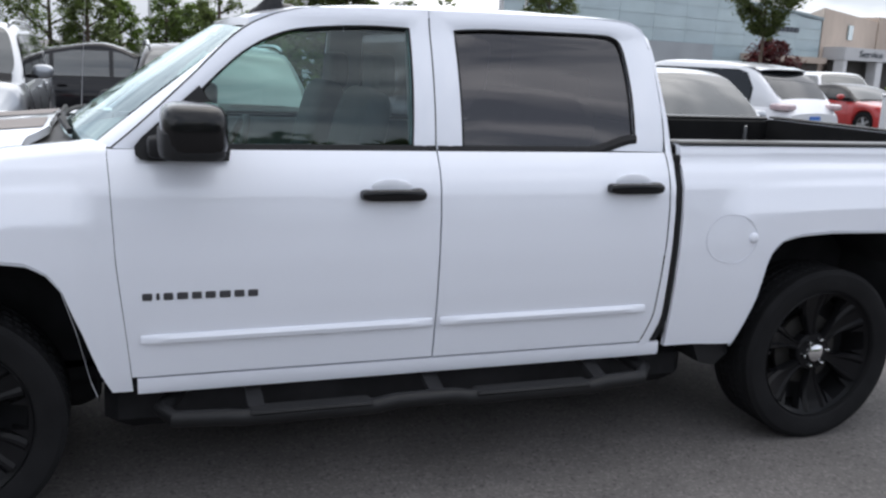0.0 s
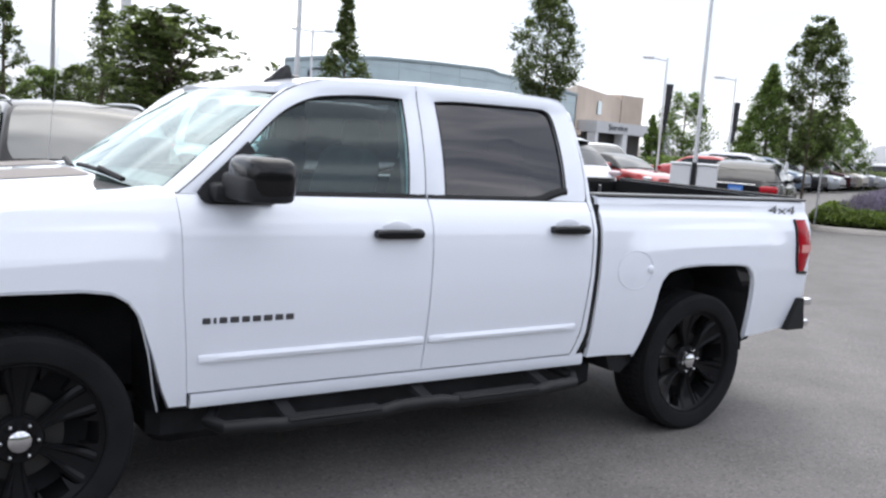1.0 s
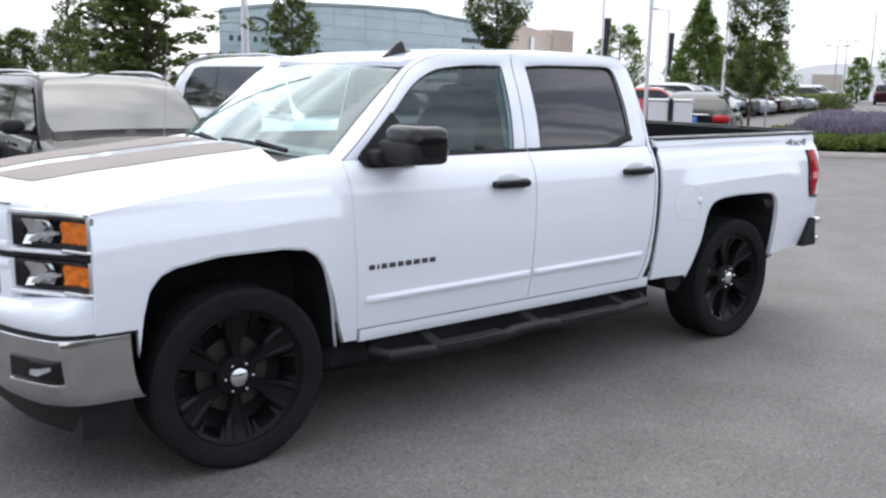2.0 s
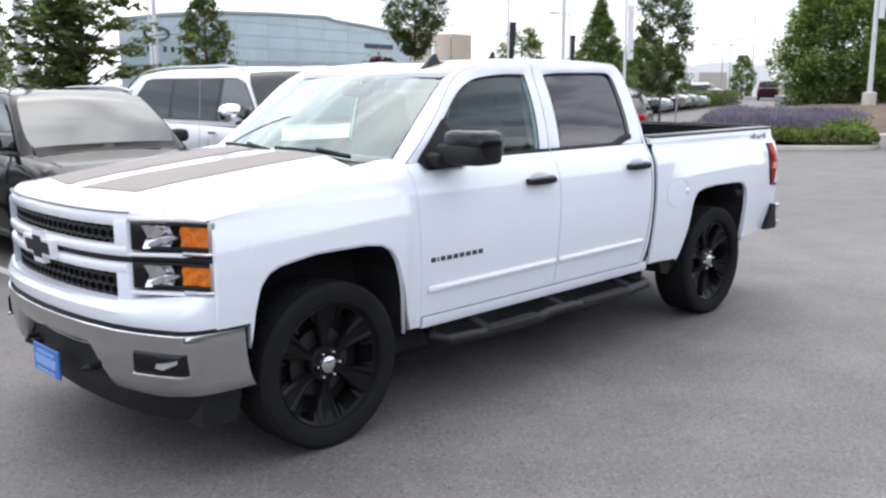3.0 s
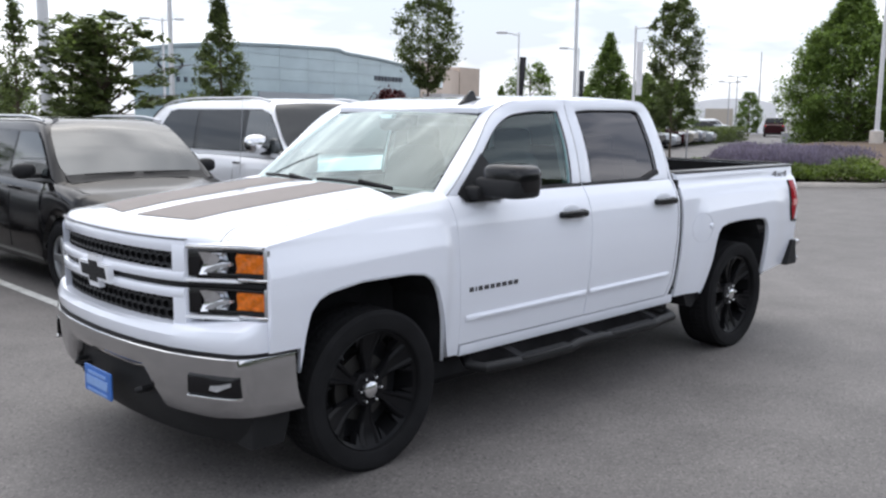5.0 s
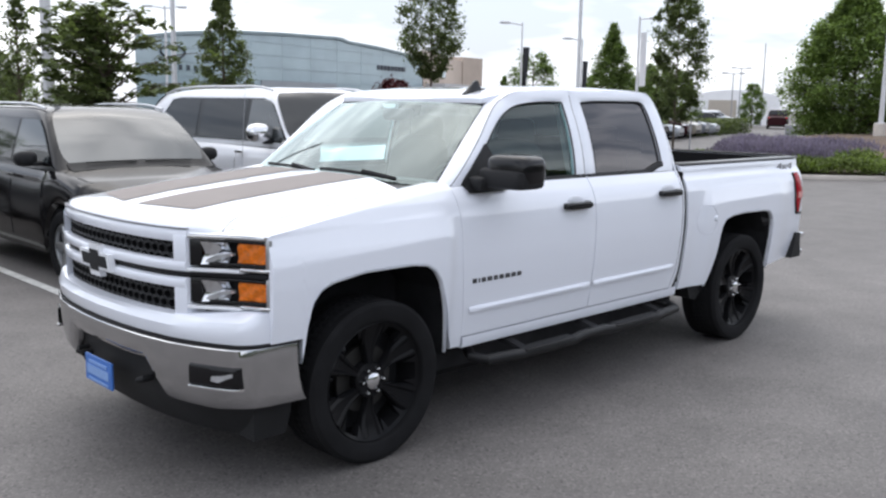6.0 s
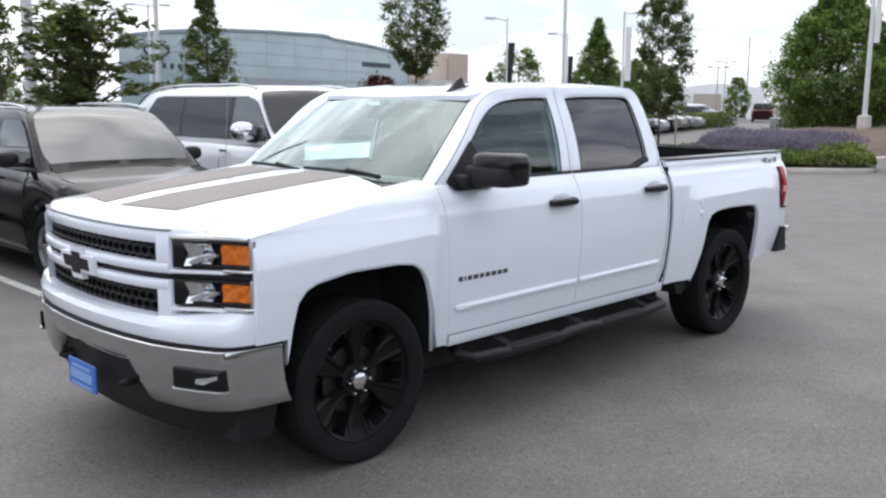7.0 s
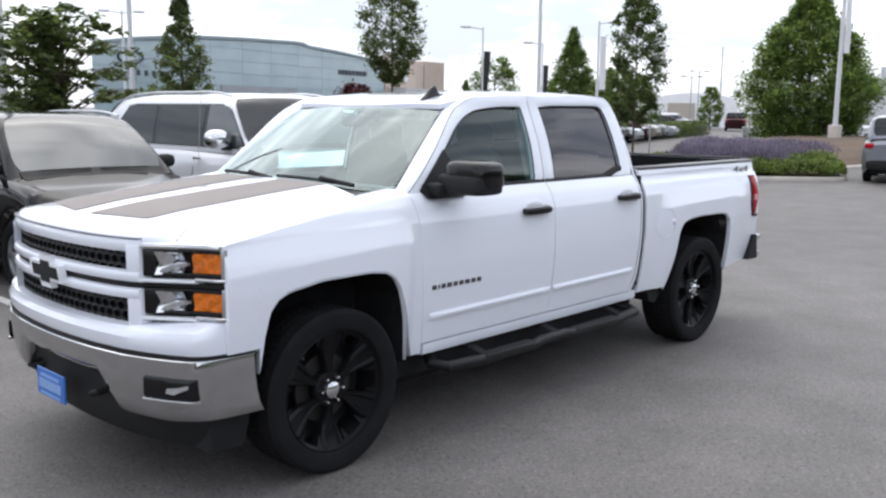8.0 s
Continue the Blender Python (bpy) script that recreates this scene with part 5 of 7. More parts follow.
def car_wheel(parent, x, y, r, s, dark):
    key = (round(r, 3), dark)
    if key not in WHEEL_CACHE:
        q = r * 0.66
        t = Shape().lathe([(q, 0.07), (q + 0.01, 0.09), (lin(q, r, 0.5), 0.105), (r - 0.02, 0.095), (r, 0.07), (r, -0.07), (r - 0.02, -0.095), (q, -0.09)], 32).mesh("tyre", RUBBER)
        sh = Shape().lathe([(q, 0.075), (q - 0.015, 0.07), (q - 0.03, 0.0), (0.05, -0.01)], 32)
        for i in range(5):
            a = i * 2 * math.pi / 5
            sh.box(0.02, q - 0.005, 0.035, 0.07, -0.035, 0.035, 0.01, Matrix.Rotation(a, 4, "Y"))
        sh.lathe([(0.001, 0.085), (0.05, 0.08), (0.06, 0.04)], 16)
        WHEEL_CACHE[key] = (t, sh.mesh("rim", SATIN_BLACK if dark else RIM_SILVER))
    t, rm = WHEEL_CACHE[key]
    w = new("wheel", t)
    w.parent = parent
    w.matrix_basis = pose(x, y, r, 0, 0, 0 if s > 0 else 180)
    o = new("rim", rm)
    o.parent = w
    return w


def car(name, label, form, colour, at, heading, glass_m=None, category="car", group="", rails=False, cladding=False, dark_rims=False, windows=((0.255, 0.46), (0.475, 0.66), (0.675, 0.80)), plate=False, fine=True, bright=False, bumper_dark=False, tail_m=None, clear_front=False, roof_m=None, spoiler=False, strip=False):
    """A parked car at the place of its middle, its nose pointing along heading (degrees from +x)."""
    glass_m = glass_m or DARK_GLASS
    F = form
    c = thing(name, label, category, at, heading + 180, group)
    off = -F.L / 2

    def sh_off(sh):
        sh.v = [(p[0] + off, p[1], p[2]) for p in sh.v]
        return sh

    body = Shape()
    rows = [F.section(x) for x in F.xs()]
    body.grid(rows)
    for k in (0, -1):
        body.add(rows[k], [tuple(range(len(rows[k])))])
    part("body", sh_off(body), colour, c)
    cab = Shape()
    rows = [F.cabin(x) for x in np.linspace(F.xc, F.xe, 34)]
    cab.grid(rows)
    part("cabin", sh_off(cab), roof_m or colour, c)
    # screens
    for nm, xa, xb in (("windscreen", lin(F.xc, F.xt, 0.06), lin(F.xc, F.xt, 0.94)), ("rear_window", lin(F.xe, F.xb, 0.10), lin(F.xe, F.xb, 0.90))):
        rows = []
        for x in np.linspace(xa, xb, 17):
            zt = F.top(x)
            w = F.side(x, zt) * (0.985 if bright else 0.92)
            w *= 1 - 0.10 * abs((x - xa) / (xb - xa) - 0.5) ** 4 * 16
            rows.append([(x, w * u, zt + 0.026 - 0.026 * abs(u) ** 2 + 0.004) for u in np.linspace(-1, 1, 13)])
        part(nm, sh_off(Shape().grid(rows)), GREY_GLASS if nm == "windscreen" and not bright else glass_m, c)
    for s in (-1, 1):
        wa, wb2 = max(F.xc + 0.06, windows[0][0] * F.L - (0.36 if bright else 0.04)), windows[-1][1] * F.L + 0.03
        rows = []
        for x in np.linspace(wa, wb2, 16):
            zh = max(min(F.top(x) - 0.072, F.H - 0.115), F.belt + 0.02)
            q = max(0.0, (x - lin(wa, wb2, 0.86)) / (0.14 * (wb2 - wa)))
            zh = lin(F.belt + 0.02, zh, math.sqrt(max(0.02, 1 - 0.70 * q ** 3)))
            rows.append([(x, s * (F.side(x, z) + 0.0025), z) for z in np.linspace(F.belt + 0.008, zh, 5)])
        part("window_surround", sh_off(Shape().grid(rows)), GLOSS_BLACK, c)
        for j, (a, b) in enumerate(windows):
            rows = []
            for x in np.linspace(a * F.L, b * F.L, 9):
                zh = min(F.top(x) - 0.085, F.H - 0.13)
                zl = F.belt + 0.025
                if j == len(windows) - 1:
                    q = max(0.0, (x / F.L - lin(a, b, 0.55)) / (0.45 * (b - a)))
                    zh, zl = lin(zl, zh, math.sqrt(max(0.02, 1 - 0.80 * q ** 3))), zl + 0.05 * q ** 3
                zh = max(zh, zl + 0.01)
                rows.append([(x, s * (F.side(x, z) + 0.006), z) for z in np.linspace(zl, zh, 5)])
            part("side_window", sh_off(Shape().grid(rows)), GREY_GLASS if clear_front and j == 0 else glass_m, c)
        if fine:
            x = F.xc + 0.12 * F.L
            m = part("door_mirror", sh_off(Shape().blob((F.xc + 0.42, s * (F.W / 2 + 0.07), F.belt + (0.12 if bright else 0.06)), (0.075, 0.11, 0.075) if not bright else (0.10, 0.17, 0.115), 0.75, 18, 10)), CHROME if bright else (BLACK_PLASTIC if cladding else colour), c)
            part("mirror_stalk", sh_off(Shape().blob((F.xc + 0.40, s * (F.W / 2 - 0.03), F.belt + 0.01), (0.05, 0.07, 0.025), 0.6, 12, 6)), BLACK_PLASTIC, m)
            for xx in (0.46, 0.655):
                y = F.plan(xx * F.L)
                part("door_handle", sh_off(Shape().blob((xx * F.L - 0.10, s * (y * 0.985 + 0.012), F.belt - 0.13), (0.085, 0.02, 0.016), 0.5, 12, 6)), CHROME if bright else colour, c)
            for xx in (F.xc + 0.22, 0.465 * F.L, 0.665 * F.L):
                pts = []
                for z in np.linspace(F.clear + 0.12, F.belt - 0.03, 9):
                    zt, zb = float(np.interp(xx, F.tx, F.tz)), F.low(xx)
                    sec = F.section(xx)[:10]
                    y = float(np.interp(z, [p[2] for p in sec], [p[1] for p in sec]))
                    pts.append((xx, s * (y + 0.001), z))
                part("door_seam", sh_off(Shape().tube(pts, 0.004, 5)), SHADOW_BLACK, c)
        # lamps
        part("headlight", sh_off(Shape().blob((0.055 * F.L, s * F.plan(0.05 * F.L) * 0.86, float(np.interp(0.05 * F.L, F.tx, F.tz)) - 0.10), (0.16, 0.14, 0.07), 0.6, 14, 8)), CLEAR_LENS, c)
        zt = F.tz[-1]
        if spoiler:
            part("tail_light", sh_off(Shape().blob((F.L - 0.17, s * F.plan(F.L * 0.97) * 0.84, zt + 0.13), (0.18, 0.20, 0.060), 0.55, 18, 10)), tail_m or RED_LENS, c, "pale clear-lensed tail light")
        elif strip:
            part("tail_light", sh_off(Shape().blob((F.L - 0.12, s * F.plan(F.L * 0.97) * 0.82, zt - 0.03), (0.17, 0.20, 0.085), 0.5, 18, 10)), RED_LENS, c)
        else:
            part("tail_light", sh_off(Shape().blob((F.L - 0.10, s * F.plan(F.L * 0.975) * 0.90, zt - 0.02), (0.13, 0.12, 0.075 if not rails else 0.13), 0.5, 14, 8)), tail_m or RED_LENS, c)
        if rails:
            pts = [(F.xt + t * (F.xb - F.xt + 0.25) + 0.05, s * F.side(0.5 * F.L, F.H - 0.02) * 0.93, F.top(F.xt + t * (F.xb - F.xt + 0.25) + 0.05) + 0.030 * math.sin(math.pi * min(1, max(0.06, t))) ** 0.35) for t in np.linspace(0, 1, 14)]
            part("roof_rail", sh_off(Shape().tube(pts, 0.015, 8)), SILVER_TRIM, c, "silver roof rail")
    if spoiler:
        rows = []
        for u in np.linspace(-1, 1, 15):
            y = u * F.side(F.xb, F.H - 0.1) * 0.97
            xe = F.xb + 0.36 - 0.10 * u * u
            rows.append([(F.xb - 0.10, y, F.top(F.xb - 0.10) + 0.006 - 0.03 * u ** 4), (lin(F.xb, xe, 0.5), y, F.H - 0.045 - 0.03 * u ** 4), (xe - 0.01, y, F.H - 0.082 - 0.03 * u ** 4), (xe, y, F.H - 0.095 - 0.03 * u ** 4), (xe - 0.02, y, F.H - 0.110 - 0.03 * u ** 4), (F.xb + 0.02, y, F.H - 0.13 - 0.03 * u ** 4)])
        sp = part("roof_spoiler", sh_off(Shape().grid(rows)), colour, c)
        # black sheet that paints the spoiler's shadow over the top of the glass
        part("spoiler_shade", sh_off(Shape().grid([[(x, y * 0.93, z - 0.004 - dz) for (x, y, z), dz in zip(r[-2:], (0.0, 0.02))] + [(F.xb + 0.10, r[0][1] * 0.93, F.top(F.xb + 0.10) - 0.02)] for r in rows])), GLOSS_BLACK, sp, "gloss black sheet painted as the shade under the spoiler")
    if strip:
        part("boot_strip", sh_off(Shape().box(F.L - 0.01, F.L + 0.03, -0.42, 0.42, F.belt - 0.055, F.belt - 0.028, 0.006)), CHROME, c, "chrome strip over the plate")
    gz = float(np.interp(0.03 * F.L, F.tx, F.tz)) - 0.14
    part("grille", sh_off(Shape().blob((0.012 * F.L, 0, gz), (0.05, F.W * 0.27, 0.085), 0.35, 18, 8)), BLACK_PLASTIC, c)
    part("lower_grille", sh_off(Shape().blob((0.02, 0, F.clear + 0.20), (0.05, F.W * 0.33, 0.07), 0.35, 18, 8)), BLACK_PLASTIC, c)
    if cladding or bumper_dark:
        lowb = Shape()
        lowb.blob((F.L - 0.08, 0, F.clear + 0.22), (0.12, F.W * 0.43, 0.13), 0.3, 20, 8)
        part("rear_bumper_trim", sh_off(lowb), BLACK_PLASTIC, c)
    un = Shape().box(0.25, F.L - 0.2, -F.W * 0.38, F.W * 0.38, F.clear - 0.02, F.clear + 0.35, 0.03)
    for a in F.ax:
        un.box(a - F.r * 1.12, a + F.r * 1.12, -F.W * 0.455, F.W * 0.455, F.r, F.r * 2.05, 0.02)
    part("underbody", sh_off(un), SHADOW_BLACK, c)
    if plate:
        z0 = F.belt - (0.23 if strip else 0.34)
        p = part("number_plate", sh_off(Shape().box(F.L + 0.012, F.L + 0.026, -0.16, 0.16, z0, z0 + 0.16, 0.004)), PLATE_BLUE, c, "blue dealer plate")
        part("plate_bar", sh_off(Shape().box(F.L + 0.024, F.L + 0.030, -0.12, 0.12, z0 + 0.055, z0 + 0.105)), PLATE_BAR, p)
    for a in F.ax:
        for s in (-1, 1):
            car_wheel(c, a + off, s * (F.W / 2 - 0.125), F.r, s, dark_rims)
    if fine:
        rows = []
        for u in np.linspace(-0.80, 0.80, 17):
            y = u * F.plan(F.xc)
            lift = 0.037 - 0.045 * u * u
            rows.append([(F.xc + 0.05, y, F.top(F.xc + 0.05) + 0.030 - 0.030 * u * u), (F.xc - 0.02, y, float(np.interp(F.xc - 0.02, F.tx, F.tz)) + lift), (F.xc - 0.11, y, float(np.interp(F.xc - 0.11, F.tx, F.tz)) + lift - 0.002)])
        part("cowl_trim", sh_off(Shape().grid(rows)), BLACK_PLASTIC, c)
        for y0 in (-0.55, 0.05):
            wp = [(F.xc - 0.02 + 0.05 * F.L * 0.12, y, F.top(lin(F.xc, F.xt, 0.06)) + 0.022) for y in np.linspace(y0 * F.W / 1.8, (y0 + 0.5) * F.W / 1.8, 5)]
            part("wiper", sh_off(Shape().tube(wp, 0.007, 6)), BLACK_PLASTIC, c)
    return c


GRAPHITE = paint("graphite_paint", (0.0075, 0.007, 0.0075))
PEARL = paint("pearl_paint", (0.78, 0.79, 0.82))
SILVER = paint("silver_paint", (0.36, 0.38, 0.41), 0.55)
JET = paint("black_paint", (0.010, 0.010, 0.012))
RED = paint("red_paint", (0.42, 0.02, 0.02))
MAROON = paint("maroon_paint", (0.032, 0.006, 0.009), 0.2)
CARWHITE = paint("car_white_paint", (0.70, 0.71, 0.74))
BLUE = paint("slate_blue_paint", (0.12, 0.17, 0.24), 0.4)
STEEL = paint("steel_paint", (0.21, 0.22, 0.25), 0.5)
GOLD = paint("champagne_paint", (0.36, 0.33, 0.28), 0.5)

compact_suv = dict(L=4.52, W=1.86, H=1.685, hood=1.02, belt=1.12, cowl=0.215, top=0.375, back=0.86, tail=0.965, nose=0.78, clear=0.24, wheel=0.35, fw=0.185, rw=0.78)
car("compact_suv", "dark graphite compact SUV with silver roof rails beside the pickup", CarForm(**compact_suv), GRAPHITE, (1.50, 5.82, 0), 270, rails=True, cladding=True, clear_front=True, windows=((0.262, 0.47), (0.485, 0.67), (0.685, 0.83)))
large_suv = dict(L=5.29, W=2.03, H=1.93, hood=1.30, belt=1.285, cowl=0.25, top=0.36, back=0.86, tail=0.97, nose=0.86, clear=0.26, wheel=0.40, fw=0.18, rw=0.76, roofw=0.78)
car("large_suv", "pearl-white full-size SUV with chrome mirrors", CarForm(**large_suv), PEARL, (4.28, 5.86, 0), 270, rails=True, bright=True, clear_front=True, windows=((0.275, 0.43), (0.445, 0.645), (0.665, 0.845)))
car("silver_suv", "silver SUV parked nose-out in its stall", CarForm(**{**large_suv, "L": 4.9, "W": 1.9, "H": 1.84}), SILVER, (-1.22, 7.3, 0), 270, category="car", rails=True)
sedan = dict(L=4.80, W=1.84, H=1.47, hood=0.90, belt=0.98, cowl=0.27, top=0.43, back=0.72, tail=0.88, deck=1.02, nose=0.68, clear=0.19, wheel=0.33, fw=0.19, rw=0.78, roofw=0.70)
car("black_sedan", "black sedan parked side-on behind the front row", CarForm(**{**sedan, "H": 1.65, "belt": 1.06, "deck": 1.08, "cowl": 0.23, "top": 0.45, "back": 0.60, "tail": 0.92}), JET, (0.25, 13.6, 0), 0, glass_m=GREY_GLASS)
car("silver_sedan", "silver sedan parked nose-out beyond the large SUV", CarForm(**{**sedan, "H": 1.64, "hood": 0.96, "belt": 1.04}), SILVER, (7.45, 6.4, 0), 270)
car("white_crossover", "white luxury crossover parked with its tail to the lane", CarForm(**{**compact_suv, "L": 4.77, "W": 1.89, "H": 1.80, "back": 0.80, "tail": 0.97}), CARWHITE, (11.06, 10.76, 0), 108, plate=True, tail_m=mat("pale_tail_lens", (0.50, 0.38, 0.40), 0.2, var=0.3, scale=12, coat=0.5), windows=((0.262, 0.45), (0.465, 0.64), (0.655, 0.845)), spoiler=True)
coupe = {**sedan, "L": 4.6, "H": 1.38, "back": 0.66, "tail": 0.90}
car("red_coupe", "red coupe with a black roof parked nose-out", CarForm(**coupe), RED, (20.4, 16.9, 0), 272, roof_m=JET, windows=((0.29, 0.50), (0.52, 0.66)))
car("black_saloon", "black sedan with blue plate, tail to the lane", CarForm(**{**sedan, "H": 1.50, "belt": 1.04, "deck": 1.10}), JET, (17.95, 9.7, 0), 30, plate=True, strip=True)
car("grey_suv", "grey boxy SUV parked tail-out near the planted island", CarForm(**{**large_suv, "L": 4.5, "W": 1.91, "H": 1.75, "belt": 1.15, "hood": 1.08, "tail": 0.985, "back": 0.93}), STEEL, (24.15, 3.55, 0), 14, plate=True, bumper_dark=True, rails=False)
car("dark_pickup", "dark red pickup standing far off on the drive", CarForm(**{**large_suv, "L": 5.4, "H": 1.85, "back": 0.60, "tail": 0.64, "deck": 1.25}), MAROON, (83.5, 36.8, 0), 25, fine=False, category="pickup truck", windows=((0.275, 0.43), (0.445, 0.60)))
kinds = [(CarForm(**compact_suv), "small SUV"), (CarForm(**sedan), "sedan"), (CarForm(**{**compact_suv, "H": 1.6, "L": 4.4}), "hatchback")]
tones = [(MAROON, "maroon"), (RED, "red"), (BLUE, "slate-blue"), (JET, "black"), (SILVER, "silver"), (CARWHITE, "white"), (GOLD, "champagne"), (STEEL, "grey")]
rng = random.Random(7)
far_row = [(31.0 + 2.75 * i, 21.5 + 0.95 * i) for i in range(9)]
for i, (x, y) in enumerate(far_row):
    f, k = kinds[(i * 2 + i // 3 + 1) % 3]
    p, tn = tones[[1, 5, 2, 3, 4, 0, 6, 7, 4][i]]
    car("parked_car", f"{tn} {k} in the far row by the hedge", f, p, (x, y, 0), -70 + rng.uniform(-3, 3), fine=False, group="cars in the far row")
for i, (x, y, h) in enumerate(((23.0, 20.6, 250), (26.4, 26.5, 60), (20.0, 24.5, 250), (30.5, 30.5, 70), (79.0, 42.0, -60), (83.0, 43.8, -60), (87.5, 46.0, -60))):
    f, k = kinds[i % 3]
    p, tn = tones[[5, 3, 7, 5, 3, 4, 5, 4][i]]
    car("parked_car", f"{tn} {k} parked out in the lot", f, p, (x, y, 0), h, fine=False, group="cars about the lot")
car("parked_car", "white sedan standing on the street beyond the island", CarForm(**sedan), CARWHITE, (64.0, 18.4, 0), 20, fine=False, group="cars about the lot")
for i in range(5):
    f, k = kinds[(i + 1) % 3]
    p, tn = tones[[4, 3, 7, 5, 3][i]]
    car("parked_car", f"{tn} {k} in the row behind the trees", f, p, (-9.5 + 2.9 * i, 19.5, 0), 90, fine=False, group="cars behind the front row")


# ---- car park markings, kerb and planted island ----
for i, x in enumerate((-2.30, 0.40, 3.10, 5.85)):
    ln = Shape().add([(x - 0.05, 3.4, 0.004), (x + 0.05, 3.4, 0.004), (x + 0.05, 9.2, 0.004), (x - 0.05, 9.2, 0.004)], [(0, 1, 2, 3)])
    solo("stall_line", ln, LINE_PAINT, "worn white painted parking stall line on asphalt", "road marking", "structure", "stall lines")


def island_edge(n=72):
    """Closed outline of the planted island: a long rounded lens beside the lane."""
    ctrl = [(18.6, 8.3), (19.3, 7.2), (20.4, 6.0), (22.2, 4.4), (24.4, 6.2), (29.0, 6.0), (36.0, 5.2), (46.0, 9.0), (52.0, 14.0), (46.0, 15.2), (36.0, 14.2), (28.5, 13.2), (23.5, 11.0), (20.6, 9.75)]
    pts, k = [], len(ctrl)
    for i in range(n):
        f = i * k / n
        a = int(f)
        t = f - a
        p0, p1, p2, p3 = (Vector(ctrl[(a + d) % k]) for d in (-1, 0, 1, 2))
        pts.append(0.5 * ((2 * p1) + (p2 - p0) * t + (2 * p0 - 5 * p1 + 4 * p2 - p3) * t * t + (3 * p1 - p0 - 3 * p2 + p3) * t ** 3))
    return pts


EDGE = island_edge()
CENTRE = sum(EDGE, Vector((0, 0))) / len(EDGE)


def inset(p, d):
    v = (CENTRE - p)
    return p + v.normalized() * d


kerb = Shape()
prof = ((0.0, 0.0), (0.0, 0.09), (0.03, 0.115), (0.15, 0.12), (0.16, 0.05))
kerb.grid([[(*inset(p, d), z) for d, z in prof] for p in EDGE], loop=True)
solo("kerb", kerb, CONCRETE, "pale concrete kerb round the planted island", "kerb", "structure")
bed_rows = []
for t in np.linspace(0, 1, 14):
    row = []
    for p in EDGE:
        q = inset(p, 0.15).lerp(CENTRE, t)
        h = 0.09 + 0.55 * ease(27, 36, q.x) * ease(0.0, 0.35, t) + 0.10 * ease(0, 0.4, t)
        row.append((q.x, q.y, h + 0.04 * noise.noise((q.x * 0.7, q.y * 0.7, 0))))
    bed_rows.append(row)
solo("mulch_bed", Shape().grid(bed_rows, close=True), MULCH, "brown bark mulch bed of the planted island", "planting bed", "structure")


def bed_height(x, y):
    return 0.19 + 0.55 * ease(27, 36, x) * 0.8


def leaf_cards(points, size, seed, flat=0.0):
    """Many small leaf blades: folded quads scattered on given points."""
    rg = random.Random(seed)
    sh = Shape()
    for p in points:
        s = size * rg.uniform(0.6, 1.35)
        a, b = rg.uniform(0, 2 * math.pi), rg.uniform(-0.9, 0.9) * (1 - flat)
        u = Vector((math.cos(a) * math.cos(b), math.sin(a) * math.cos(b), math.sin(b))) * s
        v = Vector((-math.sin(a), math.cos(a), rg.uniform(-0.7, 0.7))).normalized() * s * 0.55
        p = Vector(p)
        k = len(sh.v)
        sh.v += [tuple(p - u), tuple(p + v * 0.9 + u * 0.1), tuple(p + u), tuple(p - v * 0.9 + u * 0.1)]
        sh.f.append((k, k + 1, k + 2, k + 3))
    return sh


def leaf_object(name, sh, material, parent=None, label="", category="", kind="", group=""):
    me = bpy.data.meshes.new(name)
    me.from_pydata(sh.v, [], sh.f)
    me.materials.append(material)
    ob = new(name, me)
    if parent:
        ob.parent = parent
    return tagged(ob, label, category, group, kind)


def inside(p, poly):
    c, j = False, len(poly) - 1
    for i in range(len(poly)):
        a, b = poly[i], poly[j]
        if (a.y > p.y) != (b.y > p.y) and p.x < (b.x - a.x) * (p.y - a.y) / (b.y - a.y) + a.x:
            c = not c
        j = i
    return c


# low hedge along the kerb, lavender behind it
rg = random.Random(11)
near = [(i, p) for i, p in enumerate(EDGE) if p.x < 26 and p.y < 10.8]
pts = []
for _ in range(34000):
    i, p = near[rg.randrange(len(near))]
    q = p.lerp(EDGE[(i + 1) % len(EDGE)], rg.random())
    d = rg.uniform(0.06, 1.75)
    h = 0.14 + 0.46 * math.sin(math.pi * min(1, d / 1.9)) ** 0.5 * rg.random() ** 0.35 * (0.85 + 0.3 * noise.noise((q.x * 1.3, q.y * 1.3, 4)))
    w = inset(q, d)
    pts.append((w.x, w.y, h))
leaf_object("low_hedge", leaf_cards(pts, 0.055, 3), HEDGE, None, "low clipped green groundcover hedge behind the kerb", "hedge", "stuff")


def mounds(seed, n, lo, hi, reach):
    r2 = random.Random(seed)
    out = []
    while len(out) < n:
        x, y = r2.uniform(18, 28.5), r2.uniform(4, 13.0)
        p = Vector((x, y))
        if not inside(p, EDGE):
            continue
        d = min((p - e).length for e in EDGE)
        if d < reach:
            continue
        out.append((p, r2.uniform(lo, hi)))
    return out


stems, blooms = [], []
rg = random.Random(5)
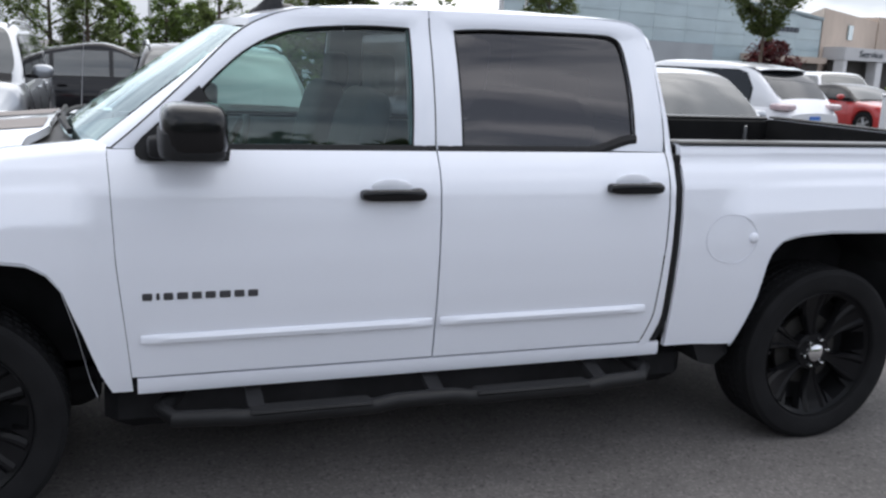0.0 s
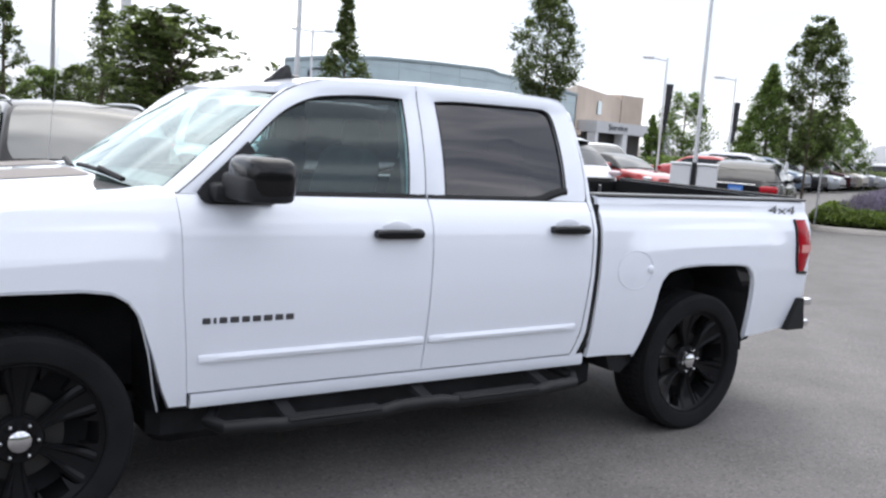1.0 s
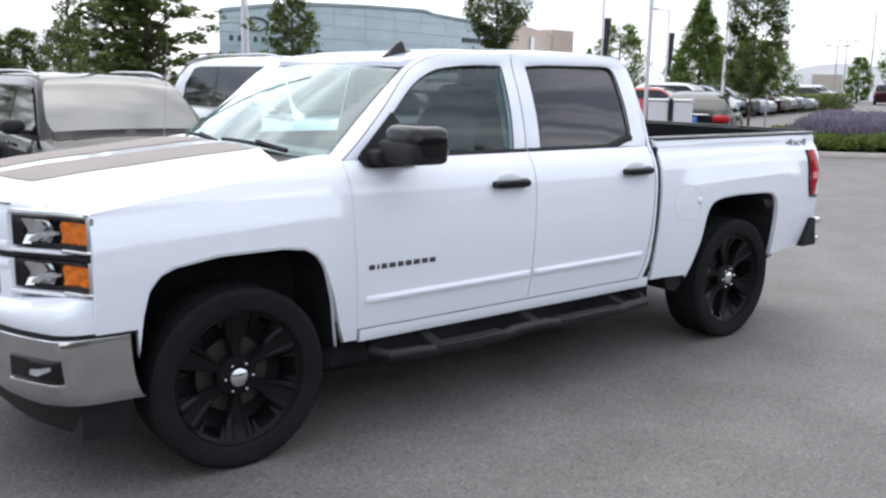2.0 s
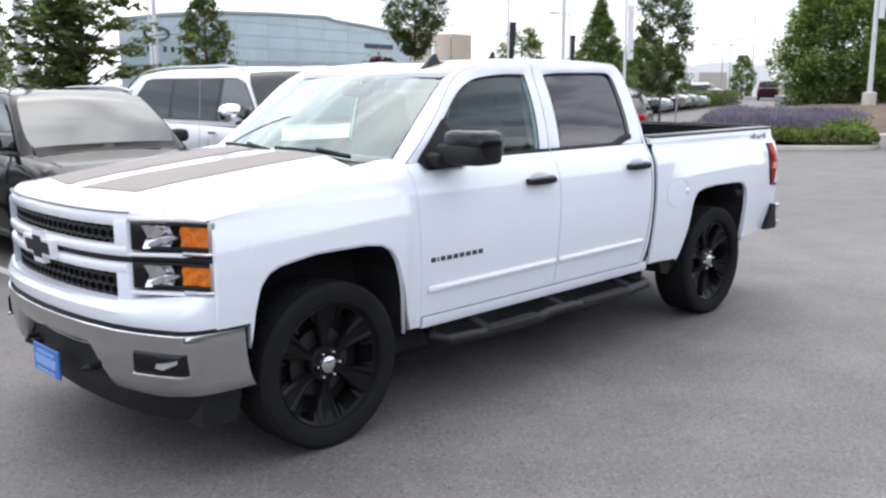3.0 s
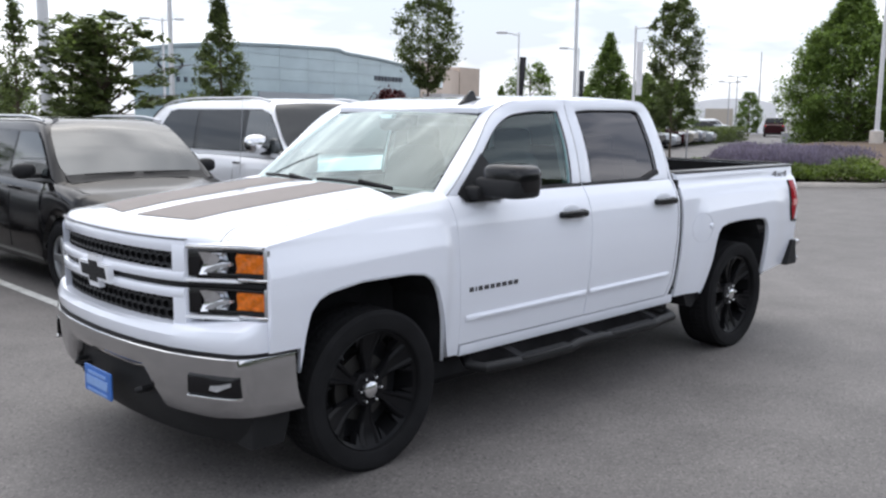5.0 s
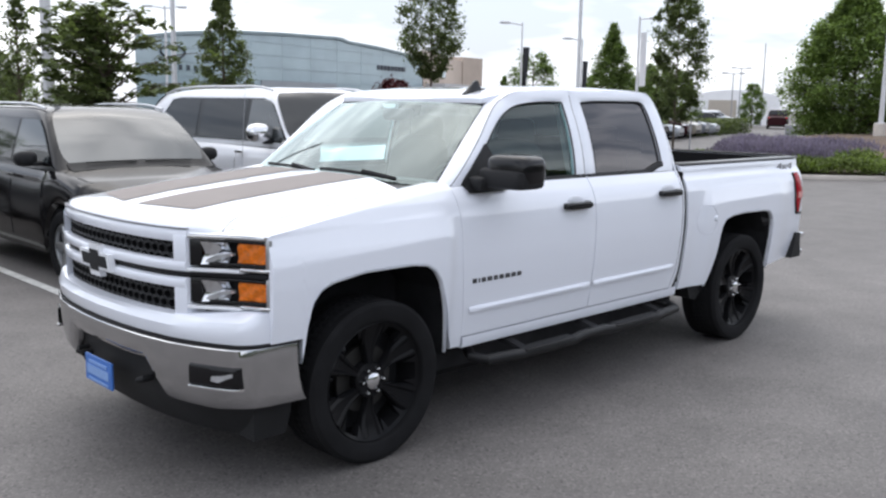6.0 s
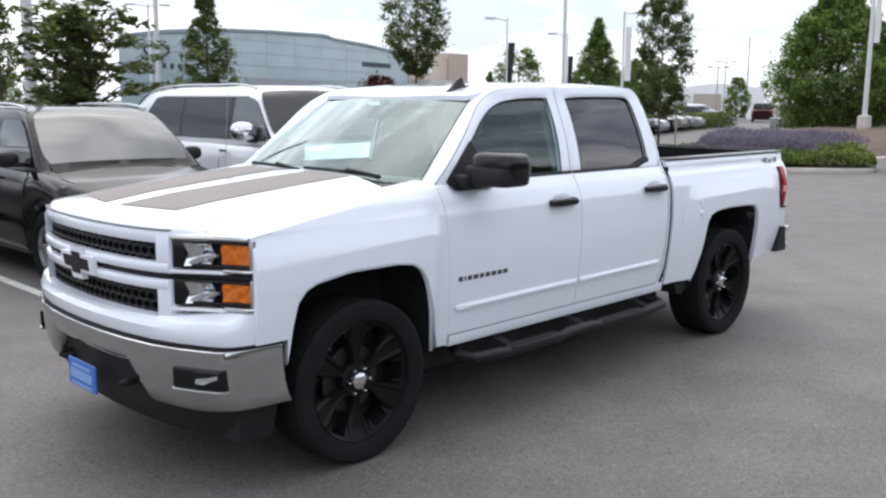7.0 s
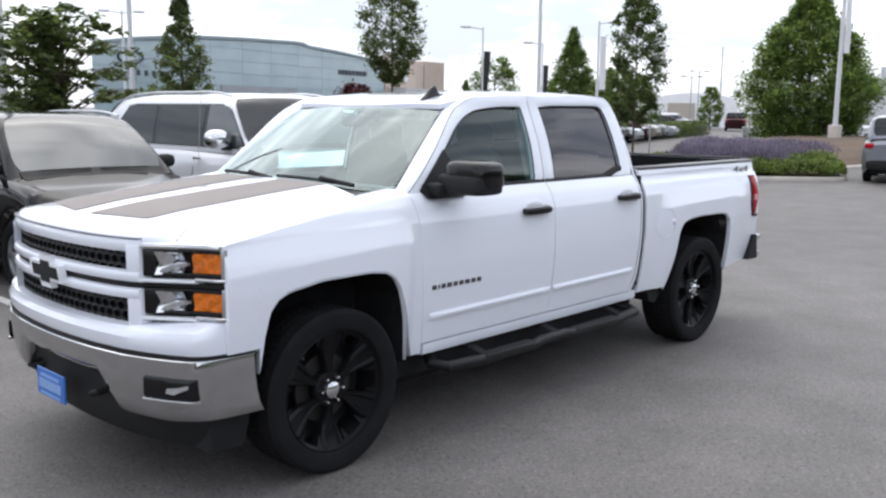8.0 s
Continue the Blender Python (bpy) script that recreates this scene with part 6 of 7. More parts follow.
for p, r in mounds(21, 105, 0.45, 0.75, 1.30):
    base = bed_height(p.x, p.y) - 0.05
    for _ in range(110):
        a, q = rg.uniform(0, 2 * math.pi), r * math.sqrt(rg.random())
        hh = (0.56 + 0.12 * rg.random()) * math.sqrt(max(0.05, 1 - (q / r) ** 2 * 0.75))
        stems.append((p.x + q * math.cos(a), p.y + q * math.sin(a), base + hh * rg.uniform(0.25, 0.72)))
    for _ in range(280):
        a, q = rg.uniform(0, 2 * math.pi), r * 1.1 * math.sqrt(rg.random())
        hh = (0.60 + 0.14 * rg.random()) * math.sqrt(max(0.06, 1 - (q / r / 1.1) ** 2 * 0.72))
        blooms.append((p.x + q * math.cos(a), p.y + q * math.sin(a), base + hh * rg.uniform(0.86, 1.06)))
leaf_object("lavender_foliage", leaf_cards(stems, 0.085, 8), LEAF, None, "grey-green lavender foliage in mounds", "lavender", "stuff")
sp = Shape()
rg = random.Random(9)
for p in blooms:
    h, w, a = rg.uniform(0.05, 0.10), rg.uniform(0.008, 0.014), rg.uniform(0, 3.1)
    lean = Vector((rg.uniform(-0.03, 0.03), rg.uniform(-0.03, 0.03), h))
    u = Vector((math.cos(a), math.sin(a), 0)) * w
    p = Vector(p)
    k = len(sp.v)
    sp.v += [tuple(p - u), tuple(p + u), tuple(p + lean + u * 0.7), tuple(p + lean - u * 0.7)]
    sp.f.append((k, k + 1, k + 2, k + 3))
leaf_object("lavender_flowers", sp, LAVENDER, None, "purple lavender flower spikes", "lavender", "stuff")


# ---- trees ----
def tree(name, label, at, height, crown_lo, rx, shape, leaf, n, size, seed, trunk=0.06, sparse=0.35, limbs=14, group="", per=60):
    """Tapered trunk with limbs; the crown is many clumps of leaf blades."""
    r2 = random.Random(seed)
    t = thing(name, label, "tree", at, 0, group)
    bark = Shape()
    lean = [(0.06 * height * 0.2 * noise.noise((seed, k, 0)), 0.06 * height * 0.2 * noise.noise((seed, k, 5)), z) for k, z in enumerate(np.linspace(-0.05, height * 0.92, 8))]
    bark.tube(lean, [trunk * (1 - 0.86 * k / 7) for k in range(8)], 8)
    part("trunk", bark, BARK, t)

    def radius(f):
        if shape == "cone":
            return rx * (1.0 - f) ** 1.0 * (0.55 + 0.45 * ease(0, 0.12, f))
        if shape == "column":
            return rx * (0.55 + 0.45 * math.sin(math.pi * min(1, f * 1.25 + 0.15))) * (1 - ease(0.70, 1.0, f) * 0.80)
        if shape == "broad":
            return rx * tab(f, [0, 0.15, 0.30, 0.45, 0.60, 0.76, 0.90, 1.0], [0.74, 0.95, 1.0, 0.92, 0.74, 0.44, 0.22, 0.06]) * (1 + 0.07 * math.sin(17 * f + seed))
        if shape == "cypress":
            return rx * tab(f, [0, 0.23, 0.50, 0.60, 0.78, 1.0], [0.95, 1.0, 0.78, 0.44, 0.22, 0.05])
        if shape == "vase":
            return rx * max(0.10, math.sin(math.pi * (0.03 + 0.90 * f ** 0.80)))
        if shape == "spire":
            return rx * (0.72 + 0.28 * ease(0, 0.22, f)) * max(0.05, 1 - f) ** 0.95
        return rx * max(0.12, math.sin(math.pi * (0.10 + 0.86 * f ** 0.85))) ** 0.7

    tips = []
    for k in range(limbs):
        f = (k + 0.5) / limbs
        z = lin(crown_lo, height * 0.95, f)
        a = k * 2.4 + r2.uniform(-0.4, 0.4)
        R = radius(f) * r2.uniform(0.75, 1.12)
        p0 = Vector((0, 0, max(crown_lo * 0.75, z - R * 0.55)))
        p2 = Vector((R * math.cos(a), R * math.sin(a), z + R * r2.uniform(0.05, 0.35)))
        p1 = p0.lerp(p2, 0.5) + Vector((0, 0, -0.06 * R))
        part("limb", Shape().tube([p0, p1, p2], [trunk * 0.36, trunk * 0.22, trunk * 0.08], 5), BARK, t)
        tips += [p1, p2, p0.lerp(p2, 0.75)]
    pts = []
    clumps = []
    m = max(30, int(n / per))
    for _ in range(m):
        f = r2.random()
        a = r2.uniform(0, 2 * math.pi)
        q = radius(f) * (0.35 + 0.65 * math.sqrt(r2.random()))
        clumps.append((Vector((q * math.cos(a), q * math.sin(a), lin(crown_lo, height, f))), r2.uniform(0.5, 1.2) * (0.3 + 0.7 * min(1.0, radius(f) / rx))))
    clumps += [(p, r2.uniform(0.5, 1.0)) for p in tips]
    cr = rx * sparse
    for _ in range(n):
        c, k = clumps[r2.randrange(len(clumps))]
        v = Vector((r2.gauss(0, 1), r2.gauss(0, 1), r2.gauss(0, 0.8)))
        p = c + v * cr * 0.42 * k
        if p.z > crown_lo * 0.8:
            pts.append(p)
    leaf_object("crown", leaf_cards(pts, size, seed + 1), leaf, t)
    return t


tree("street_tree", "slim young maple with a dense oval green crown", (16.2, 15.7, 0), 5.9, 2.55, 0.95, "vase", LEAF_DARK, 13500, 0.055, 31, 0.06, 0.30, 22)
tree("cypress_tree", "narrow columnar evergreen tree in front of the showroom", (13.8, 23.5, 0), 6.5, 0.7, 1.06, "cypress", LEAF_DARK, 22000, 0.06, 32, 0.07, 0.24, 26)
tree("young_tree", "young staked tree with an airy green crown", (19.6, 9.4, 0.15), 5.0, 1.35, 0.80, "oval", LEAF_DARK, 16000, 0.05, 33, 0.04, 0.30, 22, per=150)
tree("shade_tree", "large full-crowned maple on the mulch bed", (42.8, 13.7, 0.5), 7.4, 0.1, 3.15, "broad", LEAF_LIGHT, 85000, 0.092, 34, 0.16, 0.22, 34, per=170)
tree("conifer_tree", "cone-shaped green tree beyond the far row", (41.3, 26.9, 0), 6.5, 0.4, 2.6, "cone", LEAF, 26000, 0.085, 35, 0.12, 0.24, 22)
def layered_tree(name, label, at, height, crown_lo, reach, seed, open_side):
    """Broadleaf tree: arching limbs with flat bunches of large leaves, open to the sky towards open_side (degrees)."""
    r2 = random.Random(seed)
    t = thing(name, label, "tree", at)
    part("trunk", Shape().tube([(0, 0, -0.05), (0.03, 0.02, crown_lo), (-0.02, 0.04, height * 0.6), (0.02, 0, height * 0.85)], [0.085, 0.07, 0.05, 0.02], 8), BARK, t)
    pts = []
    for k in range(120):
        f = (k + 0.5) / 120
        a = k * 2.4 + r2.uniform(-0.3, 0.3)
        turn = math.cos(a - radians(open_side))
        R = reach * (0.55 + 0.45 * math.sin(math.pi * min(1, 0.18 + 0.80 * f))) * r2.uniform(0.65, 1.1) * (1 + 0.22 * max(0, turn))
        if turn > 0.1 and k % 3:
            continue
        z0 = lin(crown_lo, height * 0.80, f)
        rise = lin(0.10, 0.55, f) * R + 0.12
        d = Vector((math.cos(a), math.sin(a), 0))
        line = [Vector((0, 0, z0)) + d * R * u + Vector((0, 0, rise * math.sin(math.pi * 0.62 * u))) for u in np.linspace(0, 1, 6)]
        part("limb", Shape().tube(line, [0.016, 0.013, 0.011, 0.009, 0.006, 0.003], 5), BARK, t)
        for u in np.linspace(0.22, 1.0, 7):
            if r2.random() < (0.40 if turn > 0.1 else 0.20):
                continue
            i = min(4, int(u * 5))
            c = line[i].lerp(line[i + 1], u * 5 - i) + Vector((r2.gauss(0, 0.09), r2.gauss(0, 0.09), r2.gauss(0, 0.05)))
            w = r2.uniform(0.10, 0.19)
            for _ in range(20):
                q, e = w * math.sqrt(r2.random()), r2.uniform(0, 2 * math.pi)
                pts.append(c + Vector((q * math.cos(e), q * math.sin(e), -0.55 * q + r2.gauss(0, 0.025))))
    leaf_object("crown", leaf_cards(pts, 0.082, seed + 1, 0.35), LEAF_DARK, t)
    return t


layered_tree("broadleaf_tree", "broadleaf tree with big drooping leaf clusters and open sprays", (4.2, 11.2, 0), 3.6, 0.9, 1.35, 36, -28)
tree("roadside_tree", "dark fine-leaved tree with wispy upright twigs", (3.75, 14.2, 0), 3.9, 0.5, 0.95, "spire", LEAF_DARK, 4800, 0.05, 37, 0.06, 0.26, 30)
spots = [(43.4, 34.6, 5.3, 1.9, "oval", LEAF), (40.5, 34.5, 3.6, 1.0, "cone", LEAF_LIGHT), (45.5, 31.5, 3.8, 1.1, "cone", LEAF_LIGHT), (47.0, 27.5, 4.5, 1.9, "oval", LEAF), (50.5, 28.4, 4.2, 1.7, "oval", LEAF),
         (85.5, 40.6, 4.4, 1.3, "oval", LEAF_LIGHT), (52.0, 33.0, 4.0, 1.4, "oval", LEAF), (49.0, 29.5, 4.2, 1.3, "cone", LEAF), (57.5, 9.5, 4.4, 1.0, "oval", LEAF_LIGHT), (48.0, 5.0, 5.0, 1.2, "oval", LEAF_DARK)]
for i, (x, y, h, r, sh, lf) in enumerate(spots):
    tree("far_tree", "green tree standing beyond the lot", (x, y, 0), h, 0.3, r, sh, lf, 8000, 0.10, 50 + i, 0.10, 0.30, 10, "trees beyond the lot")
west = [(3.25, 23.4, 4.7, 0.85, "column", LEAF_DARK), (1.85, 25.5, 3.2, 0.75, "oval", LEAF), (0.5, 26.4, 3.0, 0.75, "oval", LEAF_LIGHT), (2.8, 26.4, 3.0, 1.15, "oval", LEAF),
        (4.7, 25.8, 2.8, 1.05, "oval", LEAF), (5.6, 25.2, 2.9, 0.95, "oval", LEAF_DARK), (6.7, 24.6, 3.2, 0.95, "oval", LEAF_DARK), (10.4, 26.5, 3.3, 0.5, "column", LEAF_DARK), (9.0, 29.5, 2.5, 1.2, "oval", LEAF),
        (-3.0, 24.0, 4.8, 1.4, "oval", LEAF_DARK), (-1.4, 25.0, 4.5, 1.2, "oval", LEAF), (-0.35, 24.2, 4.0, 0.8, "oval", LEAF_DARK), (-5.2, 26.5, 4.8, 1.7, "oval", LEAF)]
for i, (x, y, h, r, form, lf) in enumerate(west):
    tree("boundary_tree", "green tree in the belt behind the stalls", (x, y, 0), h, 0.35, r, form, lf, 7500, 0.062, 80 + i, 0.10, 0.30, 14, "trees of the boundary belt")
tree("purple_plum_tree", "maroon-leaved shrub tree before the showroom", (35.3, 39.2, 0), 3.25, 0.3, 1.65, "oval", LEAF_RED, 4200, 0.13, 99, 0.08, 0.4, 10)
for i in range(7):
    x, y = 44 + 3.0 * i, 25.2 + 0.75 * i
    pts = []
    rg = random.Random(200 + i)
    for _ in range(900):
        pts.append((x + rg.uniform(-1.4, 1.4), y + rg.uniform(-0.5, 0.5), rg.uniform(0.05, 1.15) ** 1.0))
    leaf_object("clipped_shrub", leaf_cards(pts, 0.12, 300 + i), LEAF_DARK, None, "dark clipped shrub along the drive", "shrub", "", "shrubs along the drive")
belt = []
rg = random.Random(71)
for _ in range(16000):
    t = rg.uniform(-75, 70)
    top = 5.6 + 1.6 * noise.noise((t * 0.10, 3, 0)) + 0.9 * noise.noise((t * 0.5, 8, 0))
    if t > -45:
        belt.append((t, -26 + rg.uniform(-1.5, 1.5), top * rg.random() ** 0.8))
    else:
        belt.append((-45 + rg.uniform(-1.5, 1.5), -26 + (-45 - t) * 2.4, top * rg.random() ** 0.8))
leaf_object("boundary_belt", leaf_cards(belt, 0.62, 72), LEAF_DARK, None, "dark green belt of trees along the far edge of the lot", "hedge", "stuff")
hb = []
rg = random.Random(44)
for _ in range(9000):
    t = rg.random()
    hb.append((lin(34, 58, t) + rg.uniform(-0.6, 0.6), lin(27.7, 35.0, t) + rg.uniform(-0.7, 0.7), rg.random() ** 0.6 * 1.25))
leaf_object("boundary_hedge", leaf_cards(hb, 0.15, 45), LEAF, None, "long green hedge behind the far row", "hedge", "stuff")
st = thing("tree_stake", "thin grey metal stake beside the young tree", "stake", (18.7, 8.35, 0.12))
part("stake_post", Shape().tube([(0, 0, -0.1), (0.02, 0, 1.35)], 0.022, 8), POLE_GREY, st)

# ---- poles and banners ----
BANNER = mat("black_banner", (0.02, 0.02, 0.024), 0.7, var=0.15, scale=5)
BANNER_W = mat("white_banner", (0.75, 0.75, 0.76), 0.7, var=0.04, scale=5)


def lamp_post(label, at, height, r, heads, material, banner=None, base=0.0, banner_at=(0.45, 0.82), banner_turn=0.0, width=0.0):
    t = thing("street_lamp", label, "street lamp", at)
    part("pole", Shape().tube([(0, 0, base - 0.05), (0, 0, height)], [r, r * 0.62], 12), material, t)
    if base:
        part("footing", Shape().lathe([(0.001, 0), (r * 2.6, 0), (r * 2.6, base), (r * 2.4, base + 0.03), (0.001, base + 0.03)], 20, Matrix.Rotation(radians(90), 4, "X") @ Matrix.Scale(1, 4)), CONCRETE, t)
    part("base_plate", Shape().box(-r * 1.6, r * 1.6, -r * 1.6, r * 1.6, base + 0.025, base + 0.06, 0.01), material, t)
    for a in heads:
        d = Vector((math.cos(radians(a)), math.sin(radians(a)), 0))
        arm = part("arm", Shape().tube([(0, 0, height - 0.12), tuple(d * 0.55 + Vector((0, 0, height - 0.05)))], 0.03, 8), material, t)
        m = pose(d.x * 0.85, d.y * 0.85, height - 0.03, 0, 0, a)
        part("lamp_head", Shape().blob((0, 0, 0), (0.28, 0.13, 0.06), 0.5, 18, 8, m), POLE_GREY if material is POLE_GREY else POLE_WHITE, arm)
    if banner:
        z0, z1 = (height * k for k in banner_at)
        d = Vector((math.cos(radians(banner_turn)), math.sin(radians(banner_turn)), 0))
        rows = []
        for k in range(12):
            z = lin(z0, z1, k / 11)
            w = width or 0.12 + 0.22 * (k / 11) ** 0.7
            side = Vector((-d.y, d.x, 0)) * 0.05 * math.sin(5 * k / 11)
            rows.append([tuple(d * (r + 0.01) + Vector((0, 0, z))), tuple(d * (r + w * 0.5) + side + Vector((0, 0, z))), tuple(d * (r + w) - side + Vector((0, 0, z)))])
        sh = Shape().grid(rows)
        nrm = Vector((-d.y, d.x, 0)) * 0.006
        sh.grid([[tuple(Vector(p) + nrm) for p in row] for row in rows], flip=True)
        part("banner", sh, banner, t, "feather banner")
    return t


lamp_post("tall white light pole beyond the parked sedans", (18.3, 11.8, 0), 10.0, 0.06, (), POLE_WHITE)
for k, (a, b) in enumerate(((-0.30, -0.03), (0.03, 0.30))):
    cb = thing("utility_cabinet", "slim white metal utility cabinet standing on the asphalt", "cabinet", (8.85, 3.65, 0), -50)
    part("casing", Shape().box(a, b, -0.14, 0.14, 0.0, 1.46, 0.015), POLE_WHITE, cb)
    part("lid", Shape().box(a - 0.012, b + 0.012, -0.155, 0.155, 1.46, 1.49, 0.01), POLE_WHITE, cb)
gp = thing("cabinet_post", "black metal post between two cabinets", "post", (8.85, 3.65, 0), -50)
part("post", Shape().box(-0.028, 0.028, -0.16, 0.12, 0.0, 1.50, 0.008), BLACK_PLASTIC, gp)
lamp_post("grey street lamp with a black feather banner", (30.5, 24.5, 0), 5.7, 0.055, (150,), POLE_WHITE, BANNER, banner_at=(0.42, 0.80), banner_turn=-40)
lamp_post("grey street lamp with a black feather banner", (36.8, 25.7, 0), 5.4, 0.055, (150,), POLE_WHITE, BANNER, banner_at=(0.40, 0.78), banner_turn=-30)
lamp_post("white street lamp with a white banner", (35.8, 21.5, 0), 6.2, 0.08, (-20,), POLE_WHITE, BANNER_W, banner_at=(0.46, 0.88), banner_turn=-45, width=0.32)
lamp_post("tall white light pole near the showroom", (12.5, 24.5, 0), 9.0, 0.10, (), POLE_WHITE)
lamp_post("white twin-arm lamp before the showroom", (20.3, 40.0, 0), 6.6, 0.08, (-30, 150), POLE_WHITE)
lamp_post("tall white light pole among the stalls", (3.9, 13.1, 0), 9.0, 0.12, (), POLE_WHITE)
lamp_post("tall white light pole before the tree belt", (1.46, 27.5, 0), 9.0, 0.09, (), POLE_WHITE)
lamp_post("grey light pole before the tree belt", (5.5, 28.8, 0), 8.0, 0.09, (20,), POLE_GREY)
lamp_post("tall white lamp on a concrete footing in the mulch", (38.6, 10.75, 0.45), 9.0, 0.11, (160,), POLE_WHITE, BANNER_W, base=0.8, banner_at=(0.44, 0.70), banner_turn=-48, width=0.26)
lamp_post("slim street lamp far down the drive", (72.2, 35.8, 0), 5.0, 0.06, (150, -30), POLE_GREY)
lamp_post("slim street lamp far down the drive", (81.4, 39.9, 0), 5.9, 0.06, (150, -30), POLE_GREY)
lamp_post("thin grey mast beyond the white hall", (95.8, 44.7, 0), 9.2, 0.09, (), POLE_GREY)

# ---- showroom ----
FA, FD = Vector((20.2, 43.3)), Vector((0.952, 0.307)).normalized()
FN = Vector((FD.y, -FD.x))
PANE = mat("showroom_glass", (0.335, 0.42, 0.455), 0.10, var=0.10, scale=0.5, spec=0.6)
PANE_PALE = mat("showroom_pale_glass", (0.36, 0.45, 0.48), 0.14, var=0.10, scale=0.5, spec=0.6)
MULLION = mat("mullion_grey", (0.33, 0.405, 0.435), 0.45, var=0.05)
TAN = mat("tan_render", (0.45, 0.37, 0.31), 0.85, var=0.08, scale=0.6, fine=0.06, bscale=30)
GREY_WALL = mat("grey_render", (0.33, 0.35, 0.37), 0.85, var=0.08, scale=0.6)
# near-black sheet colour that carries the shade inside the bays
SHOP_DARK = mat("painted_bay_shade", (0.06, 0.055, 0.05), 0.8, var=0.2, scale=1)


def roofline(s):
    return tab(s, [-0.2, 3.3, 7.5, 13.0, 19.6, 20.2, 24.9, 29.3, 33.0], [5.20, 5.70, 6.10, 6.36, 6.54, 6.36, 6.20, 5.92, 5.60])


def fac(s, z, out=0.0):
    p = FA + FD * s + FN * out
    return (p.x, p.y, z)


def behind(s, z):
    """The rear wall stands back and to the east of the glass front."""
    p = FA + FD * s + Vector((9.0, 13.5))
    return (p.x, p.y, z)


showroom = thing("showroom", "glass-fronted dealership showroom with a curved roofline", "building", (0, 0, 0))
ss = np.linspace(0, 32, 33)
rows = [[fac(s, 0, 0), fac(s, roofline(s) - 0.05, 0), behind(s, roofline(s) - 0.05), behind(s, 0)] for s in ss]
core = Shape().grid(rows)
core.add(rows[0], [(0, 1, 2, 3)])
core.add(rows[-1], [(0, 1, 2, 3)])
part("wall", core, MULLION, showroom)
rows = [[fac(s, roofline(s) - 0.16, 0.16), fac(s, roofline(s) + 0.02, 0.20), fac(s, roofline(s) + 0.05, 0.05), behind(s, roofline(s))] for s in np.linspace(-0.1, 32.1, 40)]
part("roof", Shape().grid(rows), MULLION, showroom)
levels = [0.15, 1.25, 2.35, 3.20, 4.0, 4.8, 5.6, 6.4]
for i in range(10):
    s0, s1 = i * 3.2, i * 3.2 + 3.2
    for z0, z1 in zip(levels, levels[1:]):
        ta, tb = min(z1, roofline(s0 + 0.04) - 0.2), min(z1, roofline(s1 - 0.04) - 0.2)
        if min(ta, tb) < z0 + 0.15:
            continue
        q = [fac(s0 + 0.02, z0 + 0.012, 0.03), fac(s1 - 0.02, z0 + 0.012, 0.03), fac(s1 - 0.02, tb - 0.012, 0.03), fac(s0 + 0.02, ta - 0.012, 0.03)]
        part("pane", Shape().prism(q, (FN.x * 0.04, FN.y * 0.04, 0)), PANE_PALE if (i * 7 + int(z0 * 3)) % 5 < 2 else PANE, showroom, sharp=0)
for i in range(11):
    s = i * 3.2
    part("mullion", Shape().prism([fac(s - 0.02, 0, 0.02), fac(s + 0.02, 0, 0.02), fac(s + 0.02, roofline(s) - 0.15, 0.02), fac(s - 0.02, roofline(s) - 0.15, 0.02)], (FN.x * 0.06, FN.y * 0.06, 0)), MULLION, showroom, sharp=0)
part("dark_band", Shape().prism([fac(10.5, 0.1, 0.1), fac(19.0, 0.1, 0.1), fac(19.0, 3.2, 0.1), fac(10.5, 3.2, 0.1)], (FN.x * 0.05, FN.y * 0.05, 0)), GREY_WALL, showroom)
# flat dark sheet in place of the entry's shaded depth
part("entry_bay_shade", Shape().prism([fac(22.5, 0.0, 0.1), fac(32.0, 0.0, 0.1), fac(32.0, 2.3, 0.1), fac(22.5, 2.3, 0.1)], (FN.x * 0.06, FN.y * 0.06, 0)), SHOP_DARK, showroom)
part("entry_fascia", Shape().prism([fac(22.2, 2.3, 0.1), fac(32.4, 2.3, 0.1), fac(32.4, 2.75, 0.1), fac(22.2, 2.75, 0.1)], (FN.x * 0.5, FN.y * 0.5, 0)), TAN, showroom)
SIGN_DARK = mat("sign_dark", (0.035, 0.045, 0.06), 0.5, var=0.1)
for s0, w in ((24.7, 0.55), (25.35, 0.40), (25.85, 0.40), (26.35, 0.40), (26.9, 0.55), (27.55, 0.40), (28.05, 0.40), (28.55, 0.45)):
    part("sign_bar", Shape().prism([fac(s0, 4.45, 0.08), fac(s0 + w, 4.45, 0.08), fac(s0 + w, 4.80, 0.08), fac(s0, 4.80, 0.08)], (FN.x * 0.06, FN.y * 0.06, 0)), SIGN_DARK, showroom)
for i in range(8):
    s0 = 0.7 + i * 0.62
    part("sign_bar", Shape().prism([fac(s0, 3.55, 0.08), fac(s0 + 0.22, 3.55, 0.08), fac(s0 + 0.22, 3.85, 0.08), fac(s0, 3.85, 0.08)], (FN.x * 0.06, FN.y * 0.06, 0)), SIGN_DARK, showroom)
ov = [fac(2.7 + 0.95 * math.cos(a), 4.55 + 0.36 * math.sin(a), 0.14) for a in np.linspace(0, 2 * math.pi, 28)]
part("sign_oval", Shape().tube(ov, 0.06, 6), SIGN_DARK, showroom)

tan = thing("service_block", "tan rendered service wing with a canopy", "building", (0, 0, 0))
tb = Shape()
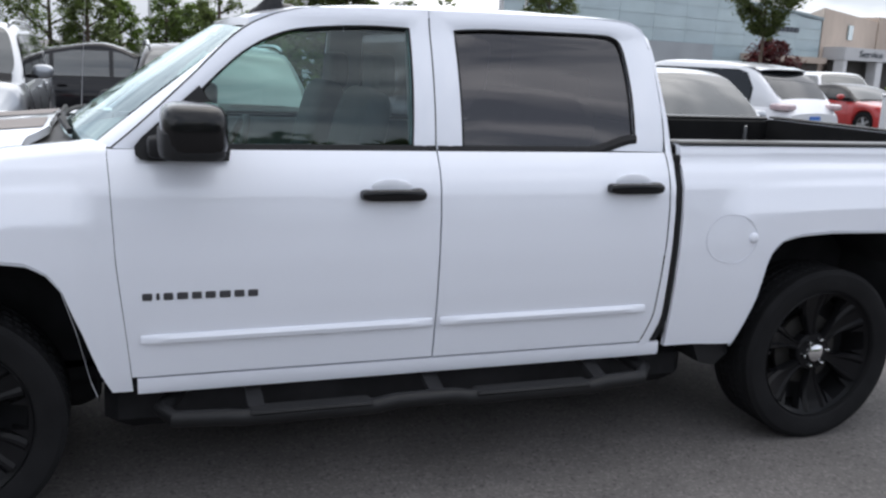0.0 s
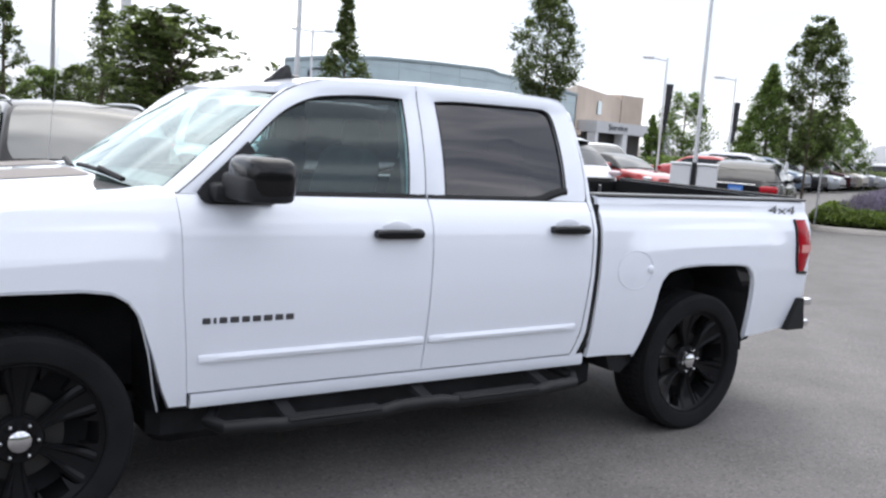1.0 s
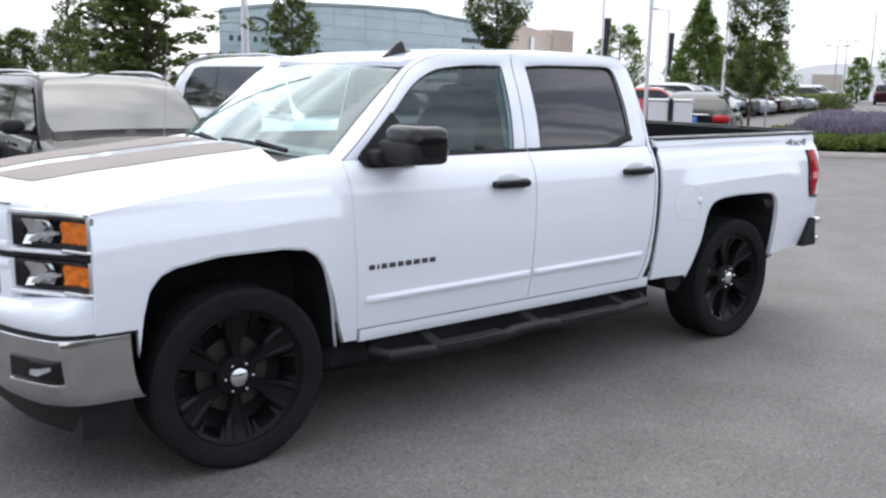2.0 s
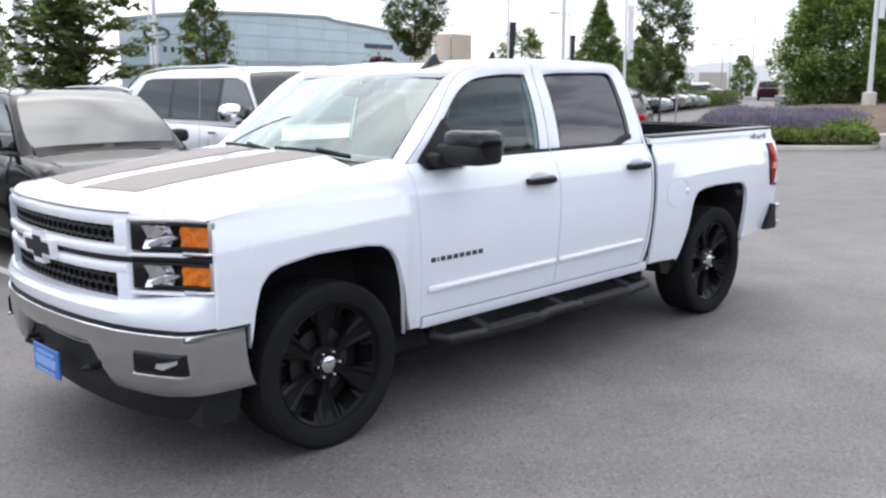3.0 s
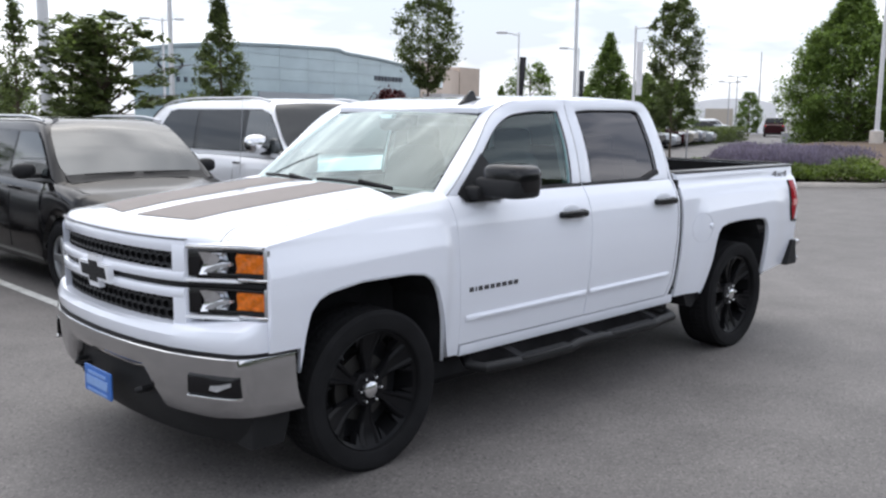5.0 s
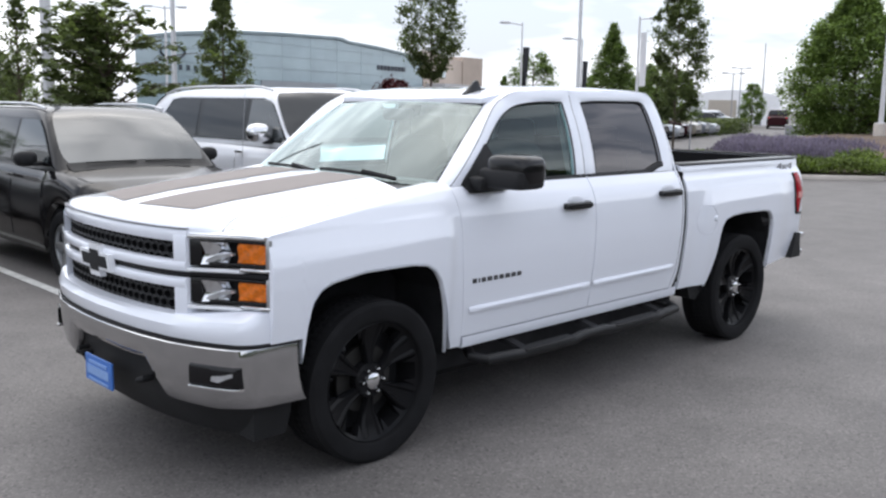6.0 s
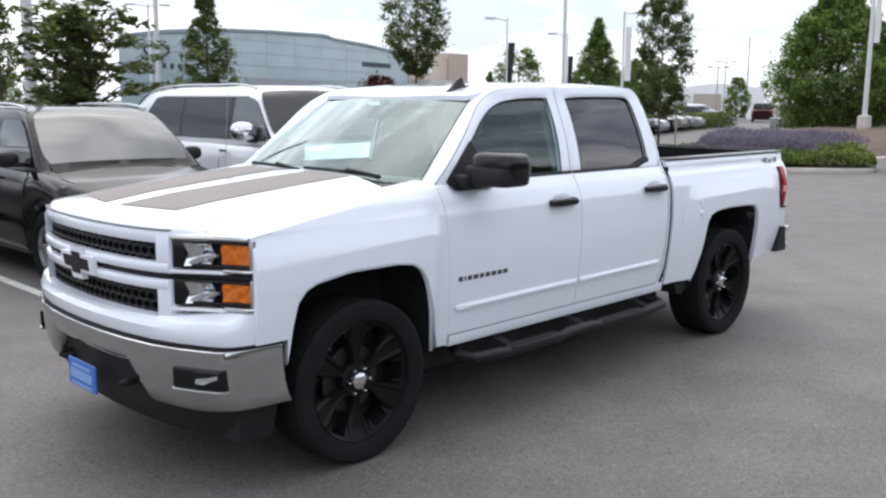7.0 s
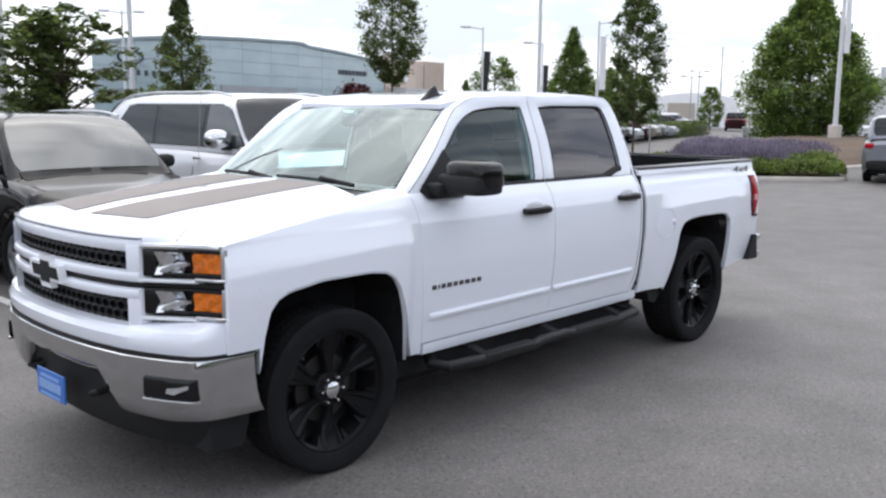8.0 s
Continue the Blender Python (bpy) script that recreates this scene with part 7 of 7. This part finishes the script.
rows = [[(p[0], p[1], 0), (p[0], p[1], z)] for p, z in ((behind(32.1, 0), 6.45), (fac(32.1, 0, 0.1), 6.45), (fac(51.4, 0, -5.9), 6.45), (fac(51.4, 0, -22.0), 6.45))]
tb.grid(rows)
tb.add([r[1] for r in rows], [(0, 1, 2, 3)])
part("wall", tb, TAN, tan)
bk = [fac(51.42, 0, -5.8), fac(55.3, 0, -5.3), fac(55.3, 0, -18.0), fac(51.42, 0, -18.0)]
part("rear_block", Shape().prism(bk, (0, 0, 6.9)), TAN, tan)
part("window", Shape().prism([fac(40.0, 4.4, -2.3), fac(41.6, 4.4, -2.8), fac(41.6, 5.6, -2.8), fac(40.0, 5.6, -2.3)], (FN.x * 0.1, FN.y * 0.1, 0)), PANE_PALE, tan)
part("canopy_fascia", Shape().prism([fac(33.2, 2.65, 1.6), fac(48.0, 2.65, 1.6), fac(48.0, 3.62, 1.6), fac(33.2, 3.62, 1.6)], (-FN.x * 6, -FN.y * 6, 0)), mat("canopy_grey", (0.50, 0.50, 0.51), 0.7, var=0.06, scale=0.8), tan)
# flat dark sheet painted as the shade under the canopy
part("service_bay_shade", Shape().prism([fac(33.6, 0.0, 0.2), fac(44.0, 0.0, 0.2), fac(44.0, 2.64, 0.2), fac(33.6, 2.64, 0.2)], (-FN.x * 0.2, -FN.y * 0.2, 0)), SHOP_DARK, tan)
for s0, w in ((33.3, 0.5), (38.2, 0.9), (44.6, 1.1), (47.2, 0.8)):
    part("column", Shape().prism([fac(s0, 0, 1.5), fac(s0 + w, 0, 1.5), fac(s0 + w, 2.65, 1.5), fac(s0, 2.65, 1.5)], (-FN.x * 0.8, -FN.y * 0.8, 0)), POLE_WHITE, tan)
ang = math.degrees(math.atan2(FD.y, FD.x))
wp = fac(37.0, 3.16, 1.64)
words("sign_letters", "Service", 0.72, pose(*wp, 90, 0, ang) @ Matrix.Diagonal((1.7, 1, 1, 1)), SIGN_DARK, tan, 0.02)

box = thing("utility_box", "pale grey utility box standing beyond the lavender bed", "utility box", (60.7, 24.9, 0), 24)
part("casing", Shape().box(-0.35, 0.35, -0.42, 0.42, 0.0, 0.72, 0.03), POLE_GREY, box)
part("lid", Shape().box(-0.38, 0.38, -0.45, 0.45, 0.72, 0.78, 0.02), POLE_WHITE, box)

hall = thing("white_hall", "white vaulted fabric hall at the end of the drive", "building", (0, 0, 0))
sh = Shape()
o, d = Vector((96.0, 54.0)), Vector((0.42, -0.91)).normalized()
nrm = Vector((d.y, -d.x)) * -1
rows = []
for t in np.linspace(0, 13, 10):
    row = []
    for a in np.linspace(0, math.pi, 13):
        p = o + d * t * 0 + Vector((0.91, 0.42)) * t + d * (5.2 * (1 - math.cos(a)))
        row.append((p.x, p.y, 2.9 + 1.2 * math.sin(a) if 0 < a < math.pi else 0.0))
    rows.append(row)
sh.grid(rows)
sh.add(rows[0], [tuple(range(13))])
HALL = mat("white_fabric", (0.86, 0.86, 0.87), 0.7, var=0.05, scale=0.4)
part("shell", sh, HALL, hall)
p0, p1 = o + d * 2.2 - Vector((0.91, 0.42)) * 0.1, o + d * 5.4 - Vector((0.91, 0.42)) * 0.1
part("door", Shape().prism([(p0.x, p0.y, 0), (p1.x, p1.y, 0), (p1.x, p1.y, 2.9), (p0.x, p0.y, 2.9)], (-0.1, -0.05, 0)), mat("hall_door", (0.45, 0.40, 0.34), 0.7, var=0.1), hall)
long = thing("pale_warehouse", "long pale warehouse beyond the drive", "building", (0, 0, 0))
part("wall", Shape().prism([(104, 42.5, 0), (128, -4.0, 0), (136, 0.0, 0), (112, 46.0, 0)], (0, 0, 4.6)), mat("warehouse_pale", (0.60, 0.60, 0.61), 0.8, var=0.06, scale=0.3), long)
part("roof_edge", Shape().prism([(103.9, 42.6, 4.6), (128, -4.2, 4.6), (136.2, 0.0, 4.6), (112, 46.2, 4.6)], (0, 0, 0.25)), POLE_GREY, long)
right = thing("pale_block", "pale flat-roofed building beyond the island", "building", (0, 0, 0))
part("wall", Shape().prism([(70, 14.5, 0), (86, 2, 0), (92, 8, 0), (76, 21, 0)], (0, 0, 5.6)), mat("pale_block_render", (0.50, 0.51, 0.54), 0.8, var=0.06, scale=0.3), right)
